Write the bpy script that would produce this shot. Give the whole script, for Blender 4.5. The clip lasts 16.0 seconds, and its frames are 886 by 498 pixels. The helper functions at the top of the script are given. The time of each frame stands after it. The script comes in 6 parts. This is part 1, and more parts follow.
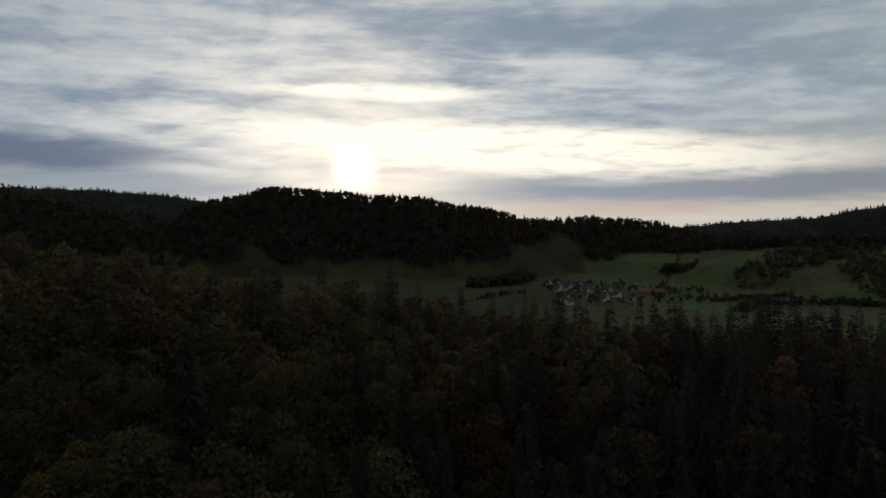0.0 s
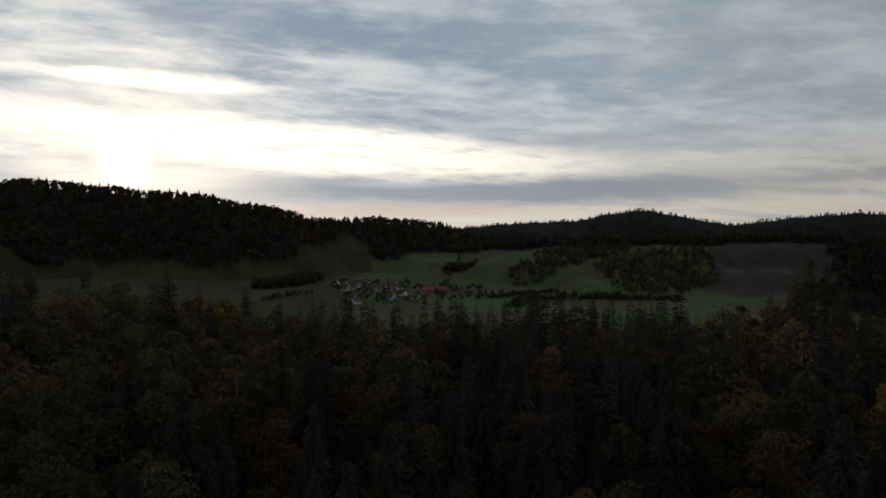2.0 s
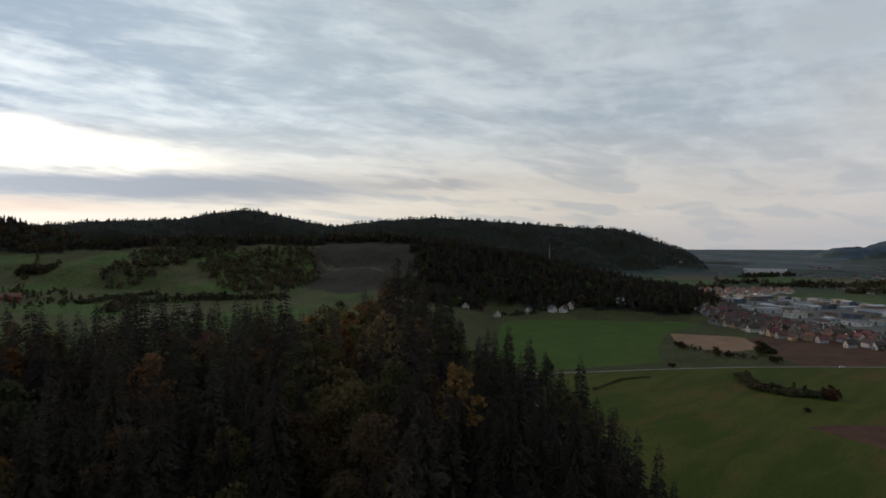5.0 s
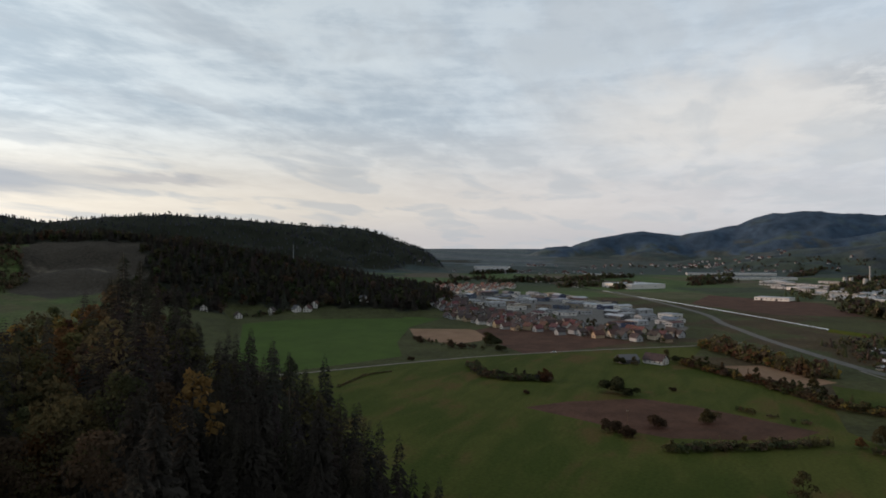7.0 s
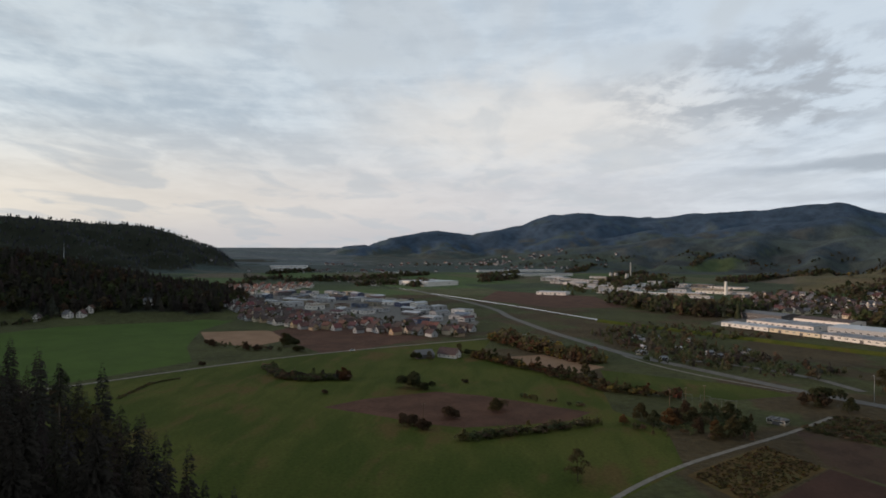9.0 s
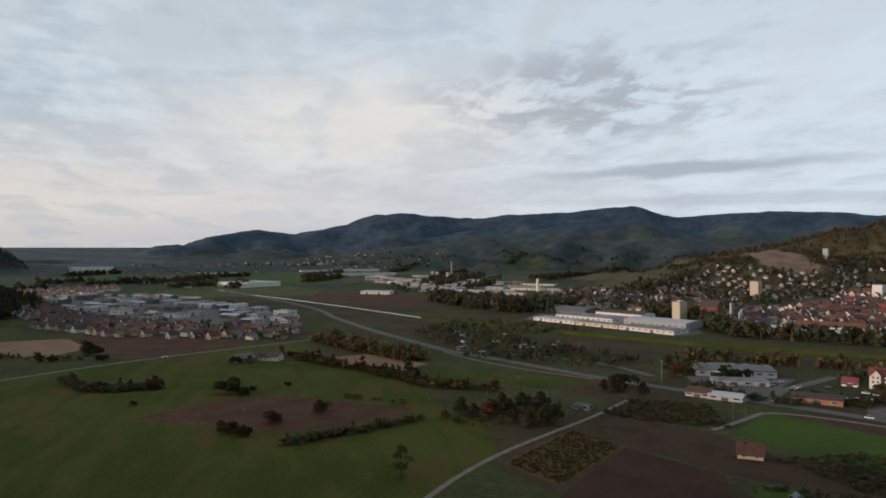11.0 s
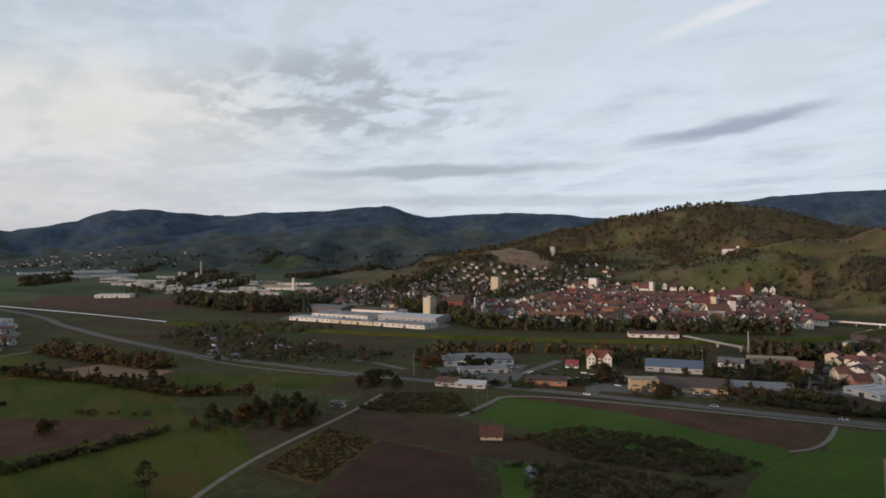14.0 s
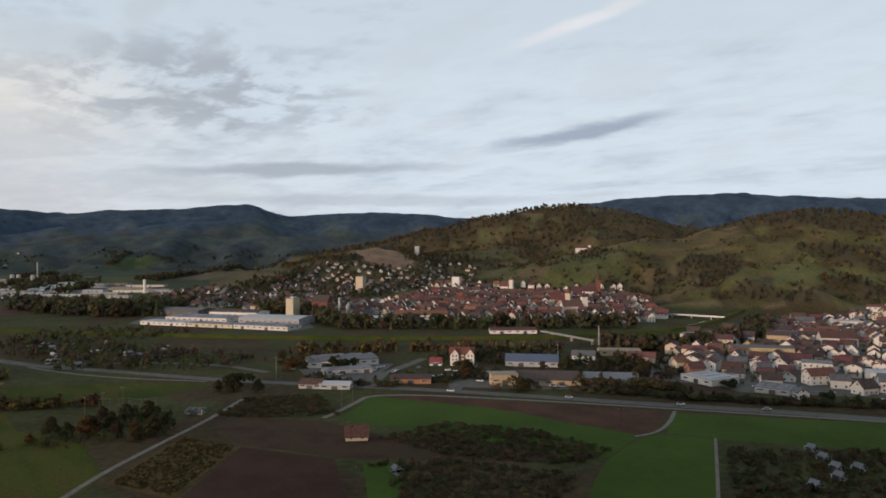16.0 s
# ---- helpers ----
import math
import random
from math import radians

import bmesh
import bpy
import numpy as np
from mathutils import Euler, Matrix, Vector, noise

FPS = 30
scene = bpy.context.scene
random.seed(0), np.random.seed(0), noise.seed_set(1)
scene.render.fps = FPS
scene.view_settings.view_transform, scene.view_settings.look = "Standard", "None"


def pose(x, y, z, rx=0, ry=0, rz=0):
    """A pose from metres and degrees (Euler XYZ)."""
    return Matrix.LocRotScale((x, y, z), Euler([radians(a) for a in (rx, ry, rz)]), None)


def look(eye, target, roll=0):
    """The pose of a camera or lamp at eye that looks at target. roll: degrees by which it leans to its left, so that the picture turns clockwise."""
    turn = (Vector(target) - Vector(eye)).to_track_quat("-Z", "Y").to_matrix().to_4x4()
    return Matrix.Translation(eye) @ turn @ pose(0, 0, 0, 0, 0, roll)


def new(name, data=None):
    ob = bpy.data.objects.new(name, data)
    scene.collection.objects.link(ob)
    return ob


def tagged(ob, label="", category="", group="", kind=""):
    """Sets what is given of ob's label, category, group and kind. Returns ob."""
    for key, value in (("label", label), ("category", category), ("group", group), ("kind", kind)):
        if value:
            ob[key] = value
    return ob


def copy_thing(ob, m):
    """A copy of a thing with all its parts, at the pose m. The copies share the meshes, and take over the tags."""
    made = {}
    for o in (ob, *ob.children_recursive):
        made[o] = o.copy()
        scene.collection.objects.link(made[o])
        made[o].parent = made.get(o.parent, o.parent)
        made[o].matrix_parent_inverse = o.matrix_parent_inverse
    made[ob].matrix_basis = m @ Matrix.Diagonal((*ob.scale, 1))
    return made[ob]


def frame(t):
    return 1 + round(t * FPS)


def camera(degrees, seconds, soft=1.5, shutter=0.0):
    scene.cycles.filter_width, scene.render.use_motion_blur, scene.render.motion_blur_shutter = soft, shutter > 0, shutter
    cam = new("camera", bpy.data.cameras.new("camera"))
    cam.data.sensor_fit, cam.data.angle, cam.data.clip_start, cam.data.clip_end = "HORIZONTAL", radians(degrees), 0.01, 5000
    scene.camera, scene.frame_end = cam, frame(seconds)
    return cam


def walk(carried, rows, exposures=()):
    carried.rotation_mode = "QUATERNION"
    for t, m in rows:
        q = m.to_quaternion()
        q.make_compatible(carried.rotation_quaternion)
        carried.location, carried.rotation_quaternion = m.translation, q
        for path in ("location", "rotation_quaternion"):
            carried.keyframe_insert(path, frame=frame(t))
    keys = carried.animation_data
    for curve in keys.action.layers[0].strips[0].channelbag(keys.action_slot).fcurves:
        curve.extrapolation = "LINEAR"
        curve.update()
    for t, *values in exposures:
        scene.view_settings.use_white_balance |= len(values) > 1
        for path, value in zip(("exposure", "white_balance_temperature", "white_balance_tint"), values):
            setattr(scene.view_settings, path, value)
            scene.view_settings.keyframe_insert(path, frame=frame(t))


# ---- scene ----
EYE = 85.0          # height of the drone over the valley floor
cam = camera(64.54, 16.0, soft=1.75)
walk(cam, [
    (0, pose(0.6, 0.4, EYE, 89.86, -0.09, -0.00)),
    (0.5, pose(0.6, 0.4, EYE, 89.85, -0.11, -3.36)),
    (1, pose(0.6, 0.4, EYE, 89.87, -0.14, -7.40)),
    (1.5, pose(0.6, 0.4, EYE, 89.87, -0.14, -11.79)),
    (2, pose(0.6, 0.4, EYE, 89.88, -0.14, -17.20)),
    (2.5, pose(0.6, 0.4, EYE, 89.90, -0.14, -23.56)),
    (3, pose(0.6, 0.4, EYE, 89.91, -0.13, -28.06)),
    (3.5, pose(0.6, 0.4, EYE, 89.91, -0.12, -32.88)),
    (4, pose(0.6, 0.4, EYE, 89.93, -0.12, -38.01)),
    (4.5, pose(0.6, 0.4, EYE, 89.93, -0.13, -43.21)),
    (5, pose(0.6, 0.4, EYE, 89.92, -0.13, -48.57)),
    (7.5, pose(0.6, 0.4, EYE, 89.91, -0.13, -73.62)),
    (8, pose(0.6, 0.4, EYE, 89.90, -0.11, -77.42)),
    (8.5, pose(0.6, 0.4, EYE, 89.85, -0.12, -80.93)),
    (9, pose(0.6, 0.4, EYE, 89.84, -0.10, -85.59)),
    (11.5, pose(0.6, 0.4, EYE, 89.82, -0.03, -103.89)),
    (12, pose(0.6, 0.4, EYE, 89.81, 0.00, -108.46)),
    (12.5, pose(0.6, 0.4, EYE, 89.80, 0.01, -112.08)),
    (13, pose(0.6, 0.4, EYE, 89.77, -0.02, -114.77)),
    (13.5, pose(0.6, 0.4, EYE, 89.75, 0.01, -117.38)),
    (14, pose(0.6, 0.4, EYE, 89.72, 0.02, -119.60)),
    (14.5, pose(0.6, 0.4, EYE, 89.71, 0.05, -120.93)),
    (15, pose(0.6, 0.4, EYE, 89.69, 0.04, -123.40)),
    (15.5, pose(0.6, 0.4, EYE, 89.68, 0.06, -126.73)),
    (16, pose(0.6, 0.4, EYE, 89.67, 0.08, -130.61)),
], exposures=[(0, -1.0), (2, -0.85), (3.5, -0.46), (4, -0.33), (5, -0.24), (7.5, -0.02), (9, 0.0), (16, 0.0)])

# ---- world and sun ----
SUN_AZ, SUN_EL = -7.2, 6.3     # bearing clockwise from +y, elevation


def direction(az, el=0.0):
    a, e = radians(az), radians(el)
    return Vector((math.sin(a) * math.cos(e), math.cos(a) * math.cos(e), math.sin(e)))


class Graph:
    """Short-hand for node trees."""

    def __init__(self, tree):
        self.tree, self.n, self.l = tree, tree.nodes, tree.links
        self.n.clear()

    def put(self, socket, value):
        if isinstance(value, bpy.types.NodeSocket):
            self.l.new(value, socket)
        elif value is not None:
            socket.default_value = value

    def node(self, kind, **inputs):
        nd = self.n.new(kind)
        for k, v in inputs.items():
            self.put(nd.inputs[k.replace("_", " ")], v)
        return nd

    def math(self, op, a, b=None, c=None, clamp=False):
        nd = self.n.new("ShaderNodeMath")
        nd.operation, nd.use_clamp = op, clamp
        for i, v in enumerate((a, b, c)):
            if v is not None:
                self.put(nd.inputs[i], v)
        return nd.outputs[0]

    def vec(self, op, a, b=None, scale=None):
        nd = self.n.new("ShaderNodeVectorMath")
        nd.operation = op
        self.put(nd.inputs[0], a)
        if b is not None:
            self.put(nd.inputs[1], b)
        if scale is not None:
            self.put(nd.inputs["Scale"], scale)
        return nd.outputs["Value"] if op in ("DOT_PRODUCT", "LENGTH") else nd.outputs["Vector"]

    def mix(self, f, a, b, mode="MIX"):
        nd = self.n.new("ShaderNodeMix")
        nd.data_type, nd.blend_type = "RGBA", mode
        nd.clamp_factor = True
        self.put(nd.inputs[0], f)
        for i, v in ((6, a), (7, b)):
            self.put(nd.inputs[i], (*v, 1) if isinstance(v, tuple) and len(v) == 3 else v)
        return nd.outputs[2]

    def ramp(self, f, *stops):
        """stops: (position, value or colour)"""
        nd = self.n.new("ShaderNodeValToRGB")
        self.put(nd.inputs[0], f)
        el = nd.color_ramp.elements
        while len(el) < len(stops):
            el.new(0.5)
        for e, (p, c) in zip(el, stops):
            e.position = p
            e.color = (*c, 1) if isinstance(c, tuple) else (c, c, c, 1)
        return nd.outputs[0]

    def noise(self, vector, scale, detail=6, rough=0.55, distort=0.0):
        nd = self.n.new("ShaderNodeTexNoise")
        for k, v in (("Vector", vector), ("Scale", scale), ("Detail", detail), ("Roughness", rough), ("Distortion", distort)):
            self.put(nd.inputs[k], v)
        return nd.outputs["Fac"]

    def rng(self, v, a, b, c=0.0, d=1.0, smooth=True):
        nd = self.n.new("ShaderNodeMapRange")
        nd.interpolation_type = "SMOOTHSTEP" if smooth else "LINEAR"
        for i, x in enumerate((v, a, b, c, d)):
            self.put(nd.inputs[i], x)
        return nd.outputs[0]

    def rgb(self, x, y, z):
        nd = self.n.new("ShaderNodeCombineXYZ")
        for i, v in enumerate((x, y, z)):
            self.put(nd.inputs[i], v)
        return nd.outputs[0]


def make_world():
    w = bpy.data.worlds.new("evening_sky")
    scene.world = w
    w.use_nodes = True
    g = Graph(w.node_tree)
    out = g.n.new("ShaderNodeOutputWorld")
    sky = g.n.new("ShaderNodeTexSky")
    sky.sky_type, sky.sun_disc = "NISHITA", False
    sky.sun_elevation, sky.sun_rotation = radians(SUN_EL), radians(SUN_AZ)
    d = g.n.new("ShaderNodeTexCoord").outputs["Generated"]
    sep = g.n.new("ShaderNodeSeparateXYZ")
    g.put(sep.inputs[0], d)
    x, y, z = sep.outputs
    az = g.math("MULTIPLY", g.math("ARCTAN2", x, y), 57.2958)
    el = g.math("MULTIPLY", g.math("ARCSINE", z), 57.2958)
    up = g.math("MAXIMUM", z, 0.0)
    flat = g.math("ADD", up, 0.11)
    px, py = g.math("DIVIDE", x, flat), g.math("DIVIDE", y, flat)
    # cloud deck seen in perspective; rolls of cloud lie along one direction
    p = g.rgb(g.math("MULTIPLY", px, 1.0), g.math("MULTIPLY", py, 1.0), 0.0)
    rot = g.n.new("ShaderNodeMapping")
    g.put(rot.inputs[0], p)
    rot.inputs["Rotation"].default_value = (0, 0, radians(-25))
    rot.inputs["Scale"].default_value = (0.55, 1.0, 1.0)
    deck = g.noise(rot.outputs[0], 1.5, 8, 0.6, 0.4)
    fine = g.noise(p, 2.9, 7, 0.6, 0.5)
    wisp = g.math("ADD", g.math("MULTIPLY", deck, 0.6), g.math("MULTIPLY", fine, 0.4))
    warp = g.math("MULTIPLY", g.math("SUBTRACT", g.noise(p, 1.4, 6, 0.62), 0.5), 1.0)
    warp2 = g.math("SUBTRACT", g.noise(rot.outputs[0], 3.4, 6, 0.62), 0.5)

    def blob(a, e, ra, re, wa=10.0, we=4.0, edge=(1.25, 0.35), tilt=0.0):
        """A soft patch round a bearing and elevation, with a ragged edge."""
        da = g.math("ADD", g.math("SUBTRACT", az, a), g.math("MULTIPLY", warp, wa))
        de = g.math("ADD", g.math("SUBTRACT", el, e), g.math("MULTIPLY", warp2, we))
        if tilt:
            de = g.math("SUBTRACT", de, g.math("MULTIPLY", da, tilt))
        q = g.math("SQRT", g.math("ADD", g.math("POWER", g.math("DIVIDE", g.math("ABSOLUTE", da), ra), 2.0),
                                  g.math("POWER", g.math("DIVIDE", g.math("ABSOLUTE", de), re), 2.0)))
        return g.rng(q, edge[0], edge[1])

    sun = direction(SUN_AZ, SUN_EL)
    dot = g.vec("DOT_PRODUCT", d, tuple(sun))
    ang = g.math("MULTIPLY", g.math("ARCCOSINE", g.math("MINIMUM", dot, 0.99999)), 57.2958)

    away = g.rng(az, 30.0, 112.0)                     # from the sun's side to the blue side
    left = g.rng(az, 8.0, -22.0)
    dark = g.mix(away, g.mix(g.rng(az, 8.0, 42.0), (0.225, 0.29, 0.375), (0.385, 0.46, 0.525)), (0.48, 0.56, 0.65))
    light = g.mix(away, g.mix(g.rng(az, 0.0, 42.0), (0.60, 0.64, 0.66), (0.71, 0.775, 0.805)), (0.665, 0.75, 0.835))
    light = g.mix(g.rng(ang, 26.0, 6.0), light, (0.86, 0.84, 0.79))
    finer = g.noise(rot.outputs[0], 8.0, 5, 0.6, 0.3)
    streak = g.noise(g.rgb(g.math("MULTIPLY", az, 0.055), g.math("MULTIPLY", el, 0.50), 3.0), 1.0, 6, 0.6, 0.3)
    wisp = g.math("ADD", g.math("MULTIPLY", wisp, 0.62), g.math("ADD", g.math("MULTIPLY", finer, 0.13), g.math("MULTIPLY", streak, 0.25)))
    bias = g.math("MULTIPLY", blob(24, 15, 26, 6.0, 8, 4, (1.4, 0.2)), 0.045)
    bias = g.math("SUBTRACT", bias, g.math("MULTIPLY", blob(-16, 16, 18, 5, 8, 4, (1.4, 0.2)), 0.012))
    bias = g.math("SUBTRACT", bias, g.math("MULTIPLY", g.rng(az, 100, 140), 0.07))
    cover = g.rng(g.math("ADD", wisp, bias), 0.39, 0.60)
    body = g.mix(g.math("MULTIPLY", cover, 0.94), light, dark)
    # cream haze over the horizon, rosier away from the sun
    low = g.math("MULTIPLY", g.rng(el, 11.0, 3.0), g.math("MULTIPLY", g.rng(az, -40, 20), g.rng(az, 132, 78)))
    body = g.mix(g.math("MULTIPLY", low, 0.82), body, g.mix(g.rng(az, 40, 95), (0.84, 0.75, 0.62), (0.69, 0.65, 0.64)))
    body = g.mix(g.math("MULTIPLY", g.rng(el, 3.2, 0.4), 0.6), body, g.mix(g.rng(az, 30, 80), (0.66, 0.58, 0.54), (0.50, 0.50, 0.54)))
    body = g.mix(g.math("MULTIPLY", blob(93, 10.0, 18, 4.5, 10, 5, (1.3, 0.2)), 0.7), body, (0.82, 0.775, 0.72))
    # dim rolls in the cream bank
    roll = g.math("MULTIPLY", g.rng(g.noise(rot.outputs[0], 2.2, 6, 0.5, 0.5), 0.50, 0.64), g.rng(az, 20, 45))
    body = g.mix(g.math("MULTIPLY", roll, g.mix(g.rng(az, 95, 125), (0.5, 0.5, 0.5), (0.22, 0.22, 0.22))), body, g.mix(away, (0.40, 0.45, 0.50), (0.55, 0.59, 0.63)))
    # slate bands low under the sun and on its flank
    body = g.mix(g.math("MULTIPLY", blob(21, 4.7, 27, 1.6, 6, 1.6), 0.92), body, (0.30, 0.335, 0.39))
    body = g.mix(g.math("MULTIPLY", blob(-33, 6.6, 15, 1.7, 6, 2.0), 0.95), body, (0.155, 0.195, 0.28))
    body = g.mix(g.math("MULTIPLY", blob(-24, 4.6, 16, 1.2, 5, 1.4), 0.85), body, (0.33, 0.37, 0.42))
    body = g.mix(g.math("MULTIPLY", blob(13, 3.0, 13, 0.7, 3, 0.5), 0.65), body, (0.62, 0.49, 0.42))
    body = g.mix(g.math("MULTIPLY", blob(13, 5.1, 5, 0.35, 5, 0.6), 0.5), body, (0.62, 0.64, 0.66))
    # slate rolls away from the sun
    patch = g.math("MULTIPLY", blob(111, 11.8, 13, 4.2, 14, 6, (1.3, 0.3)), g.rng(g.math("ADD", g.math("MULTIPLY", fine, 0.6), g.math("MULTIPLY", finer, 0.4)), 0.44, 0.57))
    body = g.mix(g.math("MULTIPLY", patch, 0.85), body, (0.40, 0.44, 0.49))
    body = g.mix(g.math("MULTIPLY", blob(47.5, 5.1, 5.5, 0.5, 6, 1.8), 0.6), body, (0.42, 0.42, 0.44))
    body = g.mix(g.math("MULTIPLY", blob(119, 6.0, 12, 0.6, 8, 1.2, tilt=0.03), 0.8), body, (0.37, 0.42, 0.48))
    body = g.mix(g.math("MULTIPLY", blob(142, 9.0, 8, 0.65, 7, 1.2, tilt=0.17), 0.85), body, (0.32, 0.38, 0.48))
    body = g.mix(g.math("MULTIPLY", blob(125, 3.6, 18, 0.5, 8, 1.0), 0.5), body, (0.44, 0.48, 0.54))
    body = g.mix(g.math("MULTIPLY", blob(143, 17.6, 7, 0.7, 6, 1.5, tilt=0.33), 0.7), body, (0.84, 0.83, 0.86))
    # the break in the deck through which the sun stands
    glow = g.math("MAXIMUM", blob(5, 8.0, 26, 2.2, 6, 1.6, (1.2, 0.55), tilt=-0.055), blob(-6, 12.4, 10, 0.8, 9, 2.0))
    glow = g.math("MULTIPLY", glow, g.rng(g.math("ADD", finer, g.math("MULTIPLY", fine, 1.0)), 1.25, 0.95, 0.55, 1.0))
    body = g.mix(glow, body, (1.2, 1.12, 0.97))
    halo = g.math("POWER", g.rng(ang, 20.0, 0.0), 2.4)
    body = g.mix(g.math("MULTIPLY", halo, g.rng(streak, 0.6, 0.4, 0.45, 0.8)), body, (1.25, 1.12, 0.92))
    core = g.math("POWER", g.rng(ang, 3.2, 0.0), 2.4)
    body = g.mix(core, body, (2.4, 2.1, 1.7))
    body = g.mix(g.rng(el, 0.0, -2.0), body, (0.16, 0.16, 0.17))

    # the deck glows more strongly towards the sun
    body = g.vec("SCALE", body, scale=g.rng(ang, 70.0, 2.0, 1.0, 2.0))
    a = g.node("ShaderNodeBackground", Color=sky.outputs[0], Strength=0.10)
    b = g.node("ShaderNodeBackground", Color=body, Strength=1.0)
    clear = g.math("MULTIPLY", g.rng(el, 6.0, 30.0), g.math("MULTIPLY", g.rng(cover, 0.5, 0.0), 0.25))
    mixer = g.n.new("ShaderNodeMixShader")
    g.put(mixer.inputs[0], clear)
    g.put(mixer.inputs[1], b.outputs[0])
    g.put(mixer.inputs[2], a.outputs[0])
    g.put(out.inputs[0], mixer.outputs[0])


make_world()
sun_data = bpy.data.lights.new("sun", "SUN")
sun_data.energy, sun_data.angle, sun_data.color = 2.7, radians(3), (1.0, 0.72, 0.54)
sun_lamp = new("sun", sun_data)
sun_lamp.matrix_world = look(direction(SUN_AZ, SUN_EL) * 900, (0, 0, 0))

# ---- materials ----
def material(name, colours, scale=0.2, rough=0.9, bump=0.0, bump_scale=2.0, attr="", random_tint=0.0, metal=0.0, fine=0.0, spec=0.25):
    """A surface whose colour wanders between the given colours at two scales, with a little relief."""
    m = bpy.data.materials.new(name)
    m.use_nodes = True
    g = Graph(m.node_tree)
    out = g.n.new("ShaderNodeOutputMaterial")
    b = g.n.new("ShaderNodeBsdfPrincipled")
    pos = g.n.new("ShaderNodeTexCoord").outputs["Object"] if attr != "world" else g.n.new("ShaderNodeNewGeometry").outputs["Position"]
    n1 = g.noise(pos, scale, 5, 0.6)
    n2 = g.noise(pos, scale * 9, 3, 0.6)
    f = g.rng(g.math("ADD", g.math("MULTIPLY", n1, 0.65), g.math("MULTIPLY", n2, 0.35)), 0.36, 0.64)
    k = len(colours) - 1
    col = g.ramp(f, *[(i / k if k else 0, c) for i, c in enumerate(colours)]) if k else g.mix(0.0, colours[0], colours[0])
    if random_tint:
        r = g.math("FRACT", g.math("ADD", g.n.new("ShaderNodeObjectInfo").outputs["Random"], g.n.new("ShaderNodeNewGeometry").outputs["Random Per Island"]))
        h = g.n.new("ShaderNodeHueSaturation")
        g.put(h.inputs["Hue"], g.rng(r, 0, 1, 0.5 - random_tint * 0.08, 0.5 + random_tint * 0.08, False))
        g.put(h.inputs["Value"], g.rng(g.math("FRACT", g.math("MULTIPLY", r, 7.31)), 0, 1, 1 - 0.5 * random_tint, 1 + 0.5 * random_tint, False))
        g.put(h.inputs["Color"], col)
        col = h.outputs[0]
    g.put(b.inputs["Base Color"], col)
    b.inputs["Roughness"].default_value = rough
    b.inputs["Metallic"].default_value = metal
    b.inputs["Specular IOR Level"].default_value = spec
    if bump:
        bp = g.node("ShaderNodeBump", Strength=bump, Height=g.noise(pos, bump_scale, 4, 0.6))
        bp.inputs["Distance"].default_value = 0.3
        g.put(b.inputs["Normal"], bp.outputs[0])
    g.put(out.inputs[0], b.outputs[0])
    return m


def land_material():
    """Open country: the cover of each stretch (grass, wood, vines, soil), with painted haze far out, comes with the
    mesh.
    """
    m = bpy.data.materials.new("open_country")
    m.use_nodes = True
    g = Graph(m.node_tree)
    out = g.n.new("ShaderNodeOutputMaterial")
    b = g.n.new("ShaderNodeBsdfPrincipled")
    pos = g.n.new("ShaderNodeNewGeometry").outputs["Position"]
    at = g.n.new("ShaderNodeAttribute")
    at.attribute_name = "cover"
    n = g.math("ADD", g.math("MULTIPLY", g.noise(pos, 0.02, 6, 0.65), 0.5), g.math("MULTIPLY", g.noise(pos, 0.25, 4, 0.6), 0.5))
    k = g.rng(n, 0.34, 0.66, 0.5, 1.55, False)
    col = g.vec("SCALE", at.outputs["Color"], scale=k)
    g.put(b.inputs["Base Color"], col)
    b.inputs["Roughness"].default_value = 1.0
    b.inputs["Specular IOR Level"].default_value = 0.1
    bp = g.node("ShaderNodeBump", Strength=0.6, Height=g.noise(pos, 0.12, 5, 0.7))
    bp.inputs["Distance"].default_value = 3.0
    g.put(b.inputs["Normal"], bp.outputs[0])
    g.put(out.inputs[0], b.outputs[0])
    return m


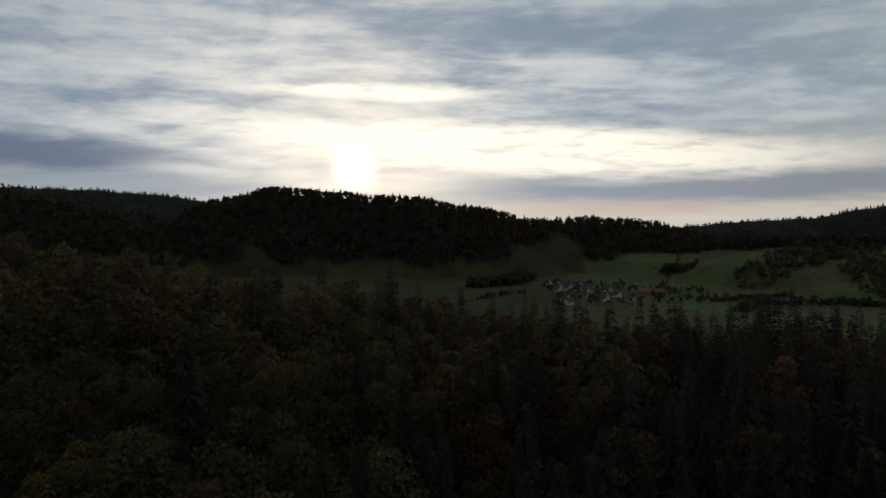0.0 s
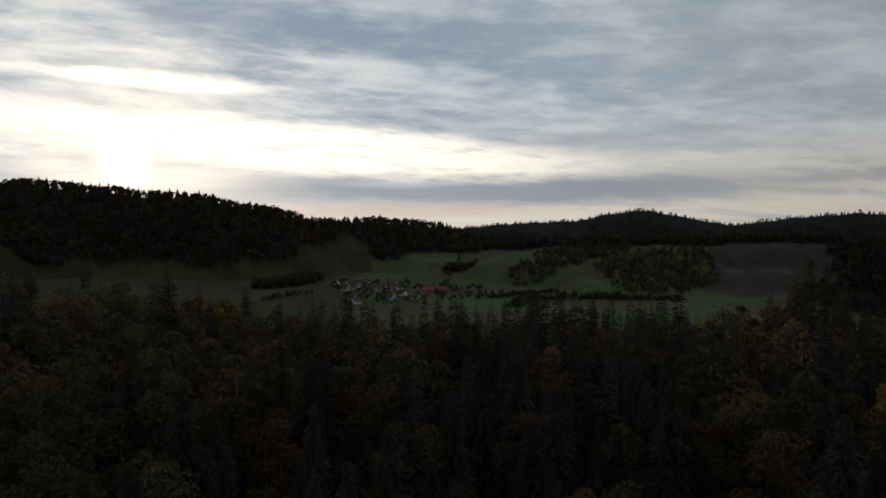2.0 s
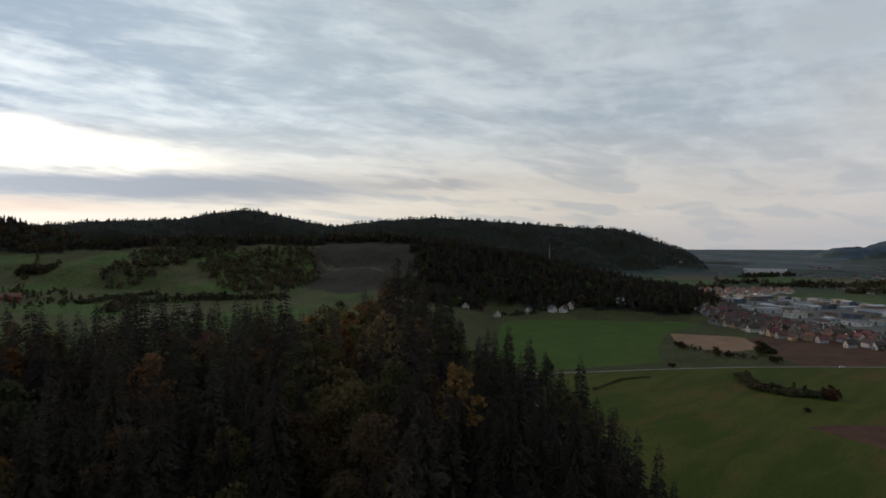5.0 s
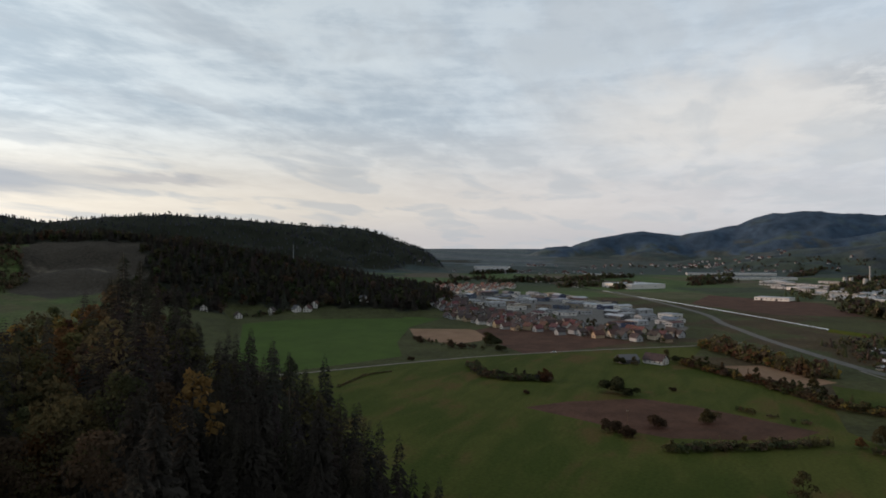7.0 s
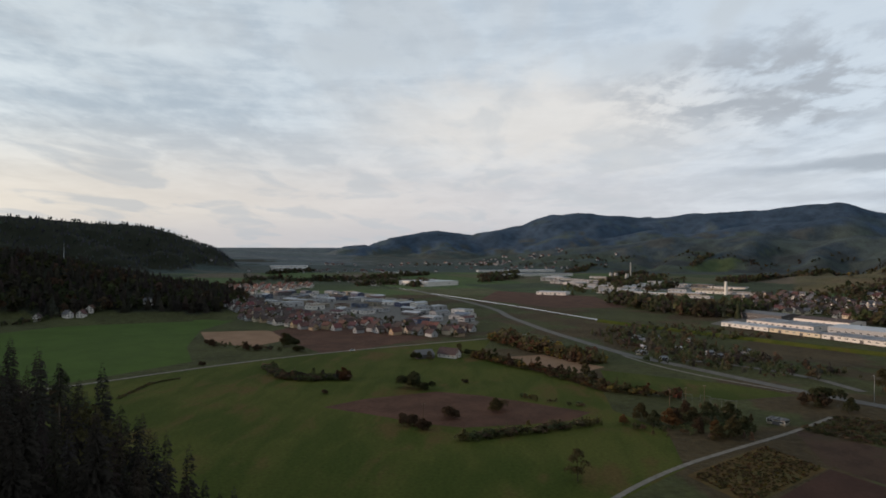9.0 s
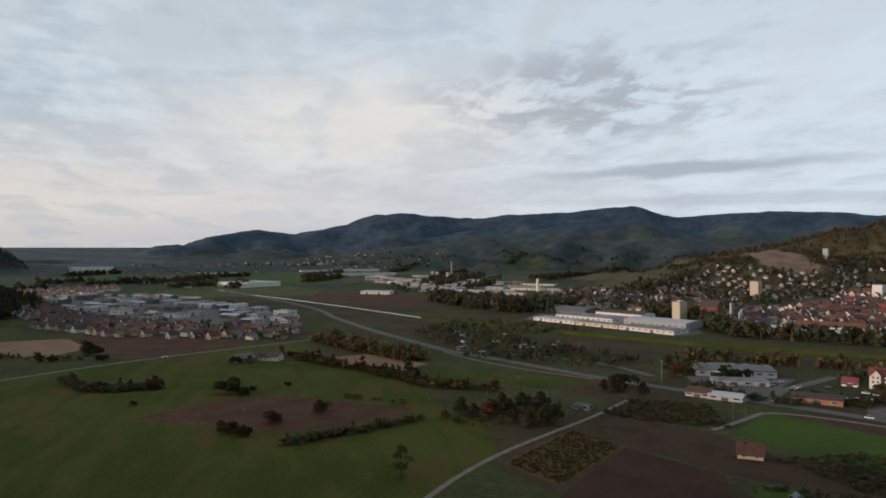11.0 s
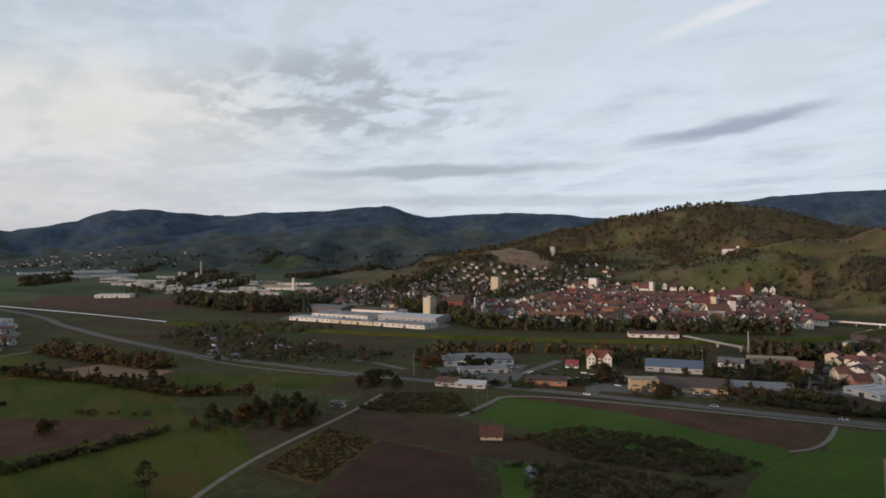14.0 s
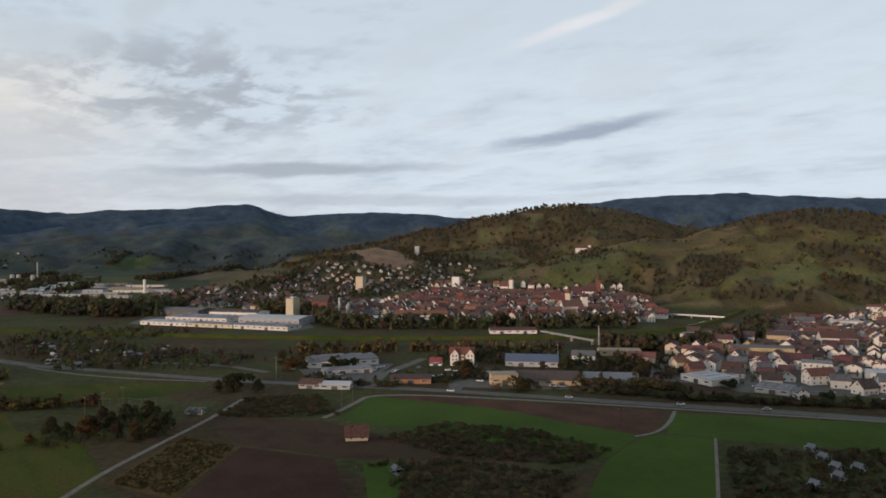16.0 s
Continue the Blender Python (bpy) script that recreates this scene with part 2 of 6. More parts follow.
LAND = land_material()
def meadow_material(name, cold, warm, dry):
    """Grass in broad drifts, with mowing swathes and fine tufts."""
    m = bpy.data.materials.new(name)
    m.use_nodes = True
    g = Graph(m.node_tree)
    out = g.n.new("ShaderNodeOutputMaterial")
    b = g.n.new("ShaderNodeBsdfPrincipled")
    pos = g.n.new("ShaderNodeNewGeometry").outputs["Position"]
    mp = g.n.new("ShaderNodeMapping")
    g.put(mp.inputs[0], pos)
    mp.inputs["Rotation"].default_value = (0, 0, radians(35))
    mp.inputs["Scale"].default_value = (0.25, 1.0, 1.0)
    broad = g.noise(pos, 0.009, 5, 0.6, 0.5)
    swathe = g.noise(mp.outputs[0], 0.07, 4, 0.55, 0.6)
    tuft = g.noise(pos, 0.6, 4, 0.65)
    col = g.mix(g.rng(g.math("ADD", g.math("MULTIPLY", broad, 0.5), g.math("MULTIPLY", swathe, 0.5)), 0.40, 0.60), cold, warm)
    col = g.mix(g.math("MULTIPLY", g.rng(g.math("ADD", g.math("MULTIPLY", g.noise(pos, 0.016, 5, 0.6), 0.6), g.math("MULTIPLY", swathe, 0.4)), 0.52, 0.62), 0.8), col, dry)
    col = g.vec("SCALE", col, scale=g.rng(tuft, 0.3, 0.7, 0.78, 1.22, False))
    g.put(b.inputs["Base Color"], col)
    b.inputs["Roughness"].default_value = 1.0
    b.inputs["Specular IOR Level"].default_value = 0.05
    bp = g.node("ShaderNodeBump", Strength=0.5, Height=tuft)
    bp.inputs["Distance"].default_value = 0.3
    g.put(b.inputs["Normal"], bp.outputs[0])
    g.put(out.inputs[0], b.outputs[0])
    return m


GRASS = meadow_material("meadow_grass", (0.034, 0.046, 0.008), (0.055, 0.060, 0.013), (0.072, 0.048, 0.018))
LUSH = material("young_crop", [(0.031, 0.054, 0.007), (0.043, 0.074, 0.010)], 0.03, 1.0, 0.4, 0.6, "world", spec=0.1)
SOIL = material("ploughed_soil", [(0.046, 0.023, 0.015), (0.078, 0.040, 0.026)], 0.05, 1.0, 0.6, 0.9, "world", spec=0.1)
DARK_SOIL = material("dark_ploughed_soil", [(0.034, 0.017, 0.012), (0.052, 0.026, 0.018)], 0.05, 1.0, 0.6, 0.9, "world", spec=0.1)
FALLOW = material("dark_fallow", [(0.030, 0.018, 0.012), (0.050, 0.029, 0.019), (0.038, 0.028, 0.015)], 0.06, 1.0, 0.8, 0.9, "world", spec=0.1)
STUBBLE = material("stubble", [(0.155, 0.095, 0.058), (0.21, 0.13, 0.082)], 0.05, 1.0, 0.5, 0.9, "world", spec=0.1)
VINES = material("autumn_vines", [(0.056, 0.034, 0.012), (0.084, 0.054, 0.018), (0.056, 0.048, 0.016)], 0.08, 1.0, 0.8, 0.8, "world", spec=0.1)
DIRT = material("gravel_lane", [(0.105, 0.093, 0.078), (0.165, 0.148, 0.125)], 0.3, 0.95, 0.3, 3, "world")
ASPHALT = material("asphalt", [(0.066, 0.061, 0.055), (0.100, 0.093, 0.085)], 0.2, 0.9, 0.2, 4, "world")
WATER = material("river_water", [(0.03, 0.035, 0.035), (0.04, 0.045, 0.045)], 0.05, 0.12, 0.05, 0.8, "world", spec=0.5)

# ---- the lie of the land ----
def polar(az, r, z=0.0):
    return (r * math.sin(radians(az)), r * math.cos(radians(az)), z)


# ridges as spines of (bearing, distance, height) and the reach of their flanks
RIDGES = {
    "left_far": (700, [(-50, 2300, 250), (-32, 2300, 250), (-26, 2300, 249), (-22, 2250, 238), (-17, 2200, 208), (-12, 2150, 175)]),
    "left_near": (380, [(-50, 1600, 205), (-32, 1600, 185), (-27, 1500, 150), (-24, 1450, 112), (-21.5, 1400, 70)]),
    "sunset_hill": (400, [(-18.9, 1480, 84), (-17.6, 1470, 140), (-16.4, 1450, 172), (-12.9, 1400, 190), (-10, 1400, 184), (-2, 1350, 168), (2, 1350, 152),
                          (5.3, 1400, 129), (8.5, 1450, 131), (12, 1500, 138), (15, 1550, 133), (18, 1600, 118), (21, 1650, 95)]),
    "pasture_hill": (430, [(16, 1350, 70), (22, 1300, 84), (27, 1250, 92), (33, 1250, 93), (38, 1250, 93), (43, 1250, 99), (47, 1250, 92)]),
    "wooded_nose": (250, [(43, 1200, 85), (48, 1150, 82), (54, 1120, 68), (59, 1080, 44), (63, 1020, 20), (65.5, 980, 0)]),
    "peaked_ridge": (560, [(14, 2500, 150), (18, 2500, 150), (22.6, 2600, 172), (28, 2700, 186), (31, 2750, 215), (32.9, 2750, 228),
                           (35, 2750, 208), (39.5, 2800, 168), (44, 2900, 198), (47.8, 2950, 213), (53.4, 2950, 194), (59, 2950, 172),
                           (62, 2950, 166), (66.3, 2950, 104), (68.5, 2900, 45), (70, 2850, 8)]),
    "far_range": (800, [(79.6, 4250, 76), (82, 4200, 106), (83.5, 4200, 150), (85, 4200, 180), (88.2, 4200, 156), (92.3, 4200, 214), (95, 4200, 276),
                         (97.2, 4200, 284), (101.2, 4250, 252), (105, 4250, 276), (108, 4200, 283), (111.5, 4200, 300), (113.2, 4200, 313), (114.9, 4200, 311), (116.4, 4220, 278),
                         (118.2, 4250, 248), (121, 4300, 272), (125, 4300, 288), (128, 4300, 272), (131.4, 4350, 255), (135, 4400, 255), (142, 4400, 240)]),
    "foothills": (430, [(91, 3300, 50), (96, 3200, 84), (100, 3050, 96), (103.5, 3000, 128), (107, 3000, 118), (110, 2950, 132), (113.5, 2950, 108), (116.5, 2900, 128), (121, 2850, 104), (127, 2700, 85)]),
    "mid_range": (520, [(93, 3800, 96), (96, 3700, 150), (98.5, 3650, 128), (102, 3700, 172), (105, 3700, 150), (108.5, 3650, 188), (112, 3600, 196), (115, 3600, 222), (117.5, 3600, 170),
                        (120, 3600, 150), (123, 3650, 206), (126, 3600, 170), (130, 3500, 150)]),
    "far_knoll": (150, [(77.6, 4150, 92), (79.2, 4150, 101), (80.4, 4200, 84)]),
    "town_hill": (400, [(116, 1650, 22), (120, 1750, 42), (123.2, 1820, 66), (125.0, 1850, 75), (127.2, 1850, 62), (129.5, 1900, 56), (133, 2000, 70), (137, 2100, 95)]),
    "autumn_hill": (640, [(127, 2550, 90), (131, 2450, 136), (135, 2400, 176), (138.7, 2350, 205), (141, 2350, 212), (143.6, 2350, 200), (147, 2400, 150), (150, 2450, 110)]),
    "castle_spur": (170, [(147, 1950, 85), (144.5, 1800, 74), (141.8, 1650, 60), (139.5, 1500, 22)]),
    "vineyard_hill": (640, [(145, 1850, 60), (150, 1700, 78), (151.6, 1650, 87), (155, 1600, 130), (158.5, 1600, 154), (163, 1600, 136), (172, 1600, 150), (190, 1500, 150)]),
    "blue_range": (1000, [(138, 4400, 290), (145.3, 4200, 352), (149, 4200, 362), (153.2, 4200, 366), (158.5, 4250, 342), (163, 4300, 322), (180, 4300, 330)]),
    "back_ridge": (700, [(190, 1500, 150), (215, 1200, 190), (245, 1000, 210), (275, 1000, 230), (300, 1300, 250), (315, 1800, 250)]),
}


def smooth01(t):
    t = np.clip(t, 0, 1)
    return t * t * (3 - 2 * t)


def fbm(x, y, size, octaves=4, seed=0):
    """Cheap smooth noise in about -1..1 from turned sine waves."""
    rs = np.random.RandomState(seed)
    out, amp = np.zeros_like(x), 1.0
    for _ in range(octaves):
        for _ in range(4):
            a, p = rs.uniform(0, 6.283, 2)
            k = 6.283 / size * rs.uniform(0.7, 1.4)
            out += amp * 0.35 * np.sin((x * np.cos(a) + y * np.sin(a)) * k + p + 1.3 * np.sin((x * np.sin(a) - y * np.cos(a)) * k * 0.7 + p * 2))
        amp *= 0.5
        size *= 0.5
    return out


def ridge_height(x, y, reach, spine, folds):
    best = np.zeros_like(x)
    pts = [polar(*q) for q in spine]
    for (x0, y0, z0), (x1, y1, z1) in zip(pts, pts[1:]):
        dx, dy = x1 - x0, y1 - y0
        t = np.clip(((x - x0) * dx + (y - y0) * dy) / (dx * dx + dy * dy), 0, 1)
        dist = np.hypot(x - x0 - t * dx, y - y0 - t * dy)
        q = np.clip(dist / reach * (1 + 0.30 * folds * smooth01(dist / reach * 2.5)), 0, 1)
        best = np.maximum(best, (z0 + t * (z1 - z0)) * (0.5 + 0.5 * np.cos(np.pi * q ** 0.9)))
    return best


# shoulder of the near wooded hill: bearing, radius of its edge, height of the ground there
SHOULDER = [(-180, 300, 120), (-90, 320, 110), (-60, 300, 82), (-32, 270, 66), (-22, 260, 57), (-13, 255, 51), (-4, 250, 50), (3, 245, 45), (12, 245, 40),
            (24, 245, 44), (31, 245, 43), (39, 245, 45), (43, 240, 50), (45, 238, 53), (50, 222, 44), (57, 195, 39), (63, 165, 30), (67, 142, 24), (80, 110, 18),
            (110, 95, 20), (150, 95, 25), (175, 170, 60), (180, 300, 120)]


def terrain(x, y):
    x, y = np.asarray(x, float), np.asarray(y, float)
    r, az = np.hypot(x, y), np.degrees(np.arctan2(x, y))
    # the plain climbs gently towards the rim of the world
    z = 79 * smooth01((r - 2300) / 2700) ** 1.3
    # side valley towards the sunset
    side = smooth01((52 - np.abs(az - 5)) / 14) * smooth01((r - 300) / 500)
    z = np.maximum(z, side * (14 + 26 * smooth01((r - 500) / 800)))
    hills = np.zeros_like(x)
    folds = np.clip(fbm(x, y, 520, 3, 3), -0.9, 1.2) * np.where((az > 74) & (r > 2300), 0.9, 1.0)
    for reach, spine in RIDGES.values():
        hills = np.maximum(hills, ridge_height(x, y, reach, spine, folds))
    # the peaked ridge breaks off steeply towards the plain
    brow = np.interp(az, [60, 62.3, 64.3, 66.3, 68, 68.8, 69.5], [400, 165, 140, 97, 62, 28, 0])
    hills = np.where((r > 1900) & (az > 60) & (az < 76), np.minimum(hills, brow), hills)
    hills = hills + 6 * fbm(x, y, 360, 3, 17) * smooth01((hills - 110) / 120) * ((az > 74) & (r > 2900))
    hills = hills + 2.2 * fbm(x, y, 90, 3, 9) * smooth01((hills - 12) / 60)
    z = np.maximum(z, hills)
    b = np.array(SHOULDER)
    edge, top = np.interp(az, b[:, 0], b[:, 1]), np.interp(az, b[:, 0], b[:, 2])
    q = r / edge
    knoll = (34 + (top - 34) * smooth01(q / 0.9)) * (1 - smooth01((q - 0.92) / 0.62))
    knoll += 2.5 * fbm(x, y, 70, 2, 8) * (1 - smooth01((q - 0.9) / 0.4))
    z = np.where((np.abs(hills) < 1.0) & (r < 2300) & (az > 52) & (az < 170), np.minimum(z, 0.0), z)
    return np.maximum(z, knoll)


def inside(x, y, poly):
    c = np.zeros(np.shape(x), bool)
    for (x0, y0), (x1, y1) in zip(poly, poly[1:] + poly[:1]):
        c ^= ((y0 > y) != (y1 > y)) & (x < (x1 - x0) * (y - y0) / (y1 - y0 + 1e-9) + x0)
    return c


# open slopes among the woods
CLEARINGS = [[(-430, 960), (-390, 1080), (-330, 1150), (-230, 1210), (-190, 1180), (-300, 1060), (-350, 960)],
             [(95, 1130), (125, 1175), (215, 1345), (262, 1330), (250, 1230), (150, 1110)],
             [(1325, -915), (1545, -1005), (1790, -1240), (1700, -1250), (1420, -1075), (1300, -1030), (1290, -985)],
             [(962, -1126), (868, -1200), (1010, -1356), (1080, -1300)]]


def wooded(x, y):
    """How far a place is under trees, 0..1."""
    r, az = np.hypot(x, y), np.degrees(np.arctan2(x, y))
    z = terrain(x, y)
    n = fbm(x, y, 260, 3, 21)
    az = az + 1.2 * fbm(x, y, 120, 3, 31)
    w = np.zeros_like(r)
    w = np.maximum(w, (az < 14) & (r > 900) & (z > 62 + 14 * n))                           # sunset hill and the left ridges
    w = np.maximum(w, (az > 8) & (az < 21) & (r > 1150) & (z > 75))
    w = np.maximum(w, (az > 46.5) & (az < 70) & (r > 850) & (r < 1800) & (z > 7 + 3 * n))     # the nose
    w = np.maximum(w, (az > 10) & (az < 72) & (r > 1700) & (r < 3500) & (z > np.where(az > 48, 14 + 6 * n, 60 + 14 * n)))              # the peaked ridge
    w = np.maximum(w, (az > 14) & (az < 47) & (r > 1200) & (r < 1500) & (z > 80))
    w = np.maximum(w, (az > 76) & (az < 145) & (r > 2450) & (z > 58 + 26 * n))
    w = np.maximum(w, (az > 113) & (az < 130) & (r > 1300) & (r < 2500) & (z > 34 + 16 * n) & (n > -0.55))
    w = np.maximum(w, (az > 126) & (az < 150) & (r > 1500) & (((z > 92 + 40 * n) & (r > 1950) & (n > -0.7)) | ((n > 0.0) & (z > 38))))
    w = np.maximum(w, (az > 136) & (az < 182) & (r > 2600))
    w = np.maximum(w, (az > 144) & (az < 182) & (r < 2400) & (r > 900) & ((z > 118 + 22 * n) | ((n > 0.28) & (z > 12))))
    w = np.maximum(w, ((az < -33) | (az > 180)) & (z > 40))
    w = w.astype(float)
    for poly in CLEARINGS:
        w = np.where(inside(x, y, poly), 0.0, w)
    return w


AZ = np.concatenate([np.arange(-36, 166, 0.4), np.arange(166, 324, 1.5)])
RAD = np.concatenate([np.linspace(0.01, 200, 40), np.linspace(206, 700, 70), np.linspace(712, 3200, 170), np.linspace(3230, 4960, 45)])
_a, _r = np.meshgrid(np.radians(AZ), RAD)
LIE = terrain(_r * np.sin(_a), _r * np.cos(_a))
AZ_LIST, RAD_LIST, LIE_LIST = list(AZ), list(RAD), LIE.tolist()


def height(x, y):
    """Height of the ground sheet at one place."""
    r, az = math.hypot(x, y), math.degrees(math.atan2(x, y))
    az += 360 if az < -36 else 0
    i = min(max(bisect_left(RAD_LIST, r) - 1, 0), len(RAD_LIST) - 2)
    j = min(max(bisect_left(AZ_LIST, az) - 1, 0), len(AZ_LIST) - 2)
    u = min(max((r - RAD_LIST[i]) / (RAD_LIST[i + 1] - RAD_LIST[i]), 0), 1)
    v = min(max((az - AZ_LIST[j]) / (AZ_LIST[j + 1] - AZ_LIST[j]), 0), 1)
    a, b = LIE_LIST[i], LIE_LIST[i + 1]
    return (a[j] * (1 - v) + a[j + 1] * v) * (1 - u) + (b[j] * (1 - v) + b[j + 1] * v) * u


def bisect_left(a, x):
    lo, hi = 0, len(a)
    while lo < hi:
        mid = (lo + hi) // 2
        if a[mid] < x:
            lo = mid + 1
        else:
            hi = mid
    return lo


def make_ground():
    az, rad = np.radians(AZ), RAD
    x, y, z = _r * np.sin(_a), _r * np.cos(_a), LIE
    na, nr = len(az), len(rad)
    vid = np.arange(na * nr).reshape(nr, na)
    q = np.stack([vid[:-1, :], np.roll(vid[:-1, :], -1, 1), np.roll(vid[1:, :], -1, 1), vid[1:, :]], -1).reshape(-1, 4)[:, ::-1]
    me = bpy.data.meshes.new("ground")
    co = np.stack([x, y, z], -1).reshape(-1, 3)
    me.vertices.add(len(co))
    me.vertices.foreach_set("co", co.ravel())
    me.loops.add(q.size)
    me.loops.foreach_set("vertex_index", q.ravel().astype(np.int32))
    me.polygons.add(len(q))
    me.polygons.foreach_set("loop_start", np.arange(0, q.size, 4, dtype=np.int32))
    me.update(calc_edges=True)
    me.polygons.foreach_set("use_smooth", np.ones(len(q), bool))
    xf, yf, zf = co.T
    rf, af = np.hypot(xf, yf), np.degrees(np.arctan2(xf, yf))
    n, n2 = fbm(xf, yf, 180, 4, 5), fbm(xf, yf, 700, 3, 11)
    col = np.tile((0.040, 0.043, 0.016), (len(xf), 1))

    def lay(mask, c):
        col[mask] = c

    def strips(mask, angle, long, wide, palette, seed):
        """Narrow plots side by side, each with its own crop; far palettes include painted haze."""
        c, q = math.cos(radians(angle)), math.sin(radians(angle))
        u = np.floor((xf * c + yf * q) / long + 0.4 * fbm(xf, yf, 900, 1, seed)).astype(int)
        v = np.floor((-xf * q + yf * c) / wide + 0.25 * fbm(xf, yf, 500, 1, seed + 1) + 0.37 * (u % 5)).astype(int)
        pick = ((u * 7919 + v * 104729 + seed * 31) % 9973) % len(palette)
        for i, k in enumerate(palette):
            col[mask & (pick == i)] = k

    lay((n > 0.1) & ((af > 78) | (af < 0)), (0.046, 0.034, 0.017))
    plain = (rf > 1250) & (zf < 90) & (af > 58) & (af < 132)
    strips(plain, 25, 330, 95, [(0.05, 0.075, 0.026), (0.036, 0.05, 0.022), (0.06, 0.062, 0.03), (0.045, 0.07, 0.022), (0.075, 0.06, 0.042), (0.032, 0.042, 0.024)], 3)
    # from here out the plot colours are greyed to paint distance haze
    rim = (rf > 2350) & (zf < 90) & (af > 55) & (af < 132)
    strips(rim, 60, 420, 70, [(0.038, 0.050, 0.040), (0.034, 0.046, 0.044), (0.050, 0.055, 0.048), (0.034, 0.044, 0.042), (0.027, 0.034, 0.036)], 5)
    # paler blue-grey beyond 3000 m: more of the haze put into the colour
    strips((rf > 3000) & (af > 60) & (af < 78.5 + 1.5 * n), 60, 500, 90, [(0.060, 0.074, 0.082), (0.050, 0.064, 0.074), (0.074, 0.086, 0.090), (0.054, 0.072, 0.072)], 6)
    drift = af + 2.5 * n2 + 1.2 * n
    hill = (drift > 143) & (rf > 960) & (rf < 2400) & (zf > 4)
    strips(hill, 70, 95, 30, [(0.082, 0.070, 0.028), (0.096, 0.072, 0.034), (0.066, 0.062, 0.024), (0.104, 0.078, 0.042), (0.070, 0.052, 0.028), (0.080, 0.076, 0.027), (0.056, 0.046, 0.025)], 7)
    back = (af > 112) & (drift <= 143) & (rf > 1150) & (rf < 2500) & (zf > 6)
    strips(back, 40, 160, 60, [(0.076, 0.066, 0.032), (0.062, 0.055, 0.030), (0.086, 0.068, 0.036), (0.068, 0.068, 0.031), (0.080, 0.062, 0.034)], 9)
    past = (af > 10) & (af < 47) & (rf > 560) & (rf < 1700)
    lay(past, (0.056, 0.068, 0.025))
    lay(past & (n > 0.15), (0.066, 0.064, 0.030))
    lay(past & (n < -0.5), (0.056, 0.082, 0.024))
    for poly, k in (([(733, 927), (860, 985), (905, 850), (712, 674), (580, 687), (591, 771)], (0.040, 0.034, 0.026)),
                    ([(699, 879), (705, 885), (728, 694), (720, 688)], (0.085, 0.072, 0.055)),
                    ([(1325, -915), (1545, -1005), (1790, -1240), (1700, -1250), (1420, -1075), (1300, -1030), (1290, -985)], (0.170, 0.115, 0.078)),
                    ([(2490, -640), (2560, -760), (2545, -850), (2470, -810), (2470, -660)], (0.048, 0.064, 0.030)),
                    ([(458, -1020), (500, -1226), (363, -1190), (310, -1038), (414, -930)], (0.084, 0.084, 0.032)),
                    ([(640, -1240), (600, -1300), (520, -1320), (500, -1240), (560, -1180)], (0.070, 0.062, 0.026)),
                    ([(842, -956), (815, -1060), (730, -1040), (700, -960), (780, -900)], (0.064, 0.068, 0.028)),
                    ([(-430, 960), (-390, 1080), (-330, 1150), (-230, 1210), (-190, 1180), (-300, 1060), (-350, 960)], (0.030, 0.029, 0.015)),
                    ([(95, 1130), (125, 1175), (215, 1345), (262, 1330), (250, 1230), (150, 1110)], (0.032, 0.031, 0.017))):
        lay(inside(xf, yf, poly), k)
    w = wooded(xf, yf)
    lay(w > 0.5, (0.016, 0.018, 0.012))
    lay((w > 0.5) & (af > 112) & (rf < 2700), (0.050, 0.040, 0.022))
    # woods past 2500 m: aerial haze painted as blue into the forest colour
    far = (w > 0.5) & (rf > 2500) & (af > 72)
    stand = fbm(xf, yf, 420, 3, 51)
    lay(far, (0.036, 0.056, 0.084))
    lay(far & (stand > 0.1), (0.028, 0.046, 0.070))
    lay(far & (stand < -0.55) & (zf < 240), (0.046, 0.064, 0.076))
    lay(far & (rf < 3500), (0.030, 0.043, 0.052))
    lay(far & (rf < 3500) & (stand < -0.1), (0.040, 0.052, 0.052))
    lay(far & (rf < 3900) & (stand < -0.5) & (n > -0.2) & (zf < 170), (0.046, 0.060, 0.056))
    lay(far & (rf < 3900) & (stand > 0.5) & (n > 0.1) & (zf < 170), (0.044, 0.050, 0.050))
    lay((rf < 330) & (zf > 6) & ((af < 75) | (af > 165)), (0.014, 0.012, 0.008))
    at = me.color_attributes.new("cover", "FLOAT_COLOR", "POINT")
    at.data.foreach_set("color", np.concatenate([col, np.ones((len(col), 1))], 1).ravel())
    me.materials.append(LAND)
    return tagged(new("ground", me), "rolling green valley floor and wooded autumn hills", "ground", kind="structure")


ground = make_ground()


def sheet(name, pts, mat, z=0.06, label="", category="field"):
    """A flat piece of land laid just over the ground."""
    bm = bmesh.new()
    bm.faces.new([bm.verts.new((x, y, z)) for x, y in pts])
    bmesh.ops.recalc_face_normals(bm, faces=bm.faces)
    if bm.faces[:][0].normal.z < 0:
        bmesh.ops.reverse_faces(bm, faces=bm.faces)
    me = bpy.data.meshes.new(name)
    bm.to_mesh(me)
    bm.free()
    me.materials.append(mat)
    return tagged(new(name, me), label, category, kind="structure")


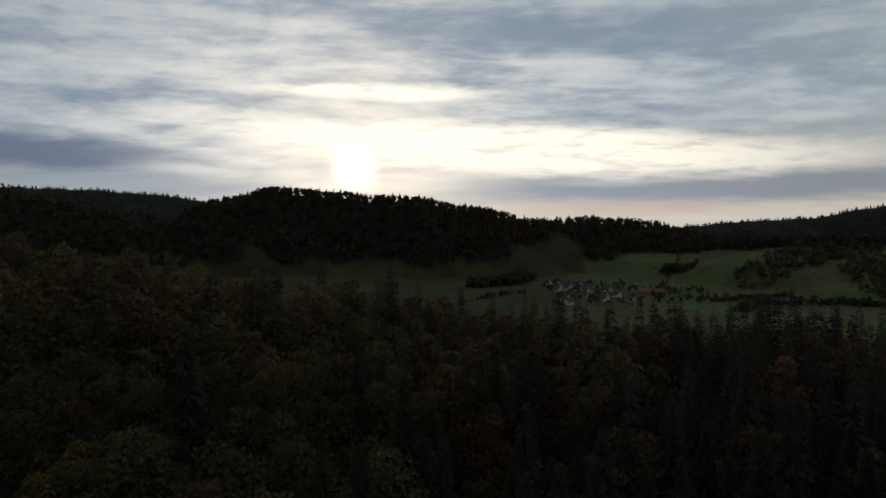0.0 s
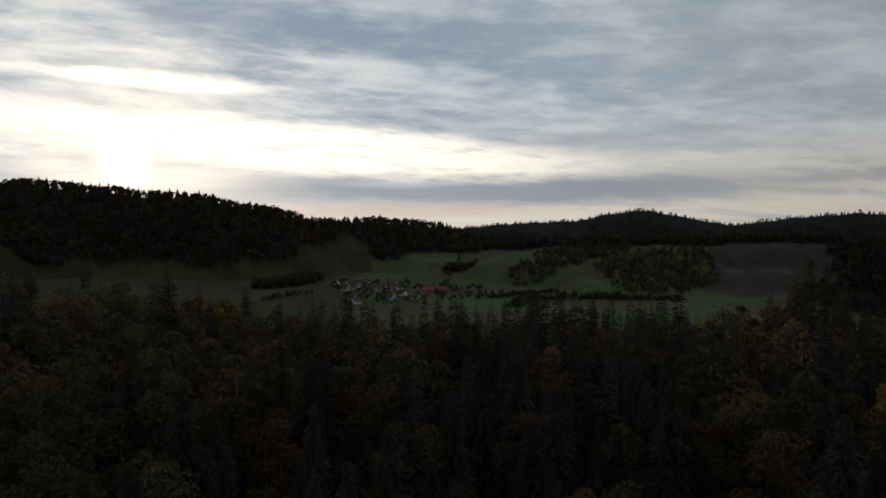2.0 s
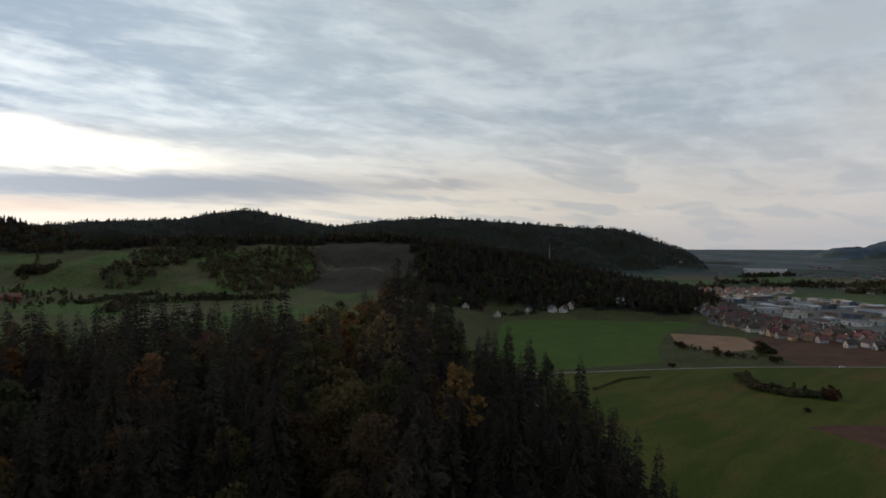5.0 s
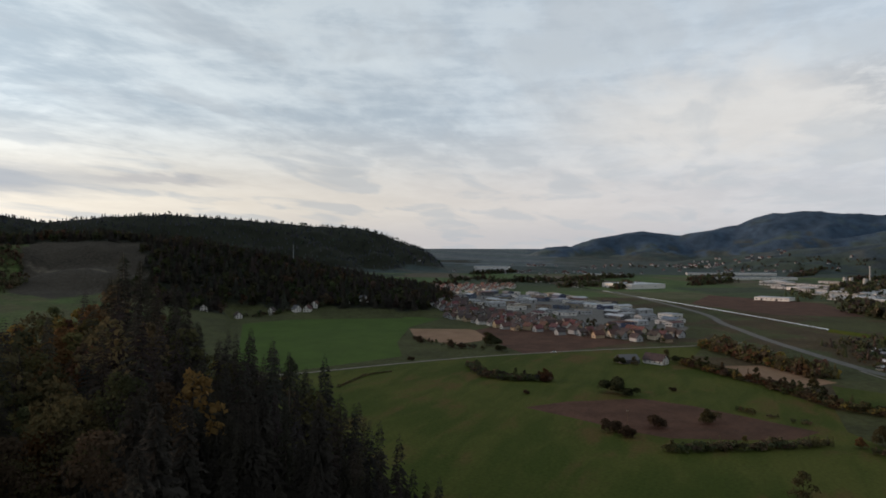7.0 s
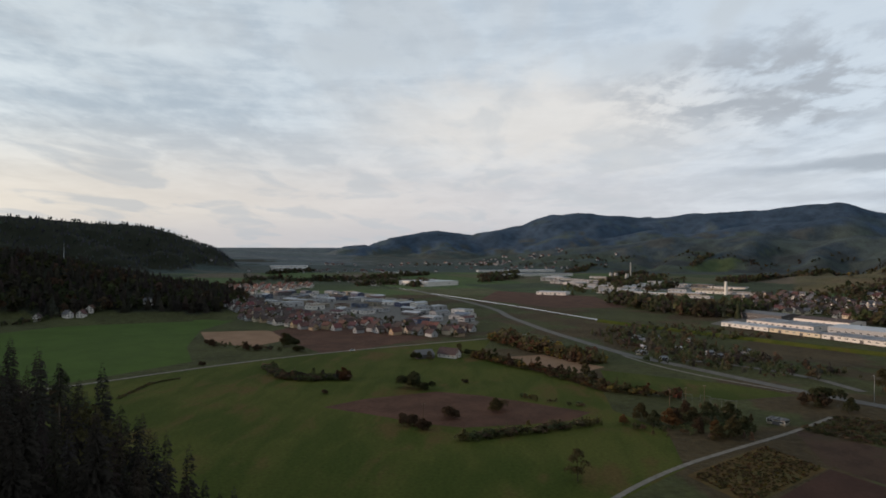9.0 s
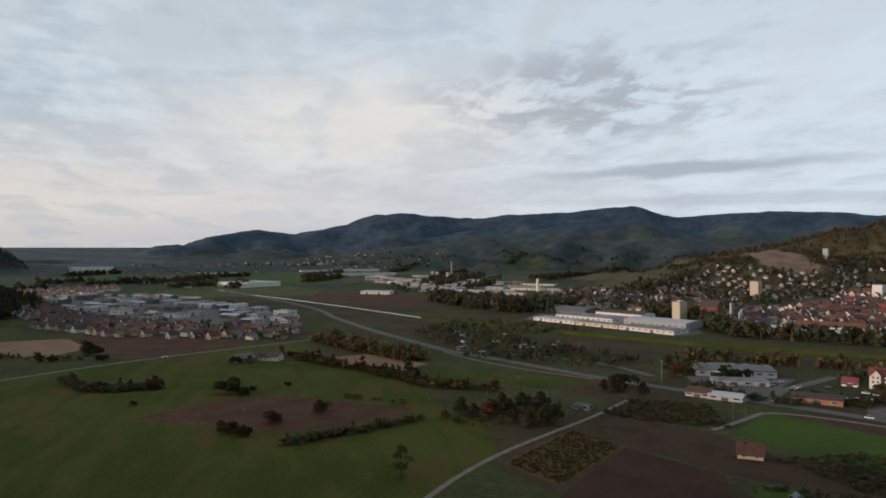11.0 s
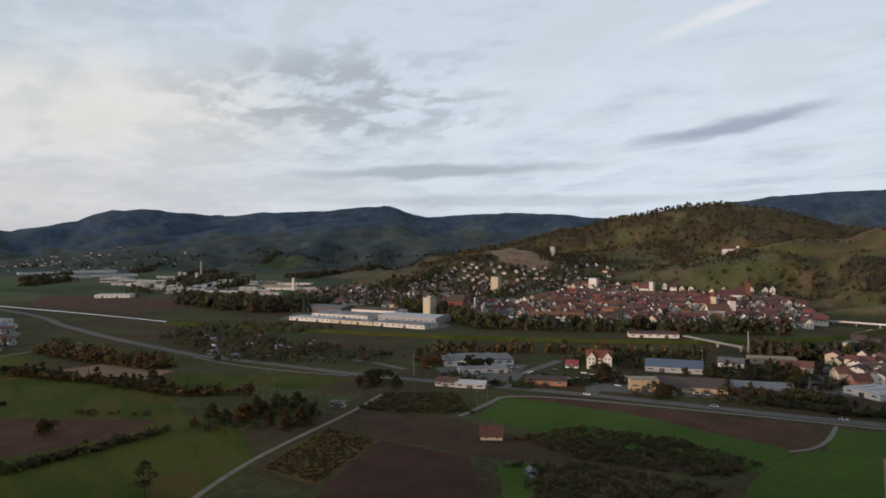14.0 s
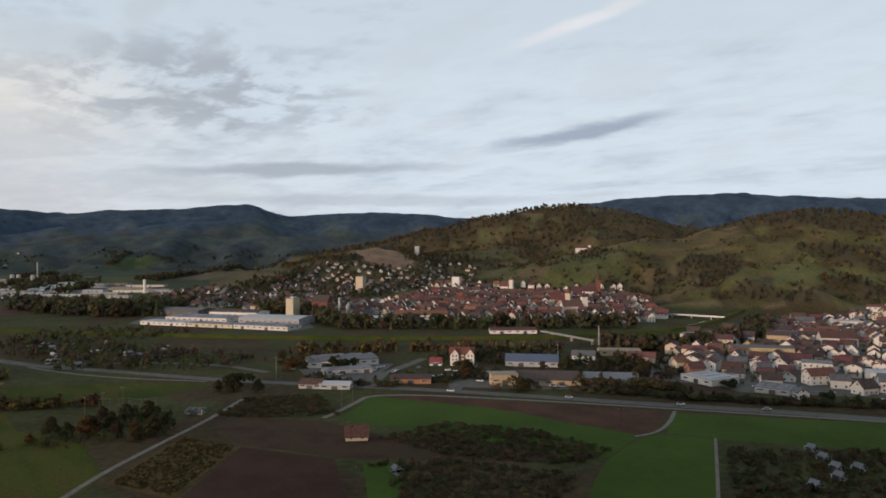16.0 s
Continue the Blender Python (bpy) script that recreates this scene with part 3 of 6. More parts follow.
def ribbon(name, pts, width, mat, z=0.12, label="", category="road", thick=0.0):
    """A road along a line of points, softened at the corners."""
    p = [Vector(q).to_2d() for q in pts]
    for _ in range(3):
        p = [p[0]] + [a.lerp(b, t) for a, b in zip(p, p[1:]) for t in (0.25, 0.75)] + [p[-1]]
    bm = bmesh.new()
    rows = []
    for i, q in enumerate(p):
        d = (p[min(i + 1, len(p) - 1)] - p[max(i - 1, 0)]).normalized()
        s = Vector((-d.y, d.x)) * width / 2
        rows.append([bm.verts.new((q.x + s.x, q.y + s.y, z)), bm.verts.new((q.x - s.x, q.y - s.y, z))])
    for a, b in zip(rows, rows[1:]):
        bm.faces.new((a[0], a[1], b[1], b[0]))
    bmesh.ops.recalc_face_normals(bm, faces=bm.faces)
    for f in bm.faces:
        if f.normal.z < 0:
            f.normal_flip()
    me = bpy.data.meshes.new(name)
    bm.to_mesh(me)
    bm.free()
    me.materials.append(mat)
    return tagged(new(name, me), label, category, kind="structure")


# ---- fields and roads ----
sheet("field", [(650, 484), (720, 455), (827, 398), (836, 302), (690, 300), (575, 262), (503, 225), (414, 268), (394, 300)], LUSH, 0.05, "bright green meadow below the wooded hill")
sheet("field", [(677, 294), (696, 234), (667, 202), (626, 192), (578, 209), (609, 259)], STUBBLE, 0.07, "pale tan stubble field")
sheet("field", [(690, 226), (780, 204), (729, 154), (654, 63), (563, 119), (552, 140), (615, 186)], SOIL, 0.08, "dark brown ploughed field")
sheet("field", [(366, 92), (388, 74), (411, 36), (402, 8), (386, -18), (366, -48), (348, -36), (338, -12), (330, 16), (336, 36), (350, 60)], SOIL, 0.06, "brown ploughed strip between green meadows")
sheet("field", [(544, 0), (559, -36), (505, -76), (469, -45), (523, -9)], STUBBLE, 0.06, "pale stubble field behind a hedge")
sheet("field", [(268, -70), (311, -114), (280, -126), (238, -83)], VINES, 0.06, "yellow-brown patch of autumn vines")
sheet("field", [(238, -87), (280, -127), (240, -148), (200, -128), (185, -95), (215, -70)], DARK_SOIL, 0.05, "dark brown ploughed field beside the lane")
sheet("field", [(336, -222), (323, -238), (281, -266), (242, -290), (196, -315), (184, -292), (178, -279), (183, -270), (196, -267), (217, -262), (241, -260), (266, -254), (296, -240)], SOIL, 0.06, "reddish brown ploughed strip along the main road")
sheet("field", [(295, -185), (314, -212), (334, -224), (296, -241), (266, -255), (241, -261), (217, -263), (196, -268), (180, -268), (170, -232), (207, -213), (260, -194)], LUSH, 0.05, "dark green meadow strip")
sheet("field", [(193, -318), (150, -350), (115, -376), (60, -404), (50, -356), (101, -326), (127, -308), (154, -290), (175, -282)], LUSH, 0.06, "green young crop along the main road")
sheet("field", [(178, -271), (170, -283), (156, -288), (119, -222), (101, -189), (90, -150), (128, -150), (147, -189), (157, -206), (168, -228), (175, -252)], LUSH, 0.07, "rounded bright green field")
sheet("field", [(190, -130), (226, -152), (219, -166), (190, -143)], LUSH, 0.065, "small green garden plot beside a shed")
sheet("field", [(650, 5), (616, 56), (569, 117), (518, 171), (463, 216), (409, 254), (300, 300), (215, 215), (180, 100), (170, 0), (241, -42), (277, -72), (330, -78), (372, -60), (420, -62), (480, -30), (545, 15)], GRASS, 0.03, "wide mown green meadow")
ribbon("road", [(330, 330), (409, 257), (463, 219), (518, 174), (569, 120), (616, 59), (651, 10), (690, -30)], 3.2, DIRT, 0.12, "pale narrow country lane")
ribbon("road", [(180, 0), (241, -38), (277, -68), (305, -100), (334, -135), (366, -167)], 2.5, DIRT, 0.12, "pale gravel farm lane")
ribbon("road", [(1400, 175), (1070, 38), (945, -3), (864, -12), (799, -30), (722, -49), (650, -73), (590, -93), (555, -106), (514, -133), (427, -180), (390, -208), (345, -241), (306, -269), (250, -303), (200, -334), (154, -364), (118, -384), (20, -440)], 9, ASPHALT, 0.14, "grey two-lane main road", "road")
ribbon("road", [(559, -100), (545, -130), (531, -164), (480, -205), (432, -215)], 6, ASPHALT, 0.13, "grey side road", "road")
ribbon("road", [(560, -98), (518, -112), (486, -129), (464, -143), (446, -158), (428, -172)], 2.6, DIRT, 0.12, "pale lane beside the main road", "road")
ribbon("road", [(300, -179), (314, -204), (333, -232), (245, -296), (173, -342), (117, -379), (20, -434)], 3.2, DIRT, 0.13, "pale farm track beside the road", "road")
ribbon("road", [(195, -322), (183, -297), (178, -278), (181, -266)], 2.0, DIRT, 0.12, "pale field track", "road")
ribbon("road", [(156, -290), (119, -223), (100, -187), (80, -150)], 1.3, DIRT, 0.12, "pale track beside the green field", "road")
ribbon("water", [(1888, 493), (1584, 309), (1439, 200), (1310, 140), (1203, 75), (1075, 6), (1005, -33), (916, -78), (820, -125)], 6.5, WATER, 0.1, "pale shining river", "river")
RIVER = [(820, -125), (700, -215), (560, -330), (440, -470), (380, -600), (400, -740), (450, -900)]
ribbon("water", RIVER, 7, WATER, 0.08, "narrow dark river between grassy banks", "river")


def dyke(pts, offset, w, h, label):
    """A long grassy bank beside the river."""
    p = [Vector(q) for q in pts]
    for _ in range(3):
        p = [p[0]] + [a.lerp(b, t) for a, b in zip(p, p[1:]) for t in (0.25, 0.75)] + [p[-1]]
    v, f = [], []
    for i, q in enumerate(p):
        d = (p[min(i + 1, len(p) - 1)] - p[max(i - 1, 0)]).normalized()
        nrm = Vector((-d.y, d.x))
        if nrm.dot(q) > 0:
            nrm = -nrm
        for k, z in ((-w / 2, -0.3), (-w / 5, h), (w / 5, h), (w / 2, -0.3)):
            c = q + nrm * (offset + k)
            v.append((c.x, c.y, z))
    for i in range(len(p) - 1):
        for k in range(3):
            f.append((i * 4 + k, i * 4 + k + 1, i * 4 + k + 5, i * 4 + k + 4))
    me = bpy.data.meshes.new("embankment")
    me.from_pydata(v, [], f)
    me.materials.append(GRASS)
    return tagged(new("embankment", me), label, "dyke", kind="structure")


dyke(RIVER, 10, 12, 2.8, "long grassy flood bank beside the river")
ribbon("road", [(345, -241), (372, -262), (392, -300), (408, -330)], 7, ASPHALT, 0.13, "grey side street between the shops", "road")
ribbon("road", [(306, -269), (330, -300), (345, -318), (370, -345)], 8, ASPHALT, 0.12, "grey side street to the houses", "road")
sheet("pavement", [(428, -236), (395, -225), (350, -232), (342, -246), (384, -275), (405, -300), (425, -265)], ASPHALT, 0.05, "grey asphalt yard of the filling station", "yard")
sheet("pavement", [(345, -300), (318, -276), (282, -304), (250, -345), (262, -372), (330, -345)], ASPHALT, 0.05, "grey asphalt yard of the works", "yard")
sheet("pavement", [(255, -392), (205, -385), (130, -442), (100, -520), (150, -700), (290, -740), (310, -560), (290, -450)], ASPHALT, 0.04, "grey streets of the new quarter", "yard")
sheet("pavement", [(800, 20), (690, 30), (690, 130), (860, 260), (1000, 360), (1130, 420), (1270, 410), (1240, 230), (1080, 120)], ASPHALT, 0.04, "grey yards of the works quarter", "yard")
sheet("pavement", [(800, -235), (620, -340), (640, -372), (760, -420), (900, -300)], ASPHALT, 0.04, "grey factory yard", "yard")
sheet("pavement", [(650, -480), (560, -520), (450, -620), (440, -680), (600, -880), (760, -1030), (900, -1040), (900, -800), (800, -560)], ASPHALT, 0.04, "grey streets of the old town", "yard")
sheet("field", [(1367, 0), (1228, -166), (1003, -183), (993, -79), (1143, 27)], SOIL, 0.05, "brown bare ground on the plain")
sheet("field", [(493, -71), (449, -144), (418, -172), (402, -131), (425, -67)], GRASS, 0.05, "dull green meadow beside the hedge")
sheet("field", [(340, -138), (296, -176), (258, -182), (206, -216), (176, -226), (186, -205), (240, -150), (286, -128)], FALLOW, 0.045, "dark fallow strip between lane and scrub")

sheet("field", [(240, -352), (250, -384), (212, -400), (196, -392), (225, -365)], FALLOW, 0.06, "dark fallow plot beside the works")

# ---- trees ----
def foliage_material():
    """Leaves: the tree's own tint, blued for haze on the far ridges, comes with the mesh; each leaf or clump differs a
    little.
    """
    m = bpy.data.materials.new("foliage")
    m.use_nodes = True
    g = Graph(m.node_tree)
    out = g.n.new("ShaderNodeOutputMaterial")
    b = g.n.new("ShaderNodeBsdfPrincipled")
    at = g.n.new("ShaderNodeAttribute")
    at.attribute_name = "leaf"
    geo = g.n.new("ShaderNodeNewGeometry")
    n = g.noise(geo.outputs["Position"], 0.35, 4, 0.7)
    obj = g.n.new("ShaderNodeObjectInfo").outputs["Random"]
    k = g.math("MULTIPLY", g.rng(geo.outputs["Random Per Island"], 0, 1, 0.82, 1.18, False), g.rng(n, 0.3, 0.7, 0.75, 1.25, False))
    k = g.math("MULTIPLY", k, g.rng(obj, 0, 1, 0.8, 1.2, False))
    col = g.vec("SCALE", at.outputs["Color"], scale=k)
    g.put(b.inputs["Base Color"], col)
    b.inputs["Roughness"].default_value = 1.0
    b.inputs["Specular IOR Level"].default_value = 0.0
    # thin leaves let some of the light through
    thin = g.node("ShaderNodeBsdfTranslucent", Color=col)
    mixer = g.n.new("ShaderNodeMixShader")
    mixer.inputs[0].default_value = 0.4
    g.put(mixer.inputs[1], b.outputs[0])
    g.put(mixer.inputs[2], thin.outputs[0])
    g.put(out.inputs[0], mixer.outputs[0])
    return m


FOLIAGE = foliage_material()
BARK = material("bark", [(0.035, 0.028, 0.022), (0.07, 0.058, 0.045)], 0.8, 0.95, 0.6, 6, spec=0.1)
PALE_BARK = material("pale_bark", [(0.11, 0.085, 0.065), (0.17, 0.14, 0.11)], 0.8, 0.95, 0.6, 6, spec=0.1)

TINTS = {
    "spruce": (0.036, 0.032, 0.027), "fir": (0.041, 0.037, 0.029), "pine": (0.042, 0.042, 0.030),
    "green": (0.046, 0.049, 0.025), "olive": (0.066, 0.056, 0.028), "yellow": (0.115, 0.085, 0.028),
    "orange": (0.098, 0.054, 0.025), "rust": (0.080, 0.043, 0.025), "brown": (0.062, 0.044, 0.029),
}


def mesh_from(name, verts, faces, mat, tint=None, smooth=False):
    """verts n x 3, faces n x 3 or n x 4 (numpy), tint one colour or one per vertex."""
    me = bpy.data.meshes.new(name)
    v, f = np.asarray(verts, np.float32), np.asarray(faces, np.int32)
    k = f.shape[1]
    me.vertices.add(len(v))
    me.vertices.foreach_set("co", v.ravel())
    me.loops.add(f.size)
    me.loops.foreach_set("vertex_index", f.ravel())
    me.polygons.add(len(f))
    me.polygons.foreach_set("loop_start", np.arange(0, f.size, k, dtype=np.int32))
    me.update(calc_edges=True)
    if smooth:
        me.polygons.foreach_set("use_smooth", np.ones(len(f), bool))
    if tint is not None:
        c = np.ones((len(v), 4), np.float32)
        c[:, :3] = tint
        me.color_attributes.new("leaf", "FLOAT_COLOR", "POINT").data.foreach_set("color", c.ravel())
    me.materials.append(mat)
    return me


def tube(path, radii, sides=6):
    """A tapered round limb along a path."""
    path = [Vector(p) for p in path]
    v, f = [], []
    for i, (p, r) in enumerate(zip(path, radii)):
        d = (path[min(i + 1, len(path) - 1)] - path[max(i - 1, 0)]).normalized()
        a = d.orthogonal().normalized()
        b = d.cross(a)
        for k in range(sides):
            t = 2 * math.pi * k / sides
            v.append(p + (a * math.cos(t) + b * math.sin(t)) * r)
    for i in range(len(path) - 1):
        for k in range(sides):
            k2 = (k + 1) % sides
            f.append((i * sides + k, i * sides + k2, (i + 1) * sides + k2, (i + 1) * sides + k))
    return [tuple(q) for q in v], f


def join(pieces):
    vs, fs, n = [], [], 0
    for v, f in pieces:
        vs.append(np.asarray(v, np.float32))
        fs.append(np.asarray(f, np.int64) + n)
        n += len(v)
    return np.concatenate(vs), np.concatenate(fs)


def conifer(seed, h, bare=0.12, full=0.17, gaps=0.12, tier=0.038):
    """Trunk and drooping tiers of branches, as (trunk, crown) arrays."""
    rs = np.random.RandomState(seed)
    trunk = tube([(0, 0, -1), (0, 0, h * 0.5), (0, 0, h * 0.98)], [h * 0.014, h * 0.009, 0.03], 6)
    v, f = [], []
    z = h * bare
    while z < h * 0.985:
        u = (z - h * bare) / (h * (1 - bare))
        reach = h * full * (1 - u) ** 0.76 * rs.uniform(0.75, 1.15) + 0.3
        if u < 0.12:
            reach *= 0.7 + 2.5 * u
        n = int((6.0 + 5.0 * (1 - u)) * (1.0 if tier < 0.05 else 0.75))
        start = rs.uniform(0, 6.28)
        for k in range(n):
            if rs.rand() < gaps:
                continue
            a = start + 6.283 * k / n + rs.uniform(-0.25, 0.25)
            L = reach * rs.uniform(0.5 + 0.28 * u, 1.2 - 0.1 * u)
            droop = L * rs.uniform(0.25, 0.7) * (1.1 - 0.5 * u)
            w = L * rs.uniform(0.10, 0.17)
            c, s = math.cos(a), math.sin(a)
            base = len(v)
            pts = [(0, 0, 0.0), (0.45, w, -droop * 0.3 - 0.12 * L), (0.72, w * 0.35, -droop * 0.6), (0.8, w * 0.75, -droop * 0.75 - 0.12 * L), (1.0, 0, -droop),
                   (0.8, -w * 0.75, -droop * 0.75 - 0.12 * L), (0.72, -w * 0.35, -droop * 0.6), (0.45, -w, -droop * 0.3 - 0.12 * L), (0.5, 0, -droop * 0.25 + 0.05 * L)]
            for q, side, dz in pts:
                v.append((L * q * c - side * s, L * q * s + side * c, z + dz + rs.uniform(-0.12, 0.12) * L))
            for t in ((0, 1, 8), (1, 2, 8), (2, 3, 4), (2, 4, 8), (4, 6, 8), (4, 5, 6), (6, 7, 8), (7, 0, 8)):
                f.append([base + i for i in t])
        z += h * tier * rs.uniform(0.7, 1.3) * (1.1 - 0.84 * u)
    return trunk, (np.array(v, np.float32), np.array(f, np.int64))


def leaf_cloud(rs, centres, radii, count, size):
    """Small tilted leaf clumps on and inside a set of lobes."""
    k = rs.randint(0, len(centres), count)
    d = rs.normal(size=(count, 3))
    d /= np.linalg.norm(d, axis=1)[:, None]
    d[:, 2] = np.where(d[:, 2] < -0.4, -d[:, 2], d[:, 2])
    p = centres[k] + d * radii[k][:, None] * rs.uniform(0.6, 1.06, count)[:, None] * (1, 1, 0.85)
    nrm = d + rs.normal(scale=0.55, size=(count, 3))
    nrm /= np.linalg.norm(nrm, axis=1)[:, None]
    a = np.cross(nrm, rs.normal(size=(count, 3)))
    a /= np.linalg.norm(a, axis=1)[:, None]
    b = np.cross(nrm, a)
    s = size * rs.uniform(0.55, 1.3, count)[:, None]
    v = np.stack([p - a * s, p - b * s * 0.7, p + a * s * rs.uniform(0.8, 1.2, count)[:, None], p + b * s * 0.7 + nrm * s * 0.25], 1).reshape(-1, 3)
    i = np.arange(count)[:, None] * 4
    f = np.concatenate([i + [0, 1, 2], i + [0, 2, 3]])
    return v.astype(np.float32), f


def broadleaf(seed, h, wide=0.36, leaves=520, base=0.34, size=0.75):
    rs = np.random.RandomState(seed)
    lean = rs.uniform(-0.03, 0.03, 2) * h
    top = (lean[0], lean[1], h * 0.62)
    pieces = [tube([(0, 0, -1), (lean[0] * 0.4, lean[1] * 0.4, h * base), top], [h * 0.020, h * 0.015, h * 0.006], 6)]
    n = 9
    c, r = [], []
    for k in range(n):
        a = 6.283 * k / n * 2.4 + rs.uniform(-0.4, 0.4)
        u = k / (n - 1)
        zz = h * (base + 0.12 + (0.80 - base) * u + rs.uniform(-0.04, 0.04))
        d = h * wide * (1 - 0.85 * u ** 1.5) * rs.uniform(0.45, 0.75)
        p = (math.cos(a) * d + lean[0], math.sin(a) * d + lean[1], zz)
        c.append(p)
        r.append(h * wide * rs.uniform(0.36, 0.55) * (1.05 - 0.35 * u))
        if k < 6:
            pieces.append(tube([(lean[0] * 0.5, lean[1] * 0.5, h * (base + 0.02 + 0.05 * k)), (p[0] * 0.55, p[1] * 0.55, (zz + h * base) / 2 + 0.5), p], [h * 0.008, h * 0.005, h * 0.002], 4))
    return join(pieces), leaf_cloud(rs, np.array(c), np.array(r), leaves, size)


def bush(seed, wide, h, leaves=150, size=0.5):
    rs = np.random.RandomState(seed)
    n = 8
    c = np.stack([rs.uniform(-0.5, 0.5, n) * wide, rs.uniform(-0.5, 0.5, n) * wide, rs.uniform(0.25, 0.6, n) * h], 1)
    r = rs.uniform(0.28, 0.45, n) * min(h * 1.1, wide)
    v, f = leaf_cloud(rs, c, r, leaves, size)
    v[:, 2] = np.maximum(v[:, 2], 0.02)
    return v, f


def leafy_tree(rs, leaves=22, size=0.19):
    """A far broadleaf crown of unit height, of loose clumps with gaps."""
    n = 6
    c = np.stack([rs.uniform(-0.28, 0.28, n), rs.uniform(-0.28, 0.28, n), np.linspace(0.28, 0.74, n)], 1)
    v, f = leaf_cloud(rs, c, rs.uniform(0.18, 0.28, n), leaves, size)
    v[:, 2] = np.maximum(v[:, 2], 0.0)
    return v, f


def spire_tree(rs, h, wide):
    """A far conifer: ragged stacked skirts."""
    v, f, sides = [], [], 7
    for z0, z1, r in ((0.04, 0.42, 0.5), (0.22, 0.62, 0.40), (0.42, 0.82, 0.29), (0.62, 1.0, 0.18)):
        base = len(v)
        for k in range(sides):
            a = 6.283 * k / sides + rs.uniform(-0.3, 0.3)
            q = r * wide * rs.uniform(0.55, 1.25)
            v.append((q * math.cos(a), q * math.sin(a), h * (z0 + rs.uniform(-0.06, 0.06))))
        v.append((rs.uniform(-0.02, 0.02), rs.uniform(-0.02, 0.02), h * z1))
        f += [(base + k, base + (k + 1) % sides, base + sides) for k in range(sides)]
    return np.array(v, np.float32), np.array(f)


def planted(shapes, places):
    """Joins many turned and scaled copies of shapes: places are rows of (shape, x, y, z, turn, scale, tint)."""
    vs, fs, cs, n = [], [], [], 0
    for k, x, y, z, turn, s, tint in places:
        v, f = shapes[k]
        c, q = math.cos(turn) * s, math.sin(turn) * s
        w = np.empty_like(v)
        w[:, 0], w[:, 1], w[:, 2] = v[:, 0] * c - v[:, 1] * q + x, v[:, 0] * q + v[:, 1] * c + y, v[:, 2] * s + z
        vs.append(w)
        fs.append(f + n)
        cs.append(np.tile(np.asarray(tint, np.float32), (len(v), 1)))
        n += len(v)
    return np.concatenate(vs), np.concatenate(fs), np.concatenate(cs)


def tree_thing(name, trunk, crown, tint, m, label, bark=None, group="trees of the near wood"):
    ob = new(name)
    ob.matrix_world = m
    t = new("trunk", mesh_from("trunk", *trunk, bark or BARK))
    c = new("crown", mesh_from("crown", *crown, FOLIAGE, tint))
    t.parent = c.parent = ob
    return tagged(ob, label, "tree", group)


def shade_of(rs, tint, spread=0.25):
    return tuple(np.array(TINTS[tint]) * rs.uniform(1 - spread, 1 + spread) * rs.uniform(0.9, 1.1, 3))


# kinds of tree in the near wood: shape, tint, label
rs_wood = np.random.RandomState(5)
KINDS = []
for i, (hh, tint) in enumerate([(25, "spruce"), (28, "spruce"), (22, "fir"), (26, "fir"), (19, "spruce")]):
    KINDS.append(("spruce_tree", conifer(40 + i, hh, 0.14 - 0.02 * (i % 2), 0.165 + 0.02 * (i % 3), 0.1, 0.034), tint, "dark green spruce tree on the wooded slope", BARK))
for i, (hh, tint, word) in enumerate([(21, "green", "dull green"), (19, "olive", "olive-brown"), (22, "olive", "olive-brown"), (18, "yellow", "yellow autumn"),
                                      (19, "orange", "orange autumn"), (20, "rust", "rust-brown autumn"), (22, "brown", "brown thinning")]):
    KINDS.append(("broadleaf_tree", broadleaf(60 + i, hh, 0.30 + 0.03 * (i % 3), 1400, size=0.31), tint, word + " broadleaf tree on the wooded slope", BARK))
# plainer crowns for the trees that stand further in
INNER = [conifer(140 + i, hh, 0.14, 0.15 + 0.02 * (i % 3), 0.12, 0.052)[1] for i, hh in enumerate((25, 28, 22, 26, 19))]
INNER += [broadleaf(160 + i, hh, 0.30 + 0.03 * (i % 3), 330, size=0.62)[1] for i, hh in enumerate((21, 19, 22, 18, 19, 20, 22))]
KINDS.append(("pine_tree", conifer(90, 30, 0.62, 0.13, 0.2), "pine", "tall bare-stemmed pine on the wooded slope", PALE_BARK))


def wood_places():
    """Where the trees of the near hill stand, nearest first."""
    rs = np.random.RandomState(12)
    out = []
    b = np.array(SHOULDER)
    r = 62.0
    while r < 320:
        step = 5.6 + r * 0.006
        az = -39.0
        while az < 76:
            a = az + rs.uniform(-0.5, 0.5) * math.degrees(step / r)
            q = r + rs.uniform(-0.5, 0.5) * step
            az += math.degrees(step / r) * (1.0 if -36 < az < 72 else 1.9)
            edge = np.interp(a, b[:, 0], b[:, 1])
            if q > edge * (1.12 if a > 44 else 1.06) or rs.rand() < 0.06:
                continue
            # the knoll's flank carries trees down to the meadow
            out.append((q, a))
        r += step * 0.92
    out.sort()
    return out


def wood_kind(rs, az, r):
    conif = np.interp(az, [-40, -22, -8, 0, 10, 16, 35, 37.5, 43, 44.5, 70], [0.15, 0.2, 0.3, 0.45, 0.55, 0.85, 0.92, 0.35, 0.35, 0.92, 0.95])
    if rs.rand() < conif:
        return rs.randint(0, 5)
    p = {True: (0.22, 0.34, 0.24, 0.06, 0.04, 0.05, 0.05), False: (0.16, 0.28, 0.22, 0.04, 0.04, 0.10, 0.16)}[az < -4]
    if 36 < az < 44 and r > 190:
        p = (0.05, 0.1, 0.1, 0.4, 0.3, 0.05, 0.0)
    return 5 + rs.choice(7, p=np.array(p) / sum(p))


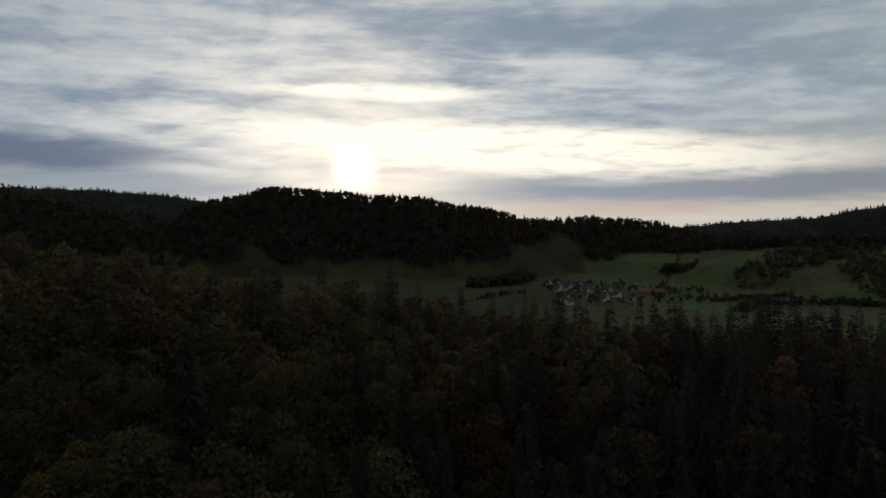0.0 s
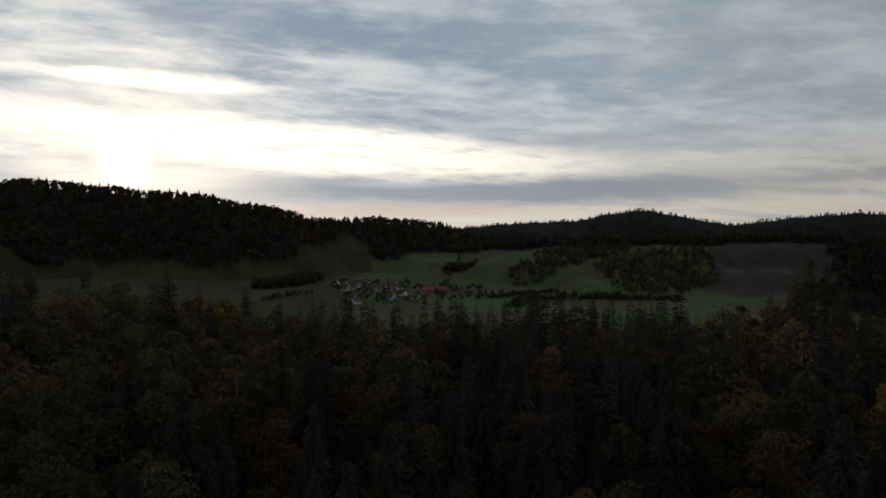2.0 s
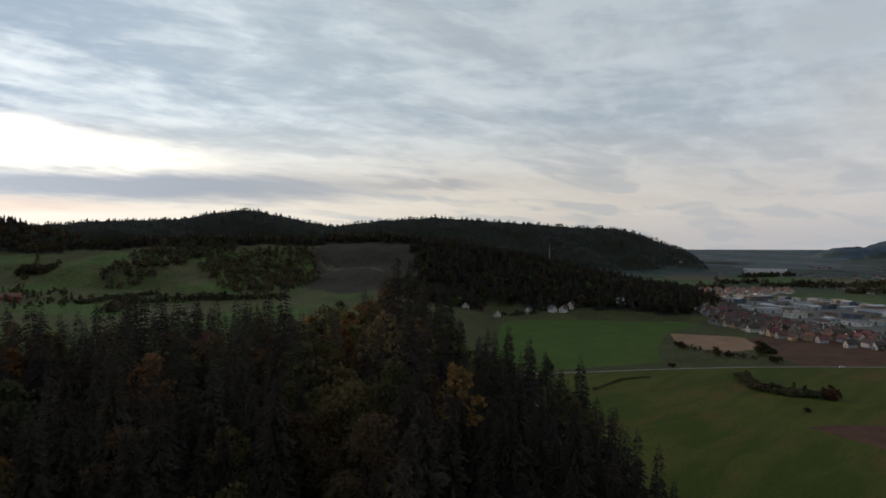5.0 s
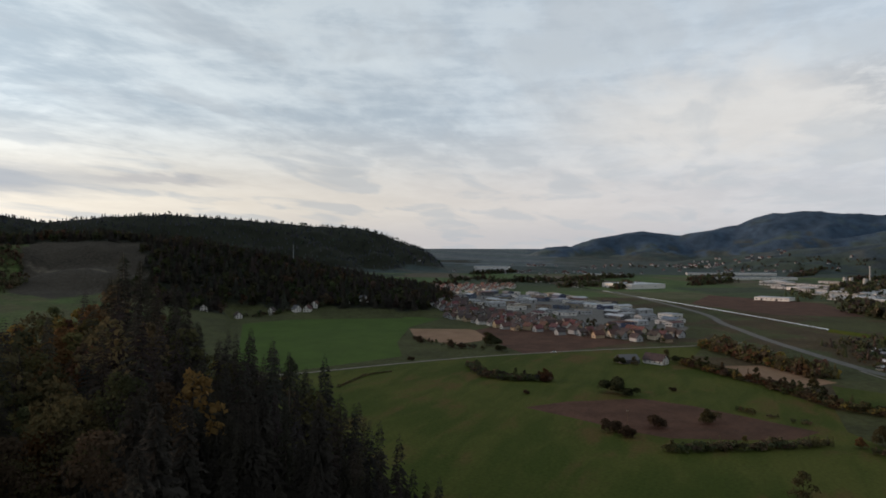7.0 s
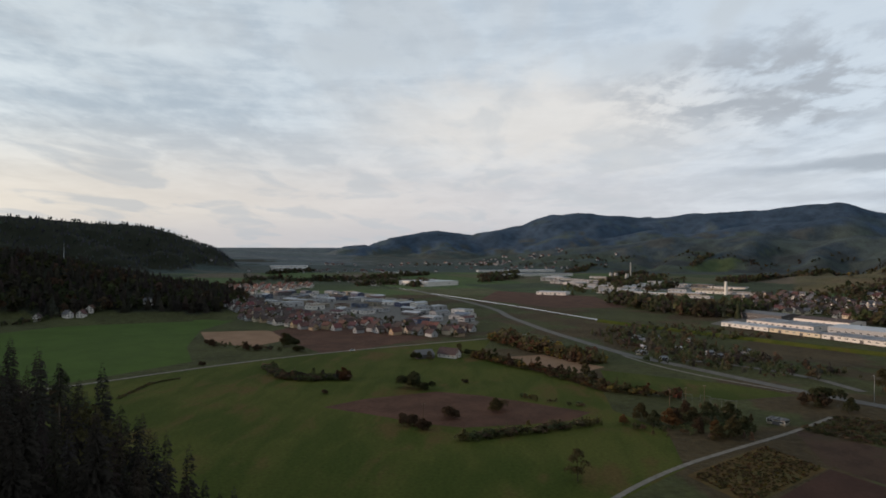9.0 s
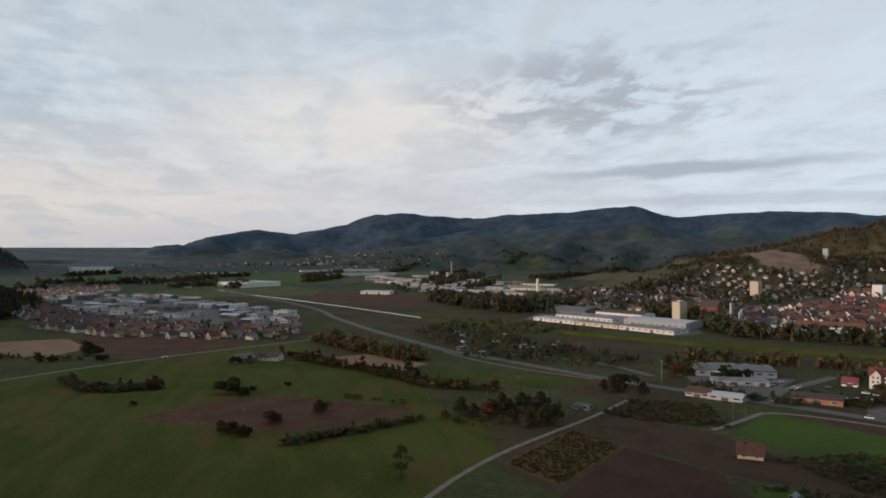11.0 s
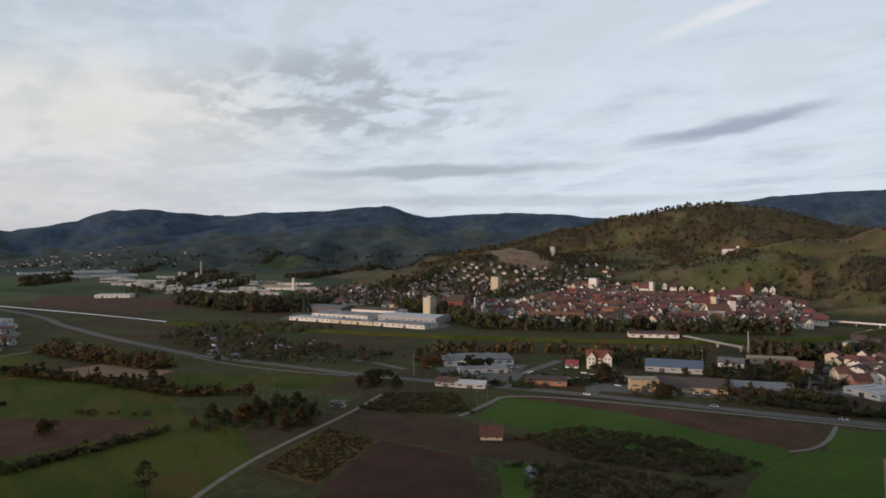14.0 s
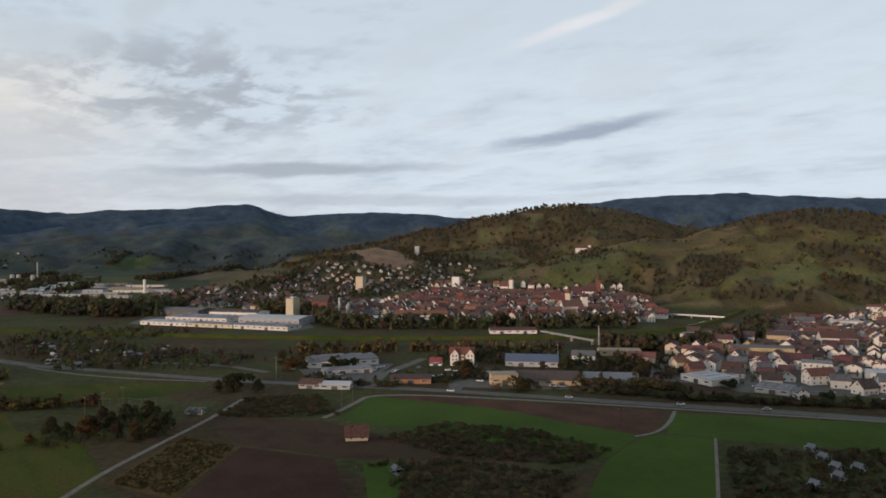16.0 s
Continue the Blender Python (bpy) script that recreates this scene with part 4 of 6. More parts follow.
def make_wood():
    rs = np.random.RandomState(33)
    first, rest = {}, []
    single = 0
    for i, (r, az) in enumerate(wood_places()):
        x, y, _ = polar(az, r)
        z = height(x, y)
        k = wood_kind(rs, az, r)
        s = rs.uniform(0.74, 1.14) * (0.78 if az > 50 else 1.0)
        if z + 30 * s > EYE - 6 and r < 60:
            s *= 0.7
        turn = rs.uniform(0, 6.283)
        m = Matrix.Translation((x, y, z)) @ Matrix.Rotation(turn, 4, "Z") @ Matrix.Scale(s, 4)
        name, (trunk, crown), tint, label, bark = KINDS[k]
        if -36 < az < 75 and single < 300 and r > 60:
            single += 1
            if k not in first:
                first[k] = tree_thing(name, trunk, crown, TINTS[tint], m, label, bark)
            else:
                o = copy_thing(first[k], Matrix())
                o.matrix_world = m
        else:
            rest.append((k, x, y, z, turn, s, shade_of(rs, tint)))
    v, f, c = planted(INNER, rest)
    wood = tagged(new("forest", mesh_from("forest", v, f, FOLIAGE, c)), "dense mixed autumn wood on the near hill", "forest", kind="stuff")
    stems = []
    for k, x, y, z, turn, s, tint in rest:
        stems.append(tube([(x, y, z - 1), (x, y, z + 16 * s)], [0.3 * s, 0.16 * s], 5))
    sv, sf = join(stems)
    o = new("trunks", mesh_from("trunks", sv, sf, BARK))
    o.parent = wood
    tagged(o, "dark bare trunks", kind="stuff")
    # two tall pines show their bare stems above the crowns
    name, (trunk, crown), tint, label, bark = KINDS[-1]
    for j, (az, r, s) in enumerate([(-13.2, 150, 1.0), (-14.8, 158, 0.93), (44.8, 205, 1.05), (46.0, 215, 0.98), (43.9, 220, 0.9), (56.9, 172, 0.72)]):
        x, y, _ = polar(az, r)
        m = Matrix.Translation((x, y, height(x, y))) @ Matrix.Rotation(az, 4, "Z") @ Matrix.Scale(s, 4)
        if j == 0:
            pine = tree_thing(name, trunk, crown, TINTS[tint], m, label, bark)
        else:
            copy_thing(pine, Matrix()).matrix_world = m


make_wood()


def build_snag(seed, h):
    """A pale dead stem with a few broken limbs."""
    rs = np.random.RandomState(seed)
    ob = new("dead_tree")
    lean = rs.uniform(-0.1, 0.1, 2)
    top = (lean[0] * h, lean[1] * h, h)
    t = new("trunk", mesh_from("trunk", *tube([(0, 0, -1), (top[0] * 0.5, top[1] * 0.6, h * 0.55), top], [0.26, 0.19, 0.07], 7), PALE_BARK))
    t.parent = ob
    for k in range(4):
        a, z = rs.uniform(0, 6.28), h * rs.uniform(0.45, 0.9)
        c = (lean[0] * z, lean[1] * z, z)
        b = new("limb", mesh_from("limb", *tube([c, (c[0] + math.cos(a) * 1.2, c[1] + math.sin(a) * 1.2, z + 0.9)], [0.08, 0.03], 5), PALE_BARK))
        b.parent = ob
    return tagged(ob, "pale dead tree stem rising from the wood", "tree", "dead stems of the near wood")


for k, (az, r, h) in enumerate([(0.8, 118, 21), (-12.6, 122, 20), (-7.4, 134, 19), (-13.6, 128, 17), (9.5, 150, 22)]):
    x, y, _ = polar(az, r)
    build_snag(400 + k, h).matrix_world = pose(x, y, height(x, y))


def make_hill_woods():
    rs = np.random.RandomState(77)
    shapes = [leafy_tree(rs) for _ in range(5)] + [spire_tree(rs, 1.0, 0.6) for _ in range(4)]
    groups = {"sunset_wood": [], "nose_wood": [], "ridge_wood": [], "autumn_wood": []}
    r = 860.0
    while r < 3050:
        step = max(10.5, r * 0.0096)
        n = int(radians(200) * r / step)
        az = -36 + 200 * (np.arange(n) + rs.uniform(-0.45, 0.45, n)) / n
        rr = r + rs.uniform(-0.5, 0.5, n) * step
        x, y = rr * np.sin(np.radians(az)), rr * np.cos(np.radians(az))
        ok = wooded(x, y) > 0.5
        z = terrain(x, y)
        for xi, yi, zi, ai, ri in zip(x[ok], y[ok], z[ok], az[ok], rr[ok]):
            if ai < 22 and ri < (1950 if ai < -6 else 2400):
                g, conif, tints = "sunset_wood", 0.35, ("green", "brown", "olive", "rust")
            elif ri < 1600 and ai < 72:
                g, conif, tints = "nose_wood", 0.6, ("green", "brown", "green", "fir", "green")
            elif ai < 72:
                g, conif, tints = "ridge_wood", 0.8, ("green", "green", "fir")
            else:
                g, conif, tints = "autumn_wood", 0.18, ("olive", "olive", "yellow", "green", "brown", "rust") if ai < 143 else ("olive", "green", "olive", "brown")
            if ai > 72 and ri > 2600:
                continue
            if g == "autumn_wood":
                # stands of one kind lie side by side
                stand = float(fbm(xi, yi, 150, 2, 41))
                conif = 0.75 if stand > 0.45 else 0.06
                tints = tints if stand > -0.1 else ("yellow", "olive", "olive", "rust") if stand < -0.5 else ("olive", "brown", "olive")
            if rs.rand() < conif:
                k, tint, h = rs.randint(5, 9), ("spruce", "fir")[rs.randint(2)], rs.uniform(12, 18) if ri > 1700 else rs.uniform(15, 22)
            else:
                k, tint, h = rs.randint(0, 5), tints[rs.randint(len(tints))], rs.uniform(11, 18)
            lift = {"autumn_wood": 1.35, "nose_wood": 0.8, "sunset_wood": 1.1}.get(g, 1.0)
            if g == "autumn_wood":
                h *= 0.72 if ai < 143 else 0.5
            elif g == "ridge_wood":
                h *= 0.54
                # blue-weighted lift paints distance haze into these leaf tints
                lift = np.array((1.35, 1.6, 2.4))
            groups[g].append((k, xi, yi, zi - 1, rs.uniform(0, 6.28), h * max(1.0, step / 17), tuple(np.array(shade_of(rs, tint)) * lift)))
        r += step * 0.95
    words = {"sunset_wood": "dark wood on the hill under the setting sun", "nose_wood": "dark green wood on the hill nose",
             "ridge_wood": "distant dark wood on the peaked ridge", "autumn_wood": "brown and gold autumn wood on the hills"}
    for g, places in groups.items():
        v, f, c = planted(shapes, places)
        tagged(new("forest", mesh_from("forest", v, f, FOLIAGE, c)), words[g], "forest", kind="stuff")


make_hill_woods()

# ---- buildings ----
PLASTER = {k: material("plaster_" + k, [tuple(0.86 * x for x in c), c], 0.5, 0.9, 0.1, 6, random_tint=0.18, spec=0.2) for k, c in {
    "white": (0.66, 0.62, 0.57), "cream": (0.56, 0.47, 0.35), "ochre": (0.42, 0.32, 0.20), "orange": (0.36, 0.19, 0.11), "red": (0.36, 0.10, 0.06), "grey": (0.38, 0.38, 0.38)}.items()}
TILES = {k: material("roof_" + k, [tuple(0.72 * x for x in c), c, tuple(1.15 * x for x in c)], 0.6, 0.9, 0.5, 5, random_tint=0.35, spec=0.2) for k, c in {
    "red": (0.120, 0.054, 0.047), "brownred": (0.094, 0.050, 0.045), "brown": (0.066, 0.049, 0.046), "grey": (0.100, 0.098, 0.106), "bright": (0.18, 0.060, 0.048)}.items()}
SHEET = {k: material("sheet_" + k, [tuple(0.85 * x for x in c), c], 0.15, 0.6, 0.1, 1.5, random_tint=0.25, spec=0.4) for k, c in {
    "white": (0.34, 0.35, 0.37), "grey": (0.13, 0.135, 0.15), "dark": (0.070, 0.066, 0.068), "blue": (0.060, 0.075, 0.125), "tan": (0.22, 0.18, 0.13)}.items()}
GLASS = material("window_glass", [(0.02, 0.022, 0.026), (0.035, 0.038, 0.042)], 0.7, 0.15, spec=0.5)
FRAME = material("window_frame", [(0.55, 0.54, 0.52), (0.62, 0.61, 0.59)], 2.0, 0.6)
WOOD = material("weathered_wood", [(0.09, 0.06, 0.04), (0.15, 0.10, 0.065)], 1.5, 0.85, 0.3, 8)
BRICK = material("red_brickwork", [(0.14, 0.056, 0.042), (0.19, 0.078, 0.056)], 0.8, 0.9, 0.3, 4)
STEEL = material("galvanised_steel", [(0.30, 0.31, 0.32), (0.38, 0.39, 0.40)], 2.0, 0.45, metal=0.6)
DULL_STEEL = material("weathered_steel", [(0.10, 0.10, 0.10), (0.15, 0.15, 0.145)], 2.0, 0.7, metal=0.2)
CONCRETE = material("concrete", [(0.30, 0.29, 0.27), (0.38, 0.37, 0.35)], 0.4, 0.9, 0.2, 3)
CAR_PAINTS = [material("car_paint_" + k, [c], 1, 0.3, spec=0.6) for k, c in (("white", (0.7, 0.7, 0.7)), ("silver", (0.4, 0.41, 0.42)), ("dark", (0.03, 0.03, 0.035)), ("red", (0.4, 0.03, 0.02)))]
RUBBER = material("tyre_rubber", [(0.02, 0.02, 0.02)], 1, 0.9)


def part(name, bm, mat, parent, label=""):
    """One bmesh becomes one mesh object under a thing or part."""
    me = bpy.data.meshes.new(name)
    bm.to_mesh(me)
    bm.free()
    for m in (mat if isinstance(mat, (list, tuple)) else [mat]):
        me.materials.append(m)
    ob = new(name, me)
    ob.parent = parent
    if label:
        tagged(ob, label)
    return ob


def add_box(bm, x0, x1, y0, y1, z0, z1, index=0):
    v = [bm.verts.new(p) for p in ((x0, y0, z0), (x1, y0, z0), (x1, y1, z0), (x0, y1, z0), (x0, y0, z1), (x1, y0, z1), (x1, y1, z1), (x0, y1, z1))]
    for q in ((3, 2, 1, 0), (4, 5, 6, 7), (0, 1, 5, 4), (1, 2, 6, 5), (2, 3, 7, 6), (3, 0, 4, 7)):
        bm.faces.new([v[i] for i in q]).material_index = index
    return v


def box(*a):
    bm = bmesh.new()
    add_box(bm, *a)
    return bm


def window_mesh(w, h):
    """A frame with its pane set back, facing -y."""
    bm = bmesh.new()
    t = 0.11
    for a in ((-w / 2, w / 2, -0.07, 0.05, 0, t), (-w / 2, w / 2, -0.07, 0.05, h - t, h), (-w / 2, -w / 2 + t, -0.07, 0.05, t, h - t), (w / 2 - t, w / 2, -0.07, 0.05, t, h - t)):
        add_box(bm, *a, 0)
    add_box(bm, -w / 2 + t, w / 2 - t, -0.03, 0.02, t, h - t, 1)
    me = bpy.data.meshes.new("window")
    bm.to_mesh(me)
    bm.free()
    me.materials.append(FRAME)
    me.materials.append(GLASS)
    return me


WINDOWS = {}


def window(parent, x, y, z, turn, w=1.2, h=1.4):
    """A window on the wall at (x, y), its outer side turned by that many degrees from -y."""
    key = (w, h)
    if key not in WINDOWS:
        WINDOWS[key] = window_mesh(w, h)
    ob = new("window", WINDOWS[key])
    ob.parent = parent
    ob.matrix_local = pose(x, y, z, 0, 0, turn)
    return ob


def gable_body(L, W, eave, rise):
    bm = bmesh.new()
    a, b = L / 2, W / 2
    base = [bm.verts.new(p) for p in ((-a, -b, -1), (a, -b, -1), (a, b, -1), (-a, b, -1))]
    top = [bm.verts.new(p) for p in ((-a, -b, eave), (a, -b, eave), (a, b, eave), (-a, b, eave))]
    r0, r1 = bm.verts.new((-a, 0, eave + rise)), bm.verts.new((a, 0, eave + rise))
    bm.faces.new((base[0], base[1], top[1], top[0]))
    bm.faces.new((base[2], base[3], top[3], top[2]))
    bm.faces.new((base[1], base[2], top[2], r1, top[1]))
    bm.faces.new((base[3], base[0], top[0], r0, top[3]))
    bm.faces.new((top[0], top[1], r1, r0))
    bm.faces.new((top[2], top[3], r0, r1))
    return bm


def gable_roof(L, W, eave, rise, over=0.6, thick=0.28):
    """Two slabs that meet at the ridge and hang over eaves and verges."""
    bm = bmesh.new()
    a = L / 2 + over
    k = rise / (W / 2)
    o = over
    prof = [(-W / 2 - o, eave - o * k + 0.03), (0, eave + rise + 0.03), (W / 2 + o, eave - o * k + 0.03),
            (W / 2 + o, eave - o * k + 0.03 + thick), (0, eave + rise + 0.03 + thick * 1.25), (-W / 2 - o, eave - o * k + 0.03 + thick)]
    rows = [[bm.verts.new((x, y, z)) for y, z in prof] for x in (-a, a)]
    n = len(prof)
    for i in range(n):
        j = (i + 1) % n
        bm.faces.new((rows[0][i], rows[0][j], rows[1][j], rows[1][i]))
    for r, flip in ((rows[0], 1), (rows[1], 0)):
        for q in ((0, 1, 4, 5), (1, 2, 3, 4)):
            f = [r[i] for i in q]
            bm.faces.new(f[::-1] if flip else f)
    bmesh.ops.recalc_face_normals(bm, faces=bm.faces)
    return bm


def build_house(m, L, W, eave, rise, wall, roof, detail, label, group, dormer=False, balcony=False):
    ob = new("house")
    ob.matrix_world = m
    part("wall", gable_body(L, W, eave, rise), PLASTER[wall], ob)
    part("roof", gable_roof(L, W, eave, rise), TILES[roof], ob)
    part("chimney", box(L * 0.18, L * 0.18 + 0.55, 0.4, 0.95, eave + rise * 0.6, eave + rise + 0.7), TILES["brown"], ob)
    floors = max(1, int(eave / 2.8))
    if detail:
        for fl in range(floors):
            z = 0.9 + fl * 2.8
            n = max(2, int(L / 4))
            for i in range(n):
                x = (i + 0.5) / n * L - L / 2
                if fl or i != n // 2:
                    window(ob, x, -W / 2, z, 0)
                window(ob, x, W / 2, z, 180)
            for x in (-W * 0.24, W * 0.24):
                window(ob, L / 2, x, z, 90)
                window(ob, -L / 2, x, z, -90)
        window(ob, L / 2, 0, eave + rise * 0.25, 90)
        window(ob, -L / 2, 0, eave + rise * 0.25, -90)
        x = (n // 2 + 0.5) / n * L - L / 2
        part("door", box(x - 0.55, x + 0.55, -W / 2 - 0.06, -W / 2 + 0.05, 0, 2.1), WOOD, ob)
        if dormer:
            for x in (-L * 0.22, L * 0.22):
                bm = box(x - 1.1, x + 1.1, -W * 0.36, -W * 0.1, eave + rise * 0.25, eave + rise * 0.25 + 1.7)
                d = part("dormer", bm, PLASTER[wall], ob)
                bm = box(x - 1.3, x + 1.3, -W * 0.40, -W * 0.06, eave + rise * 0.25 + 1.7, eave + rise * 0.25 + 1.9)
                part("roof", bm, TILES[roof], d)
        if balcony:
            for fl in range(1, floors):
                part("balcony", box(L / 2 + 0.02, L / 2 + 1.4, -W * 0.32, W * 0.32, fl * 2.8 - 0.1, fl * 2.8 + 0.9), WOOD, ob, "wooden balcony")
    else:
        for s in (-1, 1):
            for fl in range(min(2, floors)):
                window(ob, s * L / 2, 0, 1.0 + 2.8 * fl, 90 * s, 2.2, 1.5)
            window(ob, s * L * 0.22, -W / 2, 1.0 + 2.8 * (floors - 1), 0, 2.2, 1.5)
    return tagged(ob, label, "house", group)


COLOUR = {"white": "white", "cream": "cream", "ochre": "ochre", "orange": "orange", "red": "red", "grey": "grey"}
ROOFWORD = {"red": "red tiled", "brownred": "red-brown tiled", "brown": "dark brown", "grey": "grey", "bright": "bright red tiled"}
MADE = {}


WHERE = {"houses of the new quarter": "in the new quarter", "houses of the old town": "in the old town", "houses of the river town": "in the river town",
         "houses on the hillside": "on the hillside", "houses of the side valley": "in the valley", "houses of the town": "by the road"}
PLOTS = []


def house(x, y, turn, L=13, W=10, eave=5.6, rise=4.2, wall="white", roof="red", detail=True, group="houses of the town", dormer=False, balcony=False):
    L, W, eave, rise = (round(0.8 * k, 1) for k in (L, W, eave, rise))
    PLOTS.append((math.hypot(x, y), x, y, turn, (L, W, eave, rise, wall, roof, detail, group, dormer, balcony)))


def far_houses(plots, label):
    """Houses too far and too many to pick apart, joined."""
    mats = [PLASTER["white"], PLASTER["cream"], PLASTER["ochre"], PLASTER["orange"], PLASTER["grey"]] + [TILES[k] for k in ("red", "brownred", "brown", "grey", "bright")] + [GLASS]
    wi = {"white": 0, "cream": 1, "ochre": 2, "orange": 3, "grey": 4, "red": 3}
    ri = {"red": 5, "brownred": 6, "brown": 7, "grey": 8, "bright": 9}
    v, f, mi = [], [], []
    for _, x, y, turn, (L, W, eave, rise, wall, roof, *_more) in plots:
        z = height(x, y) - 0.3
        c, s = math.cos(radians(turn)), math.sin(radians(turn))
        a, b, n = L / 2, W / 2, len(v)

        def put(px, py, pz):
            v.append((x + px * c - py * s, y + px * s + py * c, z + pz))

        for q in ((-a, -b, -1), (a, -b, -1), (a, b, -1), (-a, b, -1), (-a, -b, eave), (a, -b, eave), (a, b, eave), (-a, b, eave), (-a, 0, eave + rise), (a, 0, eave + rise)):
            put(*q)
        f += [(n, n + 1, n + 5, n + 4), (n + 2, n + 3, n + 7, n + 6), (n + 1, n + 2, n + 6, n + 9, n + 5), (n + 3, n, n + 4, n + 8, n + 7)]
        mi += [wi[wall]] * 4
        n = len(v)
        o, k = 0.6, rise / b
        for px in (-a - o, a + o):
            for py, pz in ((-b - o, eave - o * k), (0, eave + rise), (b + o, eave - o * k), (b + o, eave - o * k + 0.3), (0, eave + rise + 0.36), (-b - o, eave - o * k + 0.3)):
                put(px, py, pz + 0.03)
        f += [(n + i, n + (i + 1) % 6, n + 6 + (i + 1) % 6, n + 6 + i) for i in range(6)] + [(n + 5, n + 4, n + 1, n), (n + 4, n + 3, n + 2, n + 1), (n + 6, n + 7, n + 10, n + 11), (n + 7, n + 8, n + 9, n + 10)]
        mi += [ri[roof]] * 10
        for sx in (-1, 1):
            for fl in range(2):
                for py in (-b * 0.45, b * 0.45):
                    n = len(v)
                    for dy, dz in ((-0.7, 0), (0.7, 0), (0.7, 1.4), (-0.7, 1.4)):
                        put(sx * (a + 0.05), py + dy, 1 + 2.8 * fl + dz)
                    f.append((n, n + 1, n + 2, n + 3))
                    mi.append(10)
        for sy in (-1, 1):
            for px in (-a * 0.6, 0, a * 0.6):
                n = len(v)
                for dx, dz in ((-0.7, 0), (0.7, 0), (0.7, 1.4), (-0.7, 1.4)):
                    put(px + dx, sy * (b + 0.05), max(1, eave - 2.4) + dz)
                f.append((n, n + 1, n + 2, n + 3))
                mi.append(10)
    me = bpy.data.meshes.new("houses")
    me.from_pydata(v, [], f)
    for m in mats:
        me.materials.append(m)
    me.polygons.foreach_set("material_index", np.array(mi, np.int32))
    me.update()
    return tagged(new("distant_houses", me), label, "houses", kind="stuff")


def raise_houses():
    """The nearest three hundred stand singly, the rest as joined rows."""
    PLOTS.sort(key=lambda q: q[0])
    rest = {}
    for i, plot in enumerate(PLOTS):
        _, x, y, turn, key = plot
        L, W, eave, rise, wall, roof, detail, group, dormer, balcony = key
        if i >= 295:
            rest.setdefault(group, []).append(plot)
            continue
        m = pose(x, y, height(x, y) - 0.1, 0, 0, turn)
        if key in MADE:
            copy_thing(MADE[key], m)
        else:
            MADE[key] = build_house(m, L, W, eave, rise, wall, roof, detail, "%s plastered house with %s roof %s" % (COLOUR[wall], ROOFWORD[roof], WHERE[group]), group, dormer, balcony)
    words = {"houses of the new quarter": "rows of pale houses at the quarter's far end", "houses of the old town": "dense red-tiled roofs of the old town", "houses of the river town": "rows of houses in the river town",
             "houses on the hillside": "pale houses scattered over the wooded hillside", "houses of the side valley": "small village houses in the side valley", "houses of the town": "houses beside the road"}
    for group, plots in rest.items():
        far_houses(plots, words[group])


def build_hall(m, L, W, h, wall, roof, label, pitched=0.0, doors=2, name="industrial_hall"):
    """A long low hall: near long side faces -y."""
    ob = new(name)
    ob.matrix_world = m
    if pitched:
        part("wall", gable_body(L, W, h, pitched), wall, ob)
        part("roof", gable_roof(L, W, h, pitched, 0.4, 0.25), roof, ob)
    else:
        part("wall", box(-L / 2, L / 2, -W / 2, W / 2, -1, h), wall, ob)
        bm = bmesh.new()
        add_box(bm, -L / 2 - 0.25, L / 2 + 0.25, -W / 2 - 0.25, W / 2 + 0.25, h, h + 0.35)
        for k in range(3):
            x = (k + 0.5) / 3 * L - L / 2
            add_box(bm, x - L * 0.05, x + L * 0.05, -W * 0.3, W * 0.3, h + 0.35, h + 0.8)
        part("roof", bm, roof, ob)
    n = max(3, int(L / 7))
    if name == "apartment_block":
        n = max(4, int(L / 3.4))
        for fl in range(int(h / 2.8)):
            for i in range(n):
                x = (i + 0.5) / n * L - L / 2
                if fl or i != n // 2:
                    window(ob, x, -W / 2, 0.9 + 2.8 * fl, 0)
            for y in (-W * 0.28, W * 0.28):
                window(ob, -L / 2, y, 0.9 + 2.8 * fl, -90)
                window(ob, L / 2, y, 0.9 + 2.8 * fl, 90)
        x = (n // 2 + 0.5) / n * L - L / 2
        part("door", box(x - 0.7, x + 0.7, -W / 2 - 0.06, -W / 2 + 0.05, 0, 2.2), WOOD, ob)
        return tagged(ob, label, "apartment block", "apartment blocks of the new quarter")
    for i in range(n):
        x = (i + 0.5) / n * L - L / 2
        if doors and i % max(2, n // doors) == 1:
            part("gate", box(x - 1.8, x + 1.8, -W / 2 - 0.08, -W / 2 + 0.05, 0, min(3.6, h * 0.75)), SHEET["dark"], ob)
        else:
            window(ob, x, -W / 2, h * 0.45, 0, 3.4, 1.1)
    for i in (-1, 1):
        window(ob, -L / 2, i * W * 0.2, h * 0.45, -90, 3.6, 1.3)
        window(ob, L / 2, i * W * 0.2, h * 0.45, 90, 3.6, 1.3)
    return tagged(ob, label, "hall", "industrial halls")


def hall(a, b, depth, h, wall="white", roof="white", label="", pitched=0.0, name="industrial_hall", doors=2):
    """A hall whose near front runs from a to b."""
    a, b = Vector(a), Vector(b)
    d = (b - a).normalized()
    back = Vector((-d.y, d.x))
    if back.dot((a + b) / 2) < 0:
        a, b, d, back = b, a, -d, -back
    c = (a + b) / 2 + back * depth / 2
    z = max(0.0, height(c.x, c.y) - 0.1)
    m = pose(c.x, c.y, z, 0, 0, math.degrees(math.atan2(d.y, d.x)))
    h = max(2.4, 0.72 * h)
    wm = PLASTER[wall] if wall in PLASTER else SHEET[wall]
    rm = SHEET[roof] if roof in SHEET else TILES[roof]
    return build_hall(m, (b - a).length, depth, h, wm, rm, label or "low %s works hall with a %s sheet roof" % (wall, roof), pitched, doors, name)


